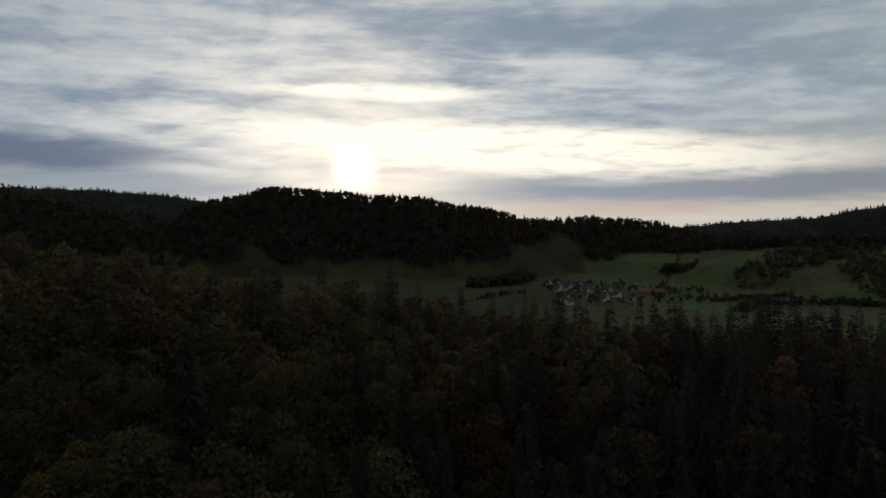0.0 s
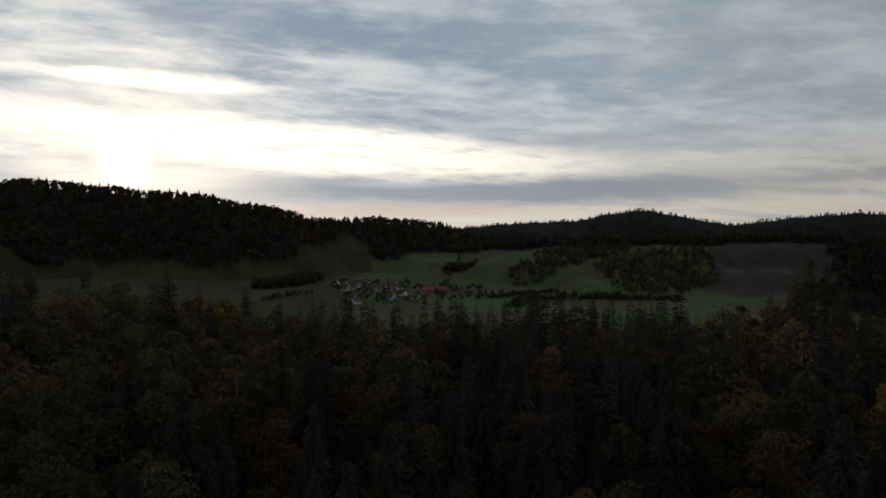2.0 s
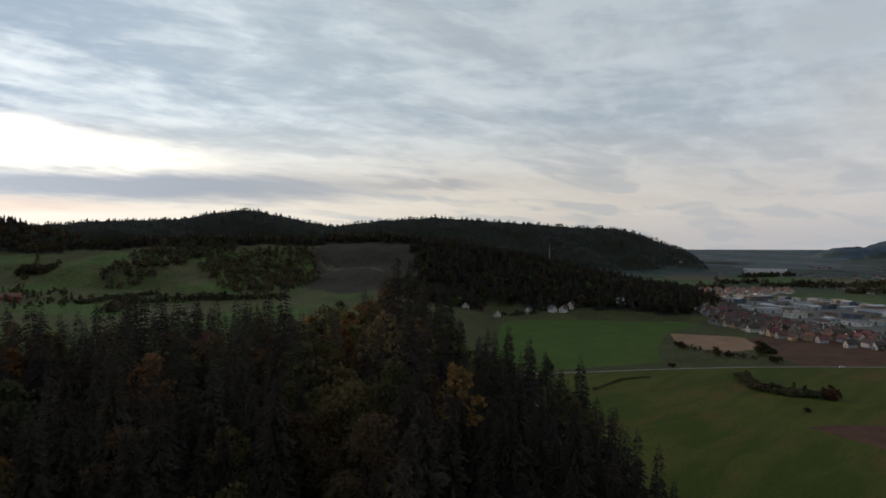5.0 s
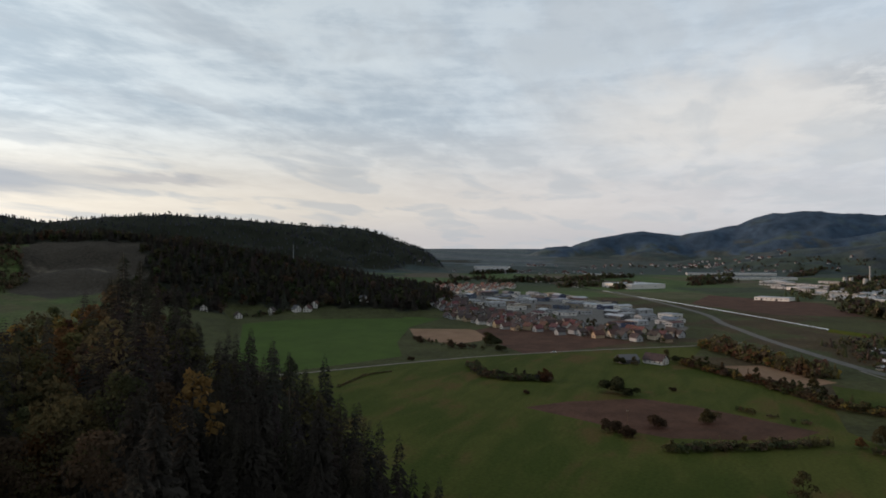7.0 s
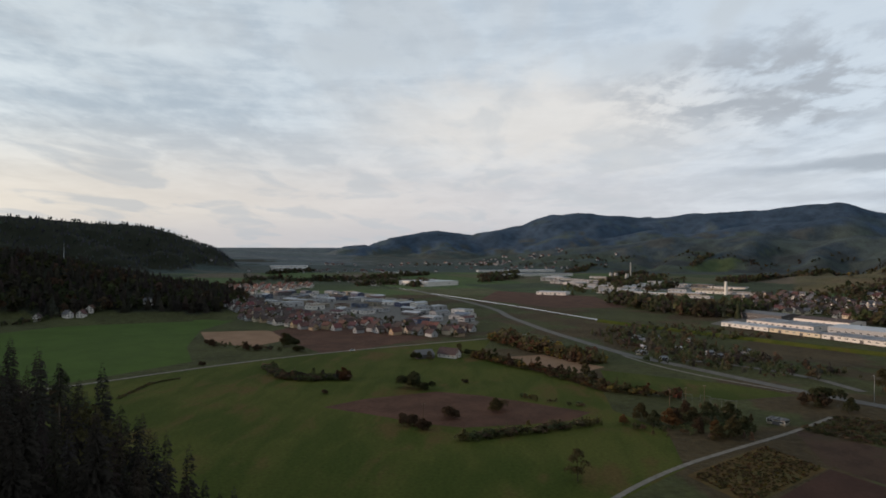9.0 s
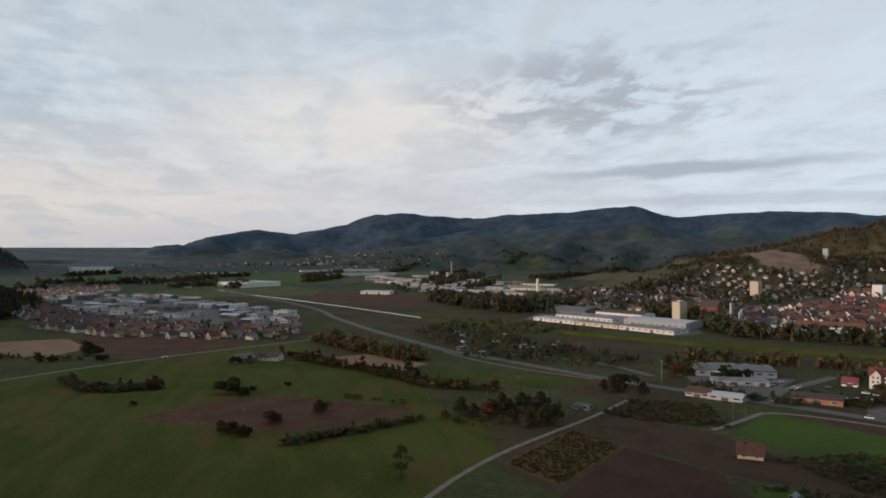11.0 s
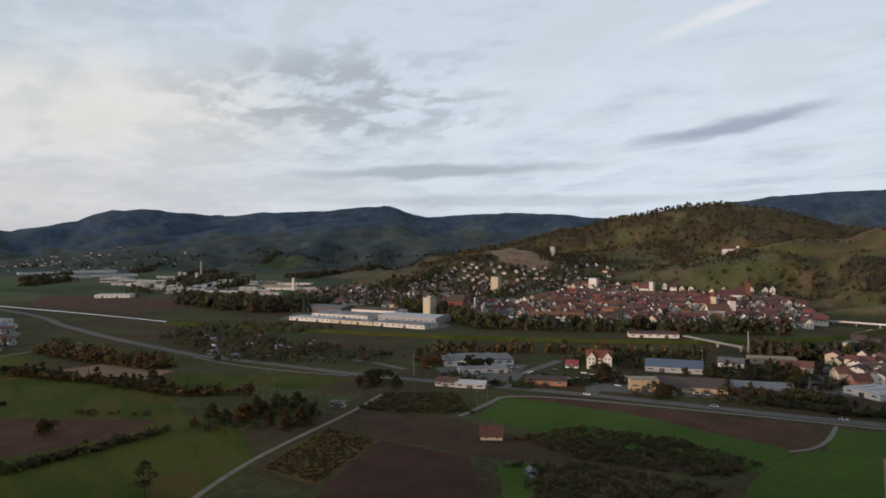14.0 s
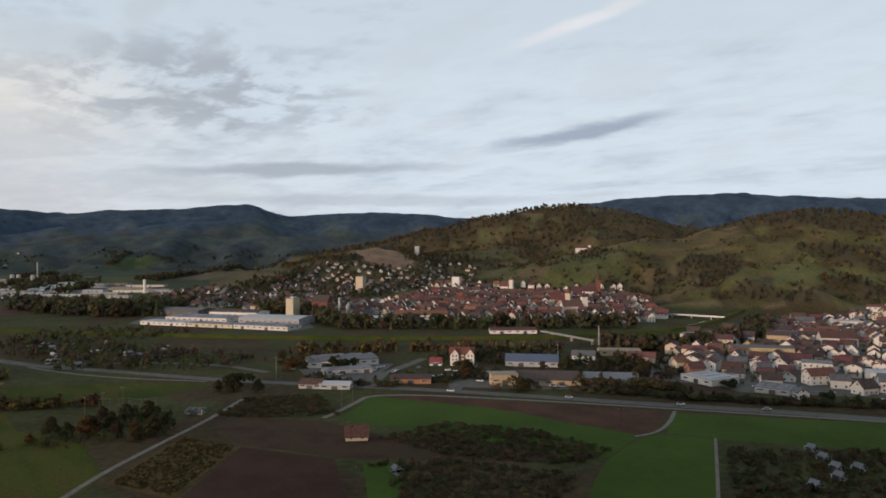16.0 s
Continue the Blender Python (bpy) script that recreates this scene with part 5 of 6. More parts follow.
def grid(poly, dx, dy, angle, drop, jitter, seed):
    """Plots along turned rows inside an outline."""
    rs = np.random.RandomState(seed)
    p = np.array(poly, float)
    c = p.mean(0)
    ca, sa = math.cos(radians(angle)), math.sin(radians(angle))
    R = np.abs(p - c).max() * 1.5
    out = []
    u = -R
    while u < R:
        v = -R
        while v < R:
            uu, vv = u + rs.uniform(-jitter, jitter), v + rs.uniform(-jitter, jitter)
            x, y = c[0] + uu * ca - vv * sa, c[1] + uu * sa + vv * ca
            if inside(np.array(x), np.array(y), [tuple(q) for q in poly]) and rs.rand() > drop:
                out.append((x, y, rs))
            v += dy
        u += dx
    return out


# the new quarter by the main road
NEW_QUARTER = [(246, -412), (200, -408), (140, -452), (60, -520), (40, -640), (130, -820), (289, -930), (344, -781), (343, -600), (335, -568), (300, -492), (266, -444)]
solid = []          # plots already taken


def taken(x, y, r):
    if any((x - a) ** 2 + (y - b) ** 2 < (r + q) ** 2 for a, b, q in solid):
        return True
    solid.append((x, y, r))
    return False


for x, y, turn, kw in [
        (240, -420, 60, dict(L=13, W=11, eave=7, wall="orange", roof="brownred")),
        (192, -423, 35, dict(L=14, W=12, eave=6, rise=4.4, wall="white", roof="brown", balcony=True)),
        (176, -452, 60, dict(L=22, W=11, eave=7.5, rise=4.5, wall="white", roof="red", dormer=True)),
        (166, -402, -50, dict(L=10, W=8, eave=4.5, rise=3, wall="white", roof="grey")),
        (147, -441, 70, dict(L=15, W=10, eave=5.5, rise=5, wall="white", roof="brown")),
        (125, -447, 62, dict(L=14, W=13, eave=8.5, rise=5, wall="red", roof="red")),
        (210, -520, 60, dict(L=16, W=12, eave=8, rise=5, wall="cream", roof="brown")),
        (212, -455, 60, dict(L=12, W=10, eave=6, rise=4.4, wall="white", roof="grey"))]:
    taken(x, y, 8)
    house(x, y, turn, group="houses of the new quarter", **kw)
hall((238, -400), (214, -394), 24, 5, "white", "white", "white flat-roofed workshop beside the new quarter")
hall((190, -398), (172, -402), 18, 4.5, "grey", "grey", "grey flat-roofed workshop behind a hedge")
hall((155, -474), (128, -490), 14, 9.5, "white", "white", "white flat-roofed apartment block", name="apartment_block", doors=1)
for a, b, deep, tall, wall, roof, words, pitch in (
        ((260, -508), (225, -535), 11, 11, "ochre", "dark", "long ochre apartment block with dark low roof", 1.2),
        ((193, -469), (177, -476), 13, 12.5, "white", "grey", "white three-storey apartment block with flat roof", 0),
        ((284, -770), (263, -787), 16, 9, "white", "white", "long white flat-roofed school building", 0),
        ((240, -622), (217, -638), 16, 9.5, "white", "brownred", "broad white hall with maroon tiled roof", 5.0),
        ((342, -574), (322, -578), 12, 6.5, "cream", "grey", "low cream block with grey flat roof", 0),
        ((273, -595), (258, -603), 12, 11.5, "ochre", "brown", "ochre apartment house with brown roof", 2.6),
        ((292, -534), (276, -542), 12, 12, "cream", "brownred", "cream apartment house with red-brown roof", 3.2),
        ((210, -700), (180, -722), 15, 8, "white", "brownred", "white hall with red-brown roof", 3.0)):
    hall(a, b, deep, tall, wall, roof, words, pitch, "apartment_block", 1)
    for k in (0.2, 0.5, 0.8):
        solid.append((a[0] + (b[0] - a[0]) * k + 5 * a[0] / math.hypot(*a), a[1] + (b[1] - a[1]) * k + 5 * a[1] / math.hypot(*a), deep * 0.62))
for q in ((226, -394, 16), (180, -408, 10), (142, -482, 14), (214, -408, 12)):
    solid.append(q)
for x, y, rs in grid(NEW_QUARTER, 14.5, 15.5, 28, 0.08, 3.2, 4):
    if taken(x, y, 5.0):
        continue
    big = rs.rand() < 0.26
    bend = 9 * math.sin(x / 47) + 8 * math.sin(y / 61 + 1)
    near = bool(np.hypot(x, y) < 560)
    house(x, y, round(28 + bend + 90 * (rs.rand() < 0.55)), L=(18, 22)[rs.randint(2)] if big else (11, 13, 15)[rs.randint(3)], W=12 if big else 10, eave=8.4 if big else (4.2, 5.7, 6.6)[rs.randint(3)],
          rise=(2.6, 4.6)[rs.randint(2)] if big else (3.4, 4.3, 5.0)[rs.randint(3)],
          wall=("white", "white", "white", "cream", "white", "cream", "ochre", "white", "cream", "white", "white", "cream")[rs.randint(12)],
          roof=("red", "brownred", "brownred", "brown", "red", "grey", "brownred", "brown")[rs.randint(8)],
          detail=near, group="houses of the new quarter", dormer=bool(rs.rand() < 0.35 and near), balcony=bool(big and near and rs.rand() < 0.5))

# works and shops along the main road
hall((428, -244), (410, -290), 32, 5.6, "white", "dark", "long hall with dark grey ribbed roof and white front", 1.2)
hall((398, -238), (386, -268), 12, 4.2, "grey", "grey", "low flat-roofed filling station shop")
hall((372, -205), (362, -214), 11, 3.6, "grey", "brownred", "small shed with red gable end", 2.2)
hall((362, -213), (349, -226), 10, 3.4, "grey", "white", "pale curved-roof storage shed", 1.5)
hall((347, -254), (331, -273), 13, 4.2, "orange", "brown", "orange shop with a dark brown roof", 1.8)
hall((382, -314), (376, -320), 7, 3.6, "white", "bright", "small white pavilion with bright red roof", 2.5)
hall((301, -296), (292, -309), 11, 9.5, "ochre", "tan", "tall ochre open-framed works building")
hall((294, -310), (266, -336), 24, 4.6, "ochre", "brown", "long ochre works hall with dark brown roof", 3.6)
hall((268, -342), (244, -364), 20, 4.4, "tan", "grey", "tan works hall with pale grey roof", 2.8)
hall((345, -352), (317, -376), 24, 5.0, "grey", "blue", "works hall with blue sheet roof", 3.4)
hall((330, -440), (308, -462), 14, 5.5, "ochre", "tan", "ochre warehouse with tan roof", 1.0)


def build_villa(m):
    """A three-storey house with two gabled wings and balconies between them, its front to -y."""
    ob = new("villa")
    ob.matrix_world = m
    part("wall", gable_body(17, 9, 8.2, 3.6), PLASTER["white"], ob)
    part("roof", gable_roof(17, 9, 8.2, 3.6, 0.7), TILES["bright"], ob)
    for x in (-5.4, 5.4):
        body, roof = gable_body(6, 5.4, 8.2, 3.4), gable_roof(6, 5.4, 8.2, 3.4, 0.6)
        for bm in (body, roof):
            bmesh.ops.rotate(bm, verts=bm.verts, matrix=Matrix.Rotation(radians(90), 3, "Z"))
            bmesh.ops.translate(bm, verts=bm.verts, vec=(x, -3.8, 0))
        wing = part("wing", body, PLASTER["white"], ob)
        part("roof", roof, TILES["bright"], wing)
        for fl in range(3):
            for k in (-1.2, 1.2):
                window(ob, x + k, -6.8, 0.9 + 2.7 * fl, 0)
    for fl in range(1, 3):
        part("balcony", box(-2.5, 2.5, -6.2, -4.52, 2.7 * fl - 0.1, 2.7 * fl + 0.9), WOOD, ob, "brown wooden balcony")
    for fl in range(3):
        for x in (-1.4, 1.4):
            window(ob, x, -4.5, 0.9 + 2.7 * fl, 0)
        for y in (-2.2, 2.0):
            window(ob, -8.5, y, 0.9 + 2.7 * fl, -90)
            window(ob, 8.5, y, 0.9 + 2.7 * fl, 90)
    part("door", box(-0.6, 0.6, -4.58, -4.45, 0, 2.1), WOOD, ob)
    part("chimney", box(2.0, 2.7, 0.6, 1.3, 10.4, 12.6), TILES["brown"], ob)
    return tagged(ob, "white three-storey house with red gables and balconies", "house")


build_villa(pose(371, -335, 0, 0, 0, -131))
house(318, -405, 35, L=20, W=12, eave=7.5, rise=3.5, wall="white", roof="grey")
house(293, -440, 30, L=24, W=11, eave=5.5, rise=3.6, wall="cream", roof="red", dormer=True)
house(262, -440, 70, L=16, W=11, eave=6, rise=4.2, wall="cream", roof="red")
house(259, -171, 57, L=12, W=10, eave=2.6, rise=4.2, wall="cream", roof="red")
for x, y, w in ((209, -154, "grey"), (120, -299, "white"), (104, -281, "white"), (98, -286, "grey"), (99, -270, "white"), (101, -254, "grey"), (112, -290, "grey")):
    hall((x - 1.5, y + 0.4), (x + 1.5, y - 0.4), 2.2, 2.2, w, "grey", "small garden shed with grey roof", 1.0, "shed", 1)
rs_g = np.random.RandomState(71)
for _ in range(26):
    x, y = rs_g.uniform(520, 690), rs_g.uniform(-215, -95)
    if inside(np.array(x), np.array(y), [(703, -89), (667, -168), (583, -205), (470, -240), (466, -185), (531, -110)]):
        a = rs_g.uniform(0, 6.28)
        hall((x, y), (x + 5 * math.cos(a), y + 5 * math.sin(a)), 3.6, 2.4, ("white", "grey", "cream")[rs_g.randint(3)], ("white", "grey", "dark")[rs_g.randint(3)], "small garden hut with a sheet roof", 0.9, "shed", 1)
# farm in the meadows
house(541, 37, 62, L=20, W=11, eave=4.0, rise=5.0, wall="white", roof="brown")
hall((529, 60), (536, 48), 12, 4, "dark", "dark", "dark blue-grey barn beside the farmhouse", 3.0, "barn")

# factory by the river with its silo
hall((785, -243), (733, -273), 22, 5.0, "white", "white", "white factory front with flat roof")
hall((732, -274), (684, -302), 18, 5.2, "cream", "grey", "cream factory front with grey roof")
hall((683, -303), (627, -334), 26, 5.6, "white", "grey", "white factory front with pale roof")
hall((800, -275), (735, -318), 36, 7, "white", "grey", "white factory hall with pale roof")
hall((720, -325), (660, -365), 38, 9.5, "grey", "white", "white-roofed factory hall beside the river", 1.5)
hall((880, -285), (820, -320), 34, 10, "dark", "dark", "dark factory hall with black roof", 2.0)
hall((812, -330), (760, -365), 30, 9, "white", "brown", "factory hall with brown roof", 2.0)
silo_m = pose(743, -403, 0, 0, 0, 118)
silo = new("grain_silo")
silo.matrix_world = silo_m
part("tower", box(-7, 7, -5, 5, -1, 22.6), PLASTER["cream"], silo)
part("roof", box(-7.2, 7.2, -5.2, 5.2, 22.6, 23.1), SHEET["grey"], silo)
part("lift_house", box(-3, 2, -2.5, 2.5, 23.1, 24.2), PLASTER["white"], silo)
for k in range(4):
    window(silo, -5.2 + 3.4 * k, -5, 20.2, 0, 1.4, 1.0)
tagged(silo, "tall cream grain silo beside the factory", "silo")
mill = new("brick_mill")
mill.matrix_world = pose(734, -437, 0, 0, 0, 35)
part("wall", gable_body(20, 15, 18, 7), BRICK, mill)
part("roof", gable_roof(20, 15, 18, 7, 0.5), TILES["brown"], mill)
for fl in range(4):
    for k in (-1, 0, 1):
        window(mill, -10, k * 4, 2.5 + 4 * fl, -90, 1.4, 2.0)
        window(mill, k * 5.5, -7.5, 2.5 + 4 * fl, 0, 1.4, 2.0)
tagged(mill, "tall red brick mill with gable roof", "mill")


def round_stack(x, y, z, h, r, mat, name, label, category):
    bm = bmesh.new()
    bmesh.ops.create_cone(bm, cap_ends=True, segments=14, radius1=r, radius2=r * 0.72, depth=h + 1)
    bmesh.ops.translate(bm, verts=bm.verts, vec=(0, 0, (h + 1) / 2 - 1))
    ob = new(name)
    ob.matrix_world = pose(x, y, z)
    part("shaft", bm, mat, ob)
    bm = bmesh.new()
    bmesh.ops.create_cone(bm, cap_ends=True, segments=14, radius1=r * 0.82, radius2=r * 0.82, depth=0.8)
    bmesh.ops.translate(bm, verts=bm.verts, vec=(0, 0, h - 0.6))
    part("rim", bm, mat, ob)
    return tagged(ob, label, category)


round_stack(1841, -343, 0, 46, 2.0, CONCRETE, "factory_chimney", "tall pale factory chimney", "chimney")
round_stack(1250, -395, 0, 26, 3.0, PLASTER["white"], "factory_chimney", "short white factory stack", "chimney")
for x, y, h in ((700, -440, 24), (690, -446, 18), (684, -440, 16)):
    round_stack(x, y, 0, h, 1.6, STEEL, "steel_tank", "slender steel tank beside the mill", "tank")
for x, y in ((1870, -310), (1885, -300), (1820, -330)):
    round_stack(x, y, 0, 18, 6, CONCRETE, "steel_tank", "pale storage tank at the far works", "tank")
rs_w = np.random.RandomState(8)
for x, y, _rs in grid([(1130, -310), (1330, -180), (1700, -130), (1980, -120), (1960, -330), (1640, -440), (1240, -470)], 62, 74, 35, 0.15, 22, 66):
    L, D = rs_w.uniform(25, 75), rs_w.uniform(16, 34)
    t = Vector((-0.62, -0.78)) * L / 2
    hall((x + t.x, y + t.y), (x - t.x, y - t.y), D, rs_w.uniform(4, 8), ("grey", "grey", "white", "tan", "grey")[rs_w.randint(5)], ("white", "grey", "dark", "tan")[rs_w.randint(4)], "large pale factory hall at the far works")
hall((655, -420), (610, -455), 30, 7, "white", "white", "white flat-roofed town hall building", 0)
hall((640, -475), (600, -520), 26, 8, "white", "bright", "long hall with bright red roof", 4.0)
hall((480, -470), (452, -505), 14, 4.5, "white", "brownred", "low riverside hall with red-brown roof", 2.0)
hall((1564, 219), (1499, 150), 92, 13, "white", "white", "very long white logistics hall on the plain")
hall((1270, -70), (1250, -120), 30, 7, "white", "white", "white hall on the brown plain")

# the old town
OLD_TOWN = [(640, -505), (560, -540), (470, -610), (430, -680), (470, -760), (600, -900), (760, -1050), (960, -1120), (1060, -1000), (960, -780), (830, -600), (740, -520)]
for q in ((728, -929, 26), (560, -690, 18), (640, -760, 16), (860, -880, 14), (620, -440, 26), (618, -500, 24), (743, -403, 14), (734, -437, 14)):
    solid.append(q)
for x, y, rs in grid(OLD_TOWN, 15, 18.5, 40, 0.14, 2.4, 14):
    if height(x, y) > 12 or math.hypot(x, y) > 1330 or taken(x, y, 4.8):
        continue
    house(x, y, 40 + 90 * (rs.rand() < 0.5) + rs.randint(-2, 3) * 6, L=(13, 17)[rs.randint(2)], W=10, eave=(6.2, 8.2)[rs.randint(2)], rise=5.2,
          wall=("white", "cream", "white", "white")[rs.randint(4)], roof=("red", "brown", "brownred", "bright", "brownred", "brown", "brown", "brownred")[rs.randint(8)], detail=False, group="houses of the old town")
# streets on the hillside behind the town, and rows west of it
for poly, dx, dy, ang, drop, seed in (
        ([(1120, -560), (1000, -640), (1010, -760), (1110, -960), (1250, -1180), (1420, -1290), (1540, -1150), (1420, -880), (1290, -660)], 21, 25, 35, 0.3, 24),
        ([(880, -395), (770, -470), (900, -600), (1080, -560), (1280, -520), (1180, -380), (1000, -330)], 19, 22, 30, 0.18, 25),
        ([(755, -455), (690, -480), (640, -500), (740, -525), (830, -600), (900, -620), (860, -540)], 17, 20, 38, 0.12, 26)):
    for x, y, rs in grid(poly, dx, dy, ang, drop, 5, seed):
        if height(x, y) > EYE - 0.0265 * math.hypot(x, y) or inside(np.array(x), np.array(y), CLEARINGS[2]) or taken(x, y, 6):
            continue
        house(x, y, ang + 90 * (rs.rand() < 0.5) + rs.randint(-2, 3) * 8, L=(11, 14)[rs.randint(2)], W=9, eave=(4.6, 6.2)[rs.randint(2)], rise=4.0,
              wall=("white", "cream", "grey")[rs.randint(3)], roof=("brown", "brownred", "brown", "grey")[rs.randint(4)], detail=False, group="houses on the hillside")

# the river town across the valley: houses along its edge, works behind
for x, y, rs in grid([(1160, 560), (1010, 470), (905, 398), (800, 300), (690, 175), (655, 40), (720, 20), (760, 120), (860, 230), (960, 330), (1060, 410), (1230, 480)], 16.5, 19, 48, 0.12, 3, 34):
    if taken(x, y, 5.8):
        continue
    house(x, y, 48 + 90 * (rs.rand() < 0.45) + rs.randint(-1, 2) * 5, L=(11, 13)[rs.randint(2)], W=9, eave=(4.6, 5.6)[rs.randint(2)], rise=4.2,
          wall=("white", "grey", "ochre", "grey", "cream")[rs.randint(5)], roof=("brownred", "brown", "brown", "red", "brown")[rs.randint(5)], detail=False, group="houses of the river town")
for x, y, rs in grid([(1000, 345), (880, 225), (775, 100), (800, 20), (940, 60), (1080, 130), (1230, 230), (1260, 400), (1130, 400)], 34, 30, 50, 0.28, 8, 35):
    L, D = rs.uniform(12, 30), rs.uniform(9, 20)
    t = (Vector((0.62, 0.78)) if rs.rand() < 0.6 else Vector((0.78, -0.62))) * L / 2
    solid.append((x, y, 13))
    hall((x + t.x, y + t.y), (x - t.x, y - t.y), D, rs.uniform(5, 9), ("white", "grey", "grey", "dark", "blue", "tan")[rs.randint(6)], ("white", "grey", "white", "dark", "grey", "white", "blue", "brownred", "tan")[rs.randint(9)], pitched=(0, 0, 1.5)[rs.randint(3)])
for x, y, rs in grid([(1330, 620), (1160, 570), (1130, 480), (1260, 410), (1420, 380), (1560, 420), (1500, 560)], 24, 28, 50, 0.3, 6, 36):
    house(x, y, 48, L=15, W=10, eave=5.2, rise=4.6, wall="white", roof=("brownred", "red", "brown")[rs.randint(3)], detail=False, group="houses of the river town")
# houses at the foot of the wooded nose
for k, (x, y, t) in enumerate([(740, 508, 20), (752, 480, 60), (757, 467, 10), (809, 442, 40), (826, 425, 70), (846, 412, 30), (700, 528, 50), (866, 402, 40), (780, 470, 15), (664, 548, 30)]):
    house(x, y, t, L=13, W=10, eave=5.2, rise=4.6, wall="white", roof=("brown", "grey", "brownred")[k % 3], detail=False, group="houses of the river town")
# village in the side valley
for x, y, rs in grid([(130, 770), (150, 860), (140, 1000), (190, 1010), (230, 900), (220, 790)], 19, 22, 30, 0.5, 5, 44):
    house(x, y, 30 + 90 * (rs.rand() < 0.5), L=12, W=9, eave=4.6, rise=4.6, wall=("white", "cream", "white")[rs.randint(3)], roof=("brown", "brownred", "brown")[rs.randint(3)], detail=False, group="houses of the side valley")
hall((241, 866), (269, 853), 14, 5, "red", "red", "long red-roofed farm hall in the side valley", 4.0, "barn")

# far villages on the plain
for cx, cy, n, seed in ((3080, 30, 55, 51), (2700, -200, 24, 52), (2350, 560, 40, 53), (2900, 600, 20, 54)):
    rs = np.random.RandomState(seed)
    for _ in range(n):
        house(cx + rs.normal() * 60, cy + rs.normal() * 170, rs.uniform(0, 180), L=12, W=10, eave=4.6, rise=4.6, wall="grey", roof=("red", "brownred", "brown", "brown")[rs.randint(4)],
              detail=False, group="houses of the river town")
for x, y, L in ((2500, 760, 120), (2300, 690, 90), (2700, 820, 140), (2150, 300, 110), (2420, -120, 160), (2380, 0, 130), (2100, -150, 150), (2050, -60, 90)):
    hall((x, y + L / 2), (x + 20, y - L / 2), 45, 9, "white", ("white", "grey")[L % 20 // 10], "long pale hall far out on the plain")

# towers, churches and the castle
def steeple_church(x, y, turn, tower_h, spire, wall, roof, tower_mat, label, L=30, W=13, eave=9):
    ob = new("church")
    ob.matrix_world = pose(x, y, height(x, y) - 0.2, 0, 0, turn)
    part("nave", gable_body(L, W, eave, 7), wall, ob)
    part("roof", gable_roof(L, W, eave, 7, 0.5), TILES[roof], ob)
    tw = part("tower", box(-L / 2 - 7, -L / 2 - 0.01, -3.5, 3.5, -1, tower_h), tower_mat, ob)
    bm = bmesh.new()
    bmesh.ops.create_cone(bm, cap_ends=True, segments=8, radius1=4.6, radius2=0.1, depth=spire)
    bmesh.ops.translate(bm, verts=bm.verts, vec=(-L / 2 - 3.5, 0, tower_h + spire / 2))
    part("spire", bm, TILES[roof], tw)
    for k in range(5):
        window(ob, (k - 2) * L / 6, -W / 2, 2.5, 0, 1.4, 4.2)
    window(ob, -L / 2 - 3.5, -3.5, tower_h - 4, 0, 1.6, 2.6)
    return tagged(ob, label, "church")


steeple_church(728, -929, 40, 27, 17, PLASTER["white"], "brownred", BRICK, "pale church with red sandstone tower and pointed steeple", 40, 14, 9)
steeple_church(560, -690, 60, 20, 7, PLASTER["white"], "brownred", PLASTER["white"], "white church with short spire", 26)
steeple_church(640, -760, 20, 18, 9, PLASTER["cream"], "red", PLASTER["cream"], "cream church with red spire", 22)
steeple_church(860, -880, 20, 20, 8, PLASTER["white"], "red", PLASTER["white"], "white town gate tower with red roof", 16)
for az, r, w, h, mat, label in ((128.5, 1800, 11, 24, "grey", "pale tower block on the hillside"), (123.9, 1250, 14, 30, "cream", "cream tower block above the town"), (131.7, 1250, 14, 20, "white", "white tower block in the town")):
    x, y, _ = polar(az, r)
    ob = new("tower_block")
    ob.matrix_world = pose(x, y, height(x, y) - 0.5, 0, 0, 30)
    part("wall", box(-w / 2, w / 2, -w / 2, w / 2, -1, h), PLASTER[mat], ob)
    part("roof", box(-w / 2 - 0.3, w / 2 + 0.3, -w / 2 - 0.3, w / 2 + 0.3, h, h + 0.6), SHEET["grey"], ob)
    for fl in range(int(h / 3) - 1):
        for k in (-1, 1):
            window(ob, k * w / 4, -w / 2, 2 + 3 * fl, 0, 2.2, 1.5)
            window(ob, -w / 2, k * w / 4, 2 + 3 * fl, -90, 2.2, 1.5)
    tagged(ob, label, "tower block")
x, y, _ = polar(141.8, 1650)
castle = new("castle")
castle.matrix_world = pose(x, y, height(x, y) + 6.5, 0, 0, 42)
part("foundation", box(-21, 17, -8, 8, -9, 0.4), CONCRETE, castle)
part("wall", gable_body(30, 12, 9, 5), PLASTER["white"], castle)
part("roof", gable_roof(30, 12, 9, 5, 0.5), TILES["brownred"], castle)
tw = part("tower", box(-19, -13, -4, 3, -2, 15), PLASTER["white"], castle)
part("roof", box(-19.3, -12.7, -4.3, 3.3, 15, 16), TILES["brownred"], tw)
for k in range(5):
    window(castle, -10 + 5 * k, -6, 5, 0, 1.4, 2.0)
tagged(castle, "white castle on the vineyard spur", "castle")

raise_houses()

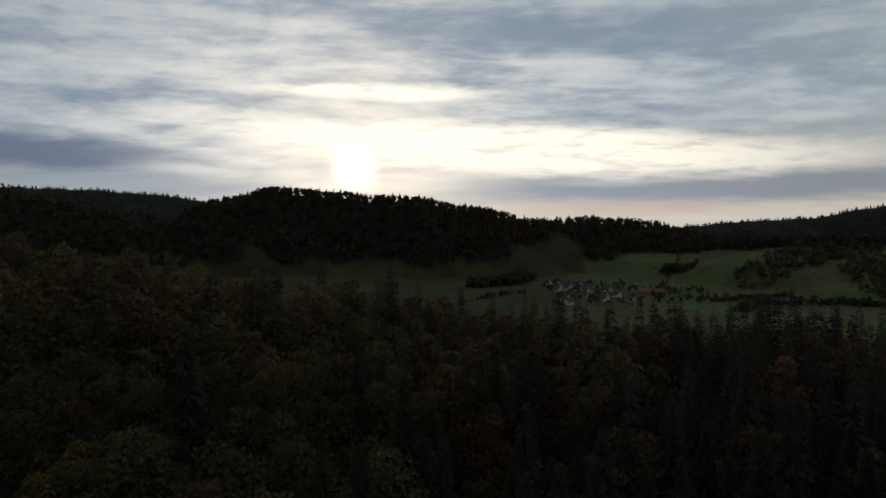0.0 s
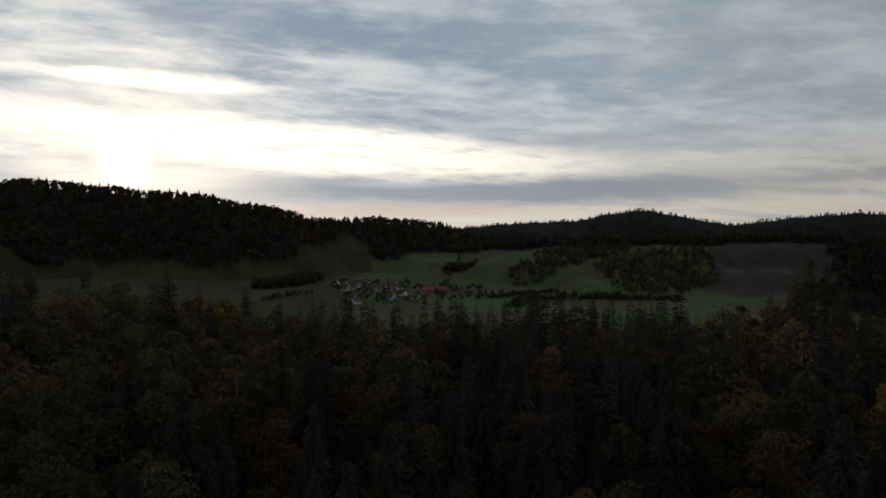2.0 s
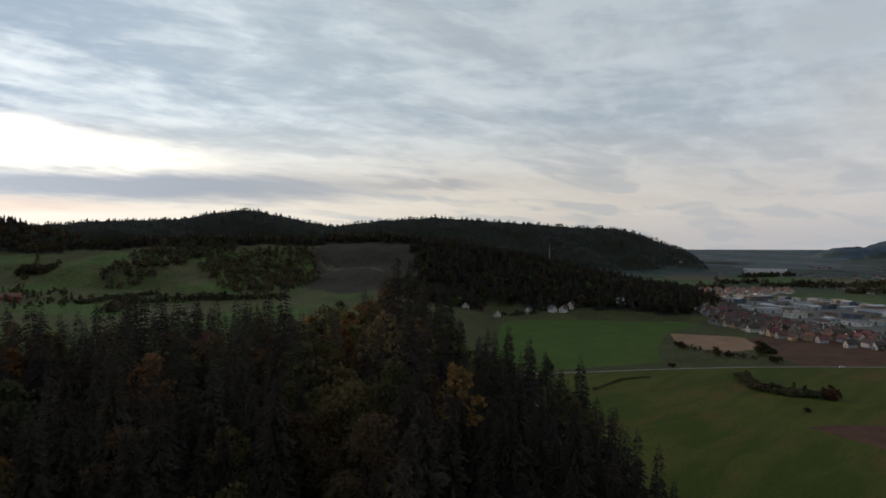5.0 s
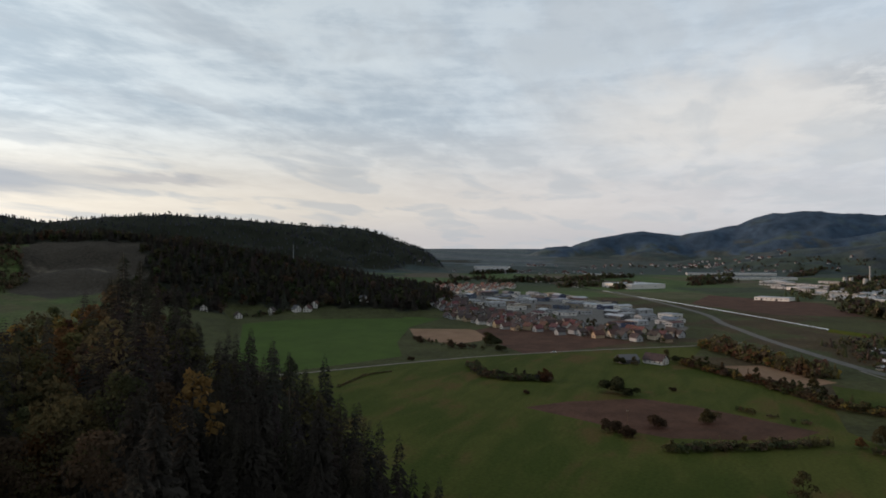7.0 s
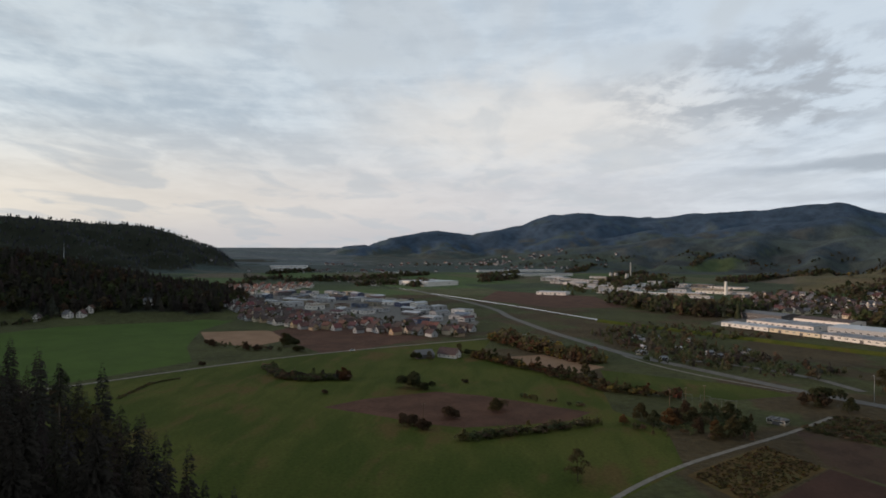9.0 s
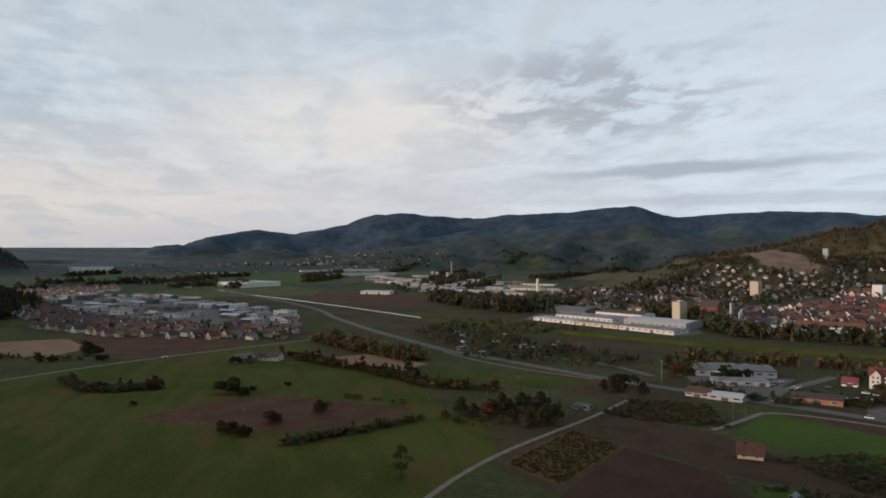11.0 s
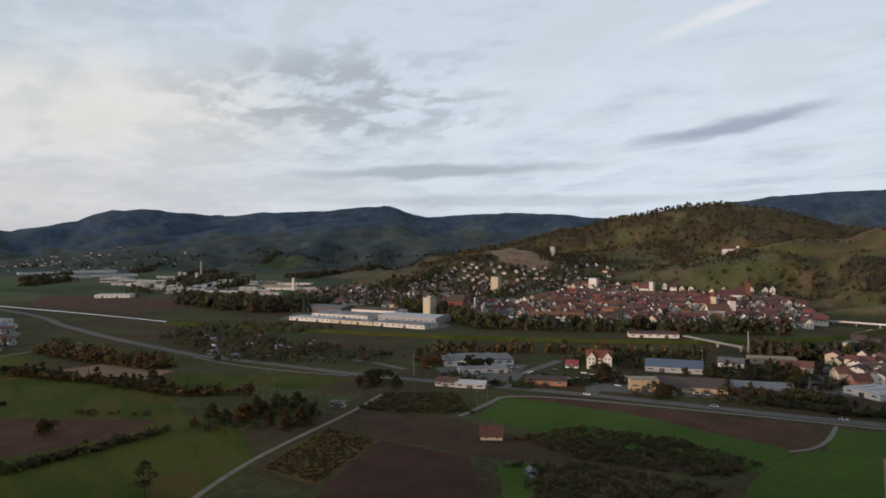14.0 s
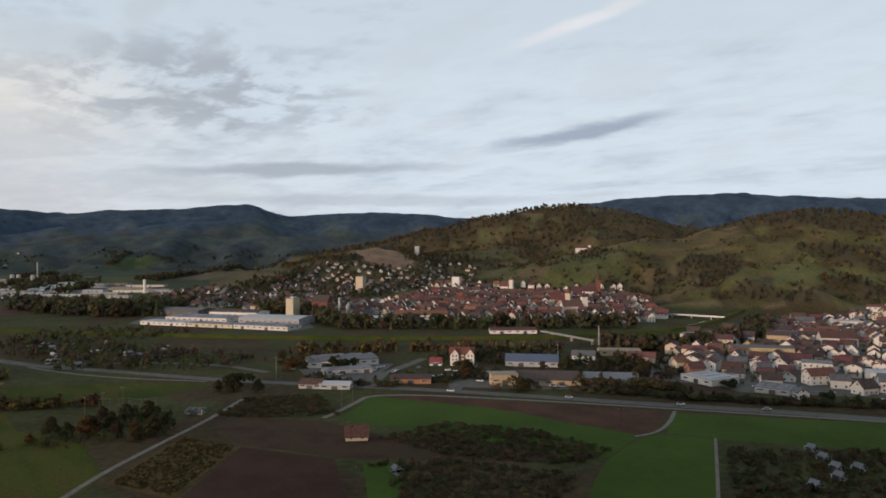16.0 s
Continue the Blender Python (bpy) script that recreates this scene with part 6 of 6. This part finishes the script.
# bridges over the river
def bridge(pts, width, z, label):
    ob = new("bridge")
    bm = bmesh.new()
    (x0, y0), (x1, y1) = pts
    L = math.hypot(x1 - x0, y1 - y0)
    ob.matrix_world = pose((x0 + x1) / 2, (y0 + y1) / 2, 0, 0, 0, math.degrees(math.atan2(y1 - y0, x1 - x0)))
    part("deck", box(-L / 2, L / 2, -width / 2, width / 2, z - 0.5, z), CONCRETE, ob)
    for s in (-1, 1):
        part("railing", box(-L / 2, L / 2, s * width / 2 - 0.05, s * width / 2 + 0.05, z, z + 0.7), STEEL, ob)
    for k in range(3):
        x = (k - 1) * L / 3.2
        part("pier", box(x - 0.6, x + 0.6, -width / 2 + 0.5, width / 2 - 0.5, -1, z - 0.5), CONCRETE, ob)
    return tagged(ob, label, "bridge")


bridge([(440, -498), (352, -478)], 3, 4.0, "slender pale footbridge over the river meadows")
bridge([(463, -738), (393, -752)], 7, 3.2, "pale concrete road bridge over the river")
mast = round_stack(352, -468, 0, 19, 0.55, STEEL, "bridge_pylon", "slender steel pylon of the footbridge", "pylon")

# ---- hedges, bushes and small trees of the valley ----
rs_v = np.random.RandomState(3)


def leaf_shade(mix, pts):
    """Lighter leaf tints in the valley than in the closed stands of the hills, scaled by mix."""
    k = 1.15 if pts[0][1] > 600 else {"hedge": 1.7, "dark": 1.45, "autumn": 1.4, "town": 1.5}[mix]
    return tuple(k * c for c in shade_of(rs_v, MIX[mix][rs_v.randint(len(MIX[mix]))]))


CLUMPS = []
for i in range(6):
    v, f = bush(200 + i, 1.0, 1.0, 92, 0.155)
    CLUMPS.append((v, f))
TALL = []
for i in range(5):
    v, f = broadleaf(230 + i, 10, 0.34, 180, 0.12, 0.80)[1]
    TALL.append((v / 10, f))
for i in range(3):
    v, f = conifer(250 + i, 10, 0.05, 0.2, 0.12, 0.09)[1]
    TALL.append((v / 10, f))
SMALL = [leafy_tree(rs_v, 22, 0.2) for _ in range(6)] + [leafy_tree(rs_v, 26, 0.18) for _ in range(5)] + [spire_tree(rs_v, 1.0, 0.5) for _ in range(3)]


def shapes_for(pts):
    """Plainer shrubs where nobody comes near."""
    return SMALL if sum(math.hypot(*q) for q in pts) / len(pts) > 520 else CLUMPS + TALL

MIX = {"hedge": ("brown", "olive", "green", "green", "brown"), "autumn": ("olive", "olive", "brown", "brown", "green", "brown", "rust", "olive", "yellow"), "dark": ("green", "brown", "fir", "green"),
       "town": ("green", "green", "olive", "fir", "brown", "green")}


def hedge(pts, width, h, mix, label, name="hedge", tall=0.2, dense=2.2):
    """Uneven shrubs along a line, one hedge."""
    places = []
    for (x0, y0), (x1, y1) in zip(pts, pts[1:]):
        L = math.hypot(x1 - x0, y1 - y0)
        n = max(2, int(L * dense * max(1.0, width / 5) / (h * 0.5)))
        for _ in range(n):
            t = rs_v.rand()
            a = math.atan2(y1 - y0, x1 - x0)
            off = rs_v.uniform(-0.5, 0.5) * width
            x, y = x0 + (x1 - x0) * t - math.sin(a) * off, y0 + (y1 - y0) * t + math.cos(a) * off
            s = 0.8 * h * rs_v.uniform(0.5, 1.35)
            tint = leaf_shade(mix, pts)
            if rs_v.rand() < tall:
                places.append((6 + rs_v.randint(len(TALL)), x, y, max(0, height(x, y)) - 0.1, rs_v.uniform(0, 6.28), s * 1.5, tint))
            else:
                places.append((rs_v.randint(6), x, y, max(0, height(x, y)) - 0.1, rs_v.uniform(0, 6.28), s, tint))
    v, f, c = planted(shapes_for(pts), places)
    return tagged(new(name, mesh_from(name, v, f, FOLIAGE, c)), label, "hedge", kind="stuff")


def thicket(poly, n, h, mix, label, tall=0.4, clear=0.0):
    """Loose shrubs and trees over a patch of land; nobody could count them."""
    p = np.array(poly, float)
    places = []
    while len(places) < n:
        x, y = rs_v.uniform(p[:, 0].min(), p[:, 0].max()), rs_v.uniform(p[:, 1].min(), p[:, 1].max())
        if not inside(np.array(x), np.array(y), [tuple(q) for q in poly]):
            n -= 0.2
            continue
        if inside(np.array(x), np.array(y), CLEARINGS[2]):
            continue
        if clear and any((x - a) ** 2 + (y - b) ** 2 < (q * 0.8) ** 2 for a, b, q in solid):
            n -= 0.4
            continue
        s = 0.85 * h * rs_v.uniform(0.5, 1.35)
        k = 6 + rs_v.randint(len(TALL)) if rs_v.rand() < tall else rs_v.randint(6)
        places.append((k, x, y, max(0, height(x, y)) - 0.1, rs_v.uniform(0, 6.28), s * (1.3 if k > 5 else 1), leaf_shade(mix, poly)))
    v, f, c = planted(shapes_for(poly), places)
    return tagged(new("shrubbery", mesh_from("shrubbery", v, f, FOLIAGE, c)), label, "shrubbery", kind="stuff")


hedge([(307, 17), (319, -5), (343, -50)], 4, 4.5, "hedge", "brown-green hedgerow between two meadows")
hedge([(543, 17), (478, -31), (422, -67), (404, -102)], 7, 6, "autumn", "autumn hedgerow along the stubble field")
hedge([(652, 0), (577, -37), (517, -74)], 24, 7, "autumn", "broad belt of autumn shrubs beside the main road", tall=0.4)
hedge([(478, 159), (443, 138), (436, 117), (446, 99)], 6, 4.5, "dark", "dark hedge in the meadow")
hedge([(585, 243), (567, 214), (566, 196), (558, 155)], 6, 5, "dark", "dark hedge along the stubble field", dense=0.6)
hedge([(447, 139), (443, 94)], 5, 5, "dark", "low dark hedge in the meadow")
hedge([(397, -13), (379, -48)], 6, 3.5, "hedge", "thin row of brown shrubs", dense=0.5)
hedge([(489, -262), (475, -305), (438, -357), (391, -400), (362, -434)], 7, 7, "autumn", "row of autumn trees along the river meadow", tall=0.5)
hedge([(1102, -188), (963, -225), (879, -268), (942, -330)], 50, 14, "dark", "dark belt of riverside trees", tall=0.7, dense=0.8)
hedge([(255, -332), (210, -349), (163, -382), (127, -410), (40, -460)], 7, 4.5, "dark", "dark hedge between road and houses")
hedge([(352, -470), (300, -520), (296, -620), (345, -740)], 24, 9, "dark", "line of dark trees along the river", tall=0.6)
hedge([(840, -410), (790, -430), (700, -420), (640, -395), (600, -400), (560, -450), (470, -560), (420, -620)], 22, 11, "town", "dark trees along the edge of the town", tall=0.7, dense=1.0)
hedge([(376, 211), (418, 214), (438, 204)], 2, 1.2, "hedge", "thin scrub along a ditch")
hedge([(706, 532), (768, 476), (838, 428), (888, 400)], 10, 5, "dark", "dark garden trees below the wooded nose", tall=0.4, dense=1.2)
hedge([(270, -336), (246, -358), (220, -372)], 8, 6, "autumn", "autumn shrubs before the works")
thicket([(344, -60), (324, -68), (318, -93), (312, -112), (350, -125), (385, -120), (372, -85)], 90, 3.2, "hedge", "autumn trees and shrubs round the substation", 0.5)
thicket([(703, -89), (667, -168), (583, -205), (470, -240), (466, -185), (531, -110)], 420, 6, "dark", "dense dark allotment gardens", 0.35)
thicket([(775, -141), (697, -100), (660, -200), (670, -261), (760, -200)], 160, 6, "dark", "dark gardens beside the river", 0.4)
thicket([(366, -171), (348, -204), (300, -189), (319, -158), (340, -140)], 640, 1.8, "hedge", "dark low shrubs in rows", 0.05)
thicket([(253, -178), (254, -218), (215, -240), (175, -240), (172, -212), (213, -186)], 900, 2.0, "hedge", "dark scrub on fallow land", 0.06)
thicket([(228, -140), (222, -160), (211, -182), (163, -205), (150, -178), (188, -140), (200, -146), (214, -164), (224, -152)], 620, 2.0, "hedge", "dark scrub and garden shrubs", 0.2)
thicket([(146, -280), (125, -293), (100, -322), (70, -300), (70, -240), (112, -222)], 640, 2.4, "hedge", "brown garden shrubs between sheds", 0.25)
thicket([(268, -72), (310, -114), (281, -125), (240, -84)], 1300, 0.9, "autumn", "yellow-brown autumn vines", 0.0)
thicket([(395, -222), (352, -232), (336, -250), (340, -256), (372, -240), (400, -232)], 110, 3.6, "dark", "dark shrubs along the filling station", 0.5, 1.0)
thicket([(432, -232), (470, -250), (455, -300), (420, -300)], 150, 5, "autumn", "autumn trees behind the long hall", 0.6, 1.0)
thicket([(400, -320), (345, -362), (330, -400), (372, -420), (420, -370)], 300, 5, "dark", "dark trees behind the works", 0.6, 1.0)
thicket([(345, -262), (325, -284), (334, -296), (360, -276)], 90, 3.6, "dark", "dark shrubs round the orange shop", 0.4, 1.0)
thicket([(330, -290), (300, -318), (316, -338), (350, -318)], 110, 4, "dark", "dark shrubs between the works", 0.5, 1.0)
thicket([(296, -286), (240, -330), (236, -340), (262, -340), (300, -298)], 90, 2.6, "hedge", "low brown shrubs before the works", 0.15)
thicket([(270, -350), (330, -385), (300, -470), (255, -450), (240, -400)], 220, 5.5, "dark", "dark trees between the houses", 0.6, 1.0)
thicket(NEW_QUARTER, 420, 4.8, "town", "garden trees of the new quarter", 0.6, 1.0)
thicket([(q[0] * 1.0, q[1] * 1.0) for q in OLD_TOWN], 620, 6.5, "town", "trees between the old roofs", 0.7, 1.0)
thicket([(880, -395), (770, -470), (900, -620), (1010, -760), (1110, -960), (1250, -1180), (1420, -1290), (1540, -1150), (1420, -880), (1290, -520), (1180, -380), (1000, -330)], 1700, 9, "town", "trees among the hillside houses", 0.7, 1.0)
thicket([(600, -930), (640, -1080), (1000, -1160), (1180, -1420), (1300, -1380), (1100, -1100), (800, -1080)], 620, 9, "town", "trees behind the old town", 0.7, 1.0)
thicket([(1160, 560), (905, 398), (690, 175), (655, 40), (720, 20), (860, 230), (1060, 410), (1250, 500)], 760, 6, "town", "garden trees of the river town", 0.6, 1.0)
thicket([(130, 770), (140, 1000), (230, 1000), (330, 900), (330, 780), (220, 740)], 200, 7, "dark", "dark trees round the side valley village", 0.6)
thicket([(1140, -180), (1350, -280), (1800, -480), (1950, -420), (1500, -150), (1300, -100)], 160, 11, "dark", "dark trees round the far works", 0.7)

# woods, hedges and rows on the pasture hill
thicket([(398, 955), (463, 996), (562, 1090), (640, 1060), (620, 983), (498, 916), (436, 890), (381, 897)], 620, 9, "dark", "dark copse on the pasture hill", 0.6)
thicket([(499, 888), (595, 975), (734, 940), (640, 800), (513, 738), (470, 775)], 900, 8, "hedge", "brown wood on the pasture hill", 0.6)
hedge([(300, 783), (351, 810), (410, 822)], 10, 5, "dark", "dark hedge across the pasture")
hedge([(331, 1062), (366, 1022)], 22, 8, "dark", "dark shrubs on the pasture", tall=0.4)
hedge([(300, 960), (360, 1100), (455, 1290)], 6, 5, "hedge", "hedge climbing the pasture hill", dense=0.5)
hedge([(400, 1380), (455, 1340), (520, 1290), (640, 1220), (760, 1120), (900, 1010)], 30, 12, "dark", "dark row of trees along the crest", tall=0.6)
hedge([(40, 960), (100, 1010), (130, 1080)], 30, 10, "dark", "dark trees above the village", tall=0.6)
hedge([(20, 780), (60, 850), (110, 900)], 8, 6, "dark", "dark hedge in the side valley", dense=0.6)
hedge([(300, 700), (340, 760), (420, 740), (500, 690)], 10, 7, "dark", "dark hedge below the pasture", tall=0.4)
rs_h = np.random.RandomState(61)
for _ in range(26):
    az, r, a, L = rs_h.uniform(62, 118), rs_h.uniform(1350, 2700), rs_h.uniform(0.3, 0.9), rs_h.uniform(80, 300)
    x, y, _z = polar(az, r)
    hedge([(x, y), (x + math.cos(a) * L, y - math.sin(a) * L)], 25, 11, "dark", "dark hedge line far out on the plain", tall=0.6, dense=0.6)

def slope_shrubs(az0, az1, r0, r1, n, h, seed, label, bright=1.45):
    """Orchard trees and field hedges in rows along the open slopes."""
    rs = np.random.RandomState(seed)
    az, r = rs.uniform(az0, az1, n), np.sqrt(rs.uniform(r0 ** 2, r1 ** 2, n))
    x, y = r * np.sin(np.radians(az)), r * np.cos(np.radians(az))
    c, q = math.cos(radians(70)), math.sin(radians(70))
    u, v = x * c + y * q, -x * q + y * c
    v = np.where(rs.rand(n) < 0.55, np.round(v / 46) * 46 + rs.normal(0, 3, n), v)
    x, y = u * c - v * q, u * q + v * c
    keep = (terrain(x, y) > 5) & (wooded(x, y) < 0.5) & (fbm(x, y, 210, 3, seed) > 0.08)
    places = []
    for xi, yi in zip(x[keep], y[keep]):
        tint = shade_of(rs, ("olive", "green", "brown", "olive", "rust", "yellow", "green")[rs.randint(7)], 0.3)
        places.append((rs.randint(len(SMALL)), xi, yi, height(xi, yi) - 0.2, rs.uniform(0, 6.28), h * rs.uniform(0.45, 1.4), tuple(bright * k for k in tint)))
    v3, f3, c3 = planted(SMALL, places)
    tagged(new("shrubbery", mesh_from("shrubbery", v3, f3, FOLIAGE, c3)), label, "shrubbery", kind="stuff")


slope_shrubs(127, 147, 1300, 2350, 1900, 7, 91, "orchard trees and shrubs on the slopes behind the town")
slope_shrubs(143, 166, 980, 2000, 3200, 5.5, 92, "rows of autumn shrubs among the vineyards")
slope_shrubs(82, 126, 2250, 3000, 2800, 10, 93, "scattered dark trees on the far slopes", 0.8)

# single bushes and trees of the meadows
bush_kinds = []
for i, (w, h, tint, word) in enumerate([(9, 6, "green", "dark green"), (7, 5, "brown", "brown"), (8, 7, "olive", "olive-brown"), (6, 5, "rust", "rust-brown")]):
    v, f = bush(300 + i, w, h, 1300, 0.48)
    bush_kinds.append((mesh_from("bush", v, f, FOLIAGE, tuple(0.9 * c for c in TINTS[tint])), word))
for x, y, k, s in [(423, 53, 0, 1.7), (416, 43, 0, 1.0), (333, 42, 1, 1.1), (326, 34, 1, 0.9), (348, 24, 1, 1.15), (368, 0, 2, 0.8), (443, 97, 3, 1.2), (587, 176, 0, 1.4), (558, 160, 0, 1.0),
                   (594, 250, 1, 0.9), (560, 196, 1, 0.9), (487, 210, 1, 0.6), (300, 160, 1, 0.4), (440, 20, 1, 0.5), (400, 100, 1, 0.5), (404, -182, 0, 1.6), (392, -172, 1, 1.4),
                   (530, 62, 0, 1.0), (552, 22, 0, 1.0), (410, -262, 0, 1.5), (282, -303, 2, 1.3), (352, -318, 2, 1.3), (206, -400, 0, 1.0), (155, -410, 0, 0.9)]:
    me, word = bush_kinds[k]
    ob = new("bush", me)
    ob.matrix_world = pose(x, y, -0.1, 0, 0, x * 7) @ Matrix.Scale(s, 4)
    tagged(ob, word + " leafy bush standing in the meadow", "bush", "bushes of the meadows")
bare = tree_thing("broadleaf_tree", *broadleaf(333, 12, 0.42, 1100, 0.14, 0.36), TINTS["olive"], pose(258, -29, -0.1), "thin olive-brown tree standing in the meadow", group="trees of the meadows")
for x, y, s in ((587, 182, 1.0), (552, 30, 0.8), (515, 50, 0.7), (300, -340, 0.9), (262, -392, 1.0), (430, -225, 1.2)):
    copy_thing(bare, Matrix()).matrix_world = pose(x, y, -0.1, 0, 0, x * 9) @ Matrix.Scale(s, 4)


def round_trees(seed, h, wide, tint, label, spots):
    """Full-crowned trees of one kind and colour."""
    x, y, s = spots[0]
    first = tree_thing("broadleaf_tree", *broadleaf(seed, h, wide, 1400, 0.08, 0.42), tint, pose(x, y, -0.1, 0, 0, x * 5) @ Matrix.Scale(s, 4), label, group="trees of the meadows")
    for x, y, s in spots[1:]:
        copy_thing(first, Matrix()).matrix_world = pose(x, y, -0.1, 0, 0, x * 5) @ Matrix.Scale(s, 4)


round_trees(341, 8, 0.58, TINTS["orange"], "round orange autumn tree beside the substation", [(340, -81, 1.05), (326, -98, 0.85), (342, -60, 0.6), (447, 99, 0.9), (424, -228, 1.15), (330, -302, 0.8)])
round_trees(342, 8, 0.60, TINTS["olive"], "round olive-brown tree beside the substation", [(350, -70, 1.0), (343, -93, 1.0), (324, -105, 1.0), (319, -97, 0.8), (471, -58, 0.9), (363, 1, 0.85), (341, -310, 0.95), (279, -302, 0.8)])
round_trees(343, 8, 0.64, TINTS["green"], "dense dark green tree in the meadows", [(353, -113, 1.1), (358, -104, 1.0), (344, -75, 0.8), (410, -252, 1.15), (389, -170, 0.9), (378, -182, 0.9), (586, 178, 1.3), (332, -113, 0.9)])
round_trees(344, 8, 0.60, TINTS["brown"], "round brown autumn tree in the hedgerow", [(347, -86, 0.85), (331, -92, 0.8), (368, -96, 0.8), (395, -165, 0.8), (577, 240, 0.8), (560, 205, 0.8)])

# ---- poles, cars ----
def build_pole(m, h, arm, label):
    ob = new("street_lamp" if arm else "utility_pole")
    ob.matrix_world = m
    v, f = tube([(0, 0, -0.5), (0, 0, h)], [0.16, 0.10], 8)
    t = new("post", mesh_from("post", v, f, STEEL if arm else WOOD))
    t.parent = ob
    if arm:
        part("lamp_head", box(-0.1, 1.5, -0.18, 0.18, h - 0.1, h + 0.12), STEEL, ob)
    else:
        part("cross_arm", box(-1.1, 1.1, -0.08, 0.08, h - 0.6, h - 0.4), WOOD, ob)
        for k in (-0.9, 0, 0.9):
            part("insulator", box(k - 0.06, k + 0.06, -0.06, 0.06, h - 0.4, h - 0.15), CONCRETE, ob)
    return tagged(ob, label, "lamp" if arm else "pole", "poles along the fields")


pole_a = build_pole(pose(406, -208, 0), 14, True, "tall pale steel lighting mast beside the road")
pole_b = build_pole(pose(312, -197, 0), 9, False, "weathered wooden utility pole beside the field track")
copy_thing(pole_a, pose(326, -386, 0))
copy_thing(pole_a, pose(345, -460, 0))
for x, y in ((317, -207), (220, -272), (194, -274), (130, -332), (391, -102), (398, -114), (385, -92), (340, 36), (530, 30), (165, -350)):
    copy_thing(pole_b, pose(x, y, 0, 0, 0, x))
# lattice gantries of the substation
for x, y in ((376, -108), (370, -112), (380, -100), (366, -118)):
    v, f = join([tube([(s, 0, -0.5), (s * 0.9, 0, 8)], [0.10, 0.06], 6) for s in (-2.6, 2.6)] + [tube([(-3, 0, 7.5), (3, 0, 7.5)], [0.07, 0.07], 6)])
    ob = new("substation_gantry", mesh_from("substation_gantry", v, f, DULL_STEEL))
    ob.matrix_world = pose(x, y, 0, 0, 0, 60)
    tagged(ob, "grey steel portal gantry of the substation", "gantry", "gantries of the substation")
hall((351, -130), (345, -136), 5, 3.2, "tan", "dark", "small brown flat-roofed substation building", name="substation")
x, y, _ = polar(57.2, 2500)
v, f = tube([(0, 0, -2), (0, 0, 62)], [1.6, 0.5], 6)
ob = new("radio_mast", mesh_from("radio_mast", v, f, STEEL))
ob.matrix_world = pose(x, y, height(x, y))
tagged(ob, "slender pale radio mast on the wooded ridge", "mast")


def build_car(m, paint, label):
    ob = new("car")
    ob.matrix_world = m
    bm = bmesh.new()
    add_box(bm, -2.1, 2.1, -0.88, 0.88, 0.3, 0.85)
    bmesh.ops.bevel(bm, geom=bm.edges[:], offset=0.12, segments=2, affect="EDGES")
    part("body", bm, paint, ob)
    bm = bmesh.new()
    c = add_box(bm, -1.5, 1.0, -0.78, 0.78, 0.85, 1.45)
    for q in c[4:]:
        q.co.x *= 0.72
        q.co.y *= 0.86
    part("cabin", bm, GLASS, ob)
    for sx in (-1.3, 1.3):
        for sy in (-0.82, 0.82):
            bm = bmesh.new()
            bmesh.ops.create_cone(bm, cap_ends=True, segments=12, radius1=0.32, radius2=0.32, depth=0.2)
            bmesh.ops.rotate(bm, verts=bm.verts, matrix=Matrix.Rotation(radians(90), 3, "X"))
            bmesh.ops.translate(bm, verts=bm.verts, vec=(sx, sy, 0.32))
            part("wheel", bm, RUBBER, ob)
    return tagged(ob, label, "car", "cars on the roads")


cars = [build_car(pose(306, -267, 0.15, 0, 0, -145), CAR_PAINTS[0], "small white car on the main road"), build_car(pose(250, -305, 0.15, 0, 0, -148), CAR_PAINTS[1], "silver car on the main road"),
        build_car(pose(400, -252, 0.1, 0, 0, 60), CAR_PAINTS[2], "dark car parked beside the hall"), build_car(pose(565, 118, 0.15, 0, 0, -50), CAR_PAINTS[0], "white car on the country lane")]
for k, (x, y, t) in enumerate([(200, -336, -146), (165, -359, -146), (346, -243, -145), (395, -256, 60), (392, -246, 60), (399, -260, 60), (404, -268, 60), (376, -300, 45), (358, -310, 45), (352, -312, 45),
                               (340, -300, 30), (305, -310, 40), (288, -318, 40), (316, -300, 40), (196, -412, 30), (160, -428, 30), (134, -432, 60), (372, -240, 20), (366, -236, 20), (430, -232, 60), (398, -284, 60), (396, -280, 60), (393, -276, 60), (390, -272, 60), (388, -268, 60), (380, -282, 60), (377, -278, 60), (374, -274, 60),
                               (338, -322, 30), (334, -326, 30), (330, -330, 30), (326, -334, 30), (310, -336, 30), (306, -340, 30), (300, -304, 120), (276, -322, 40), (272, -325, 40), (344, -292, 30), (349, -288, 30), (354, -284, 30)]):
    copy_thing(cars[(0, 1, 2, 0, 1)[k % 5]], pose(x, y, 0.15, 0, 0, t))
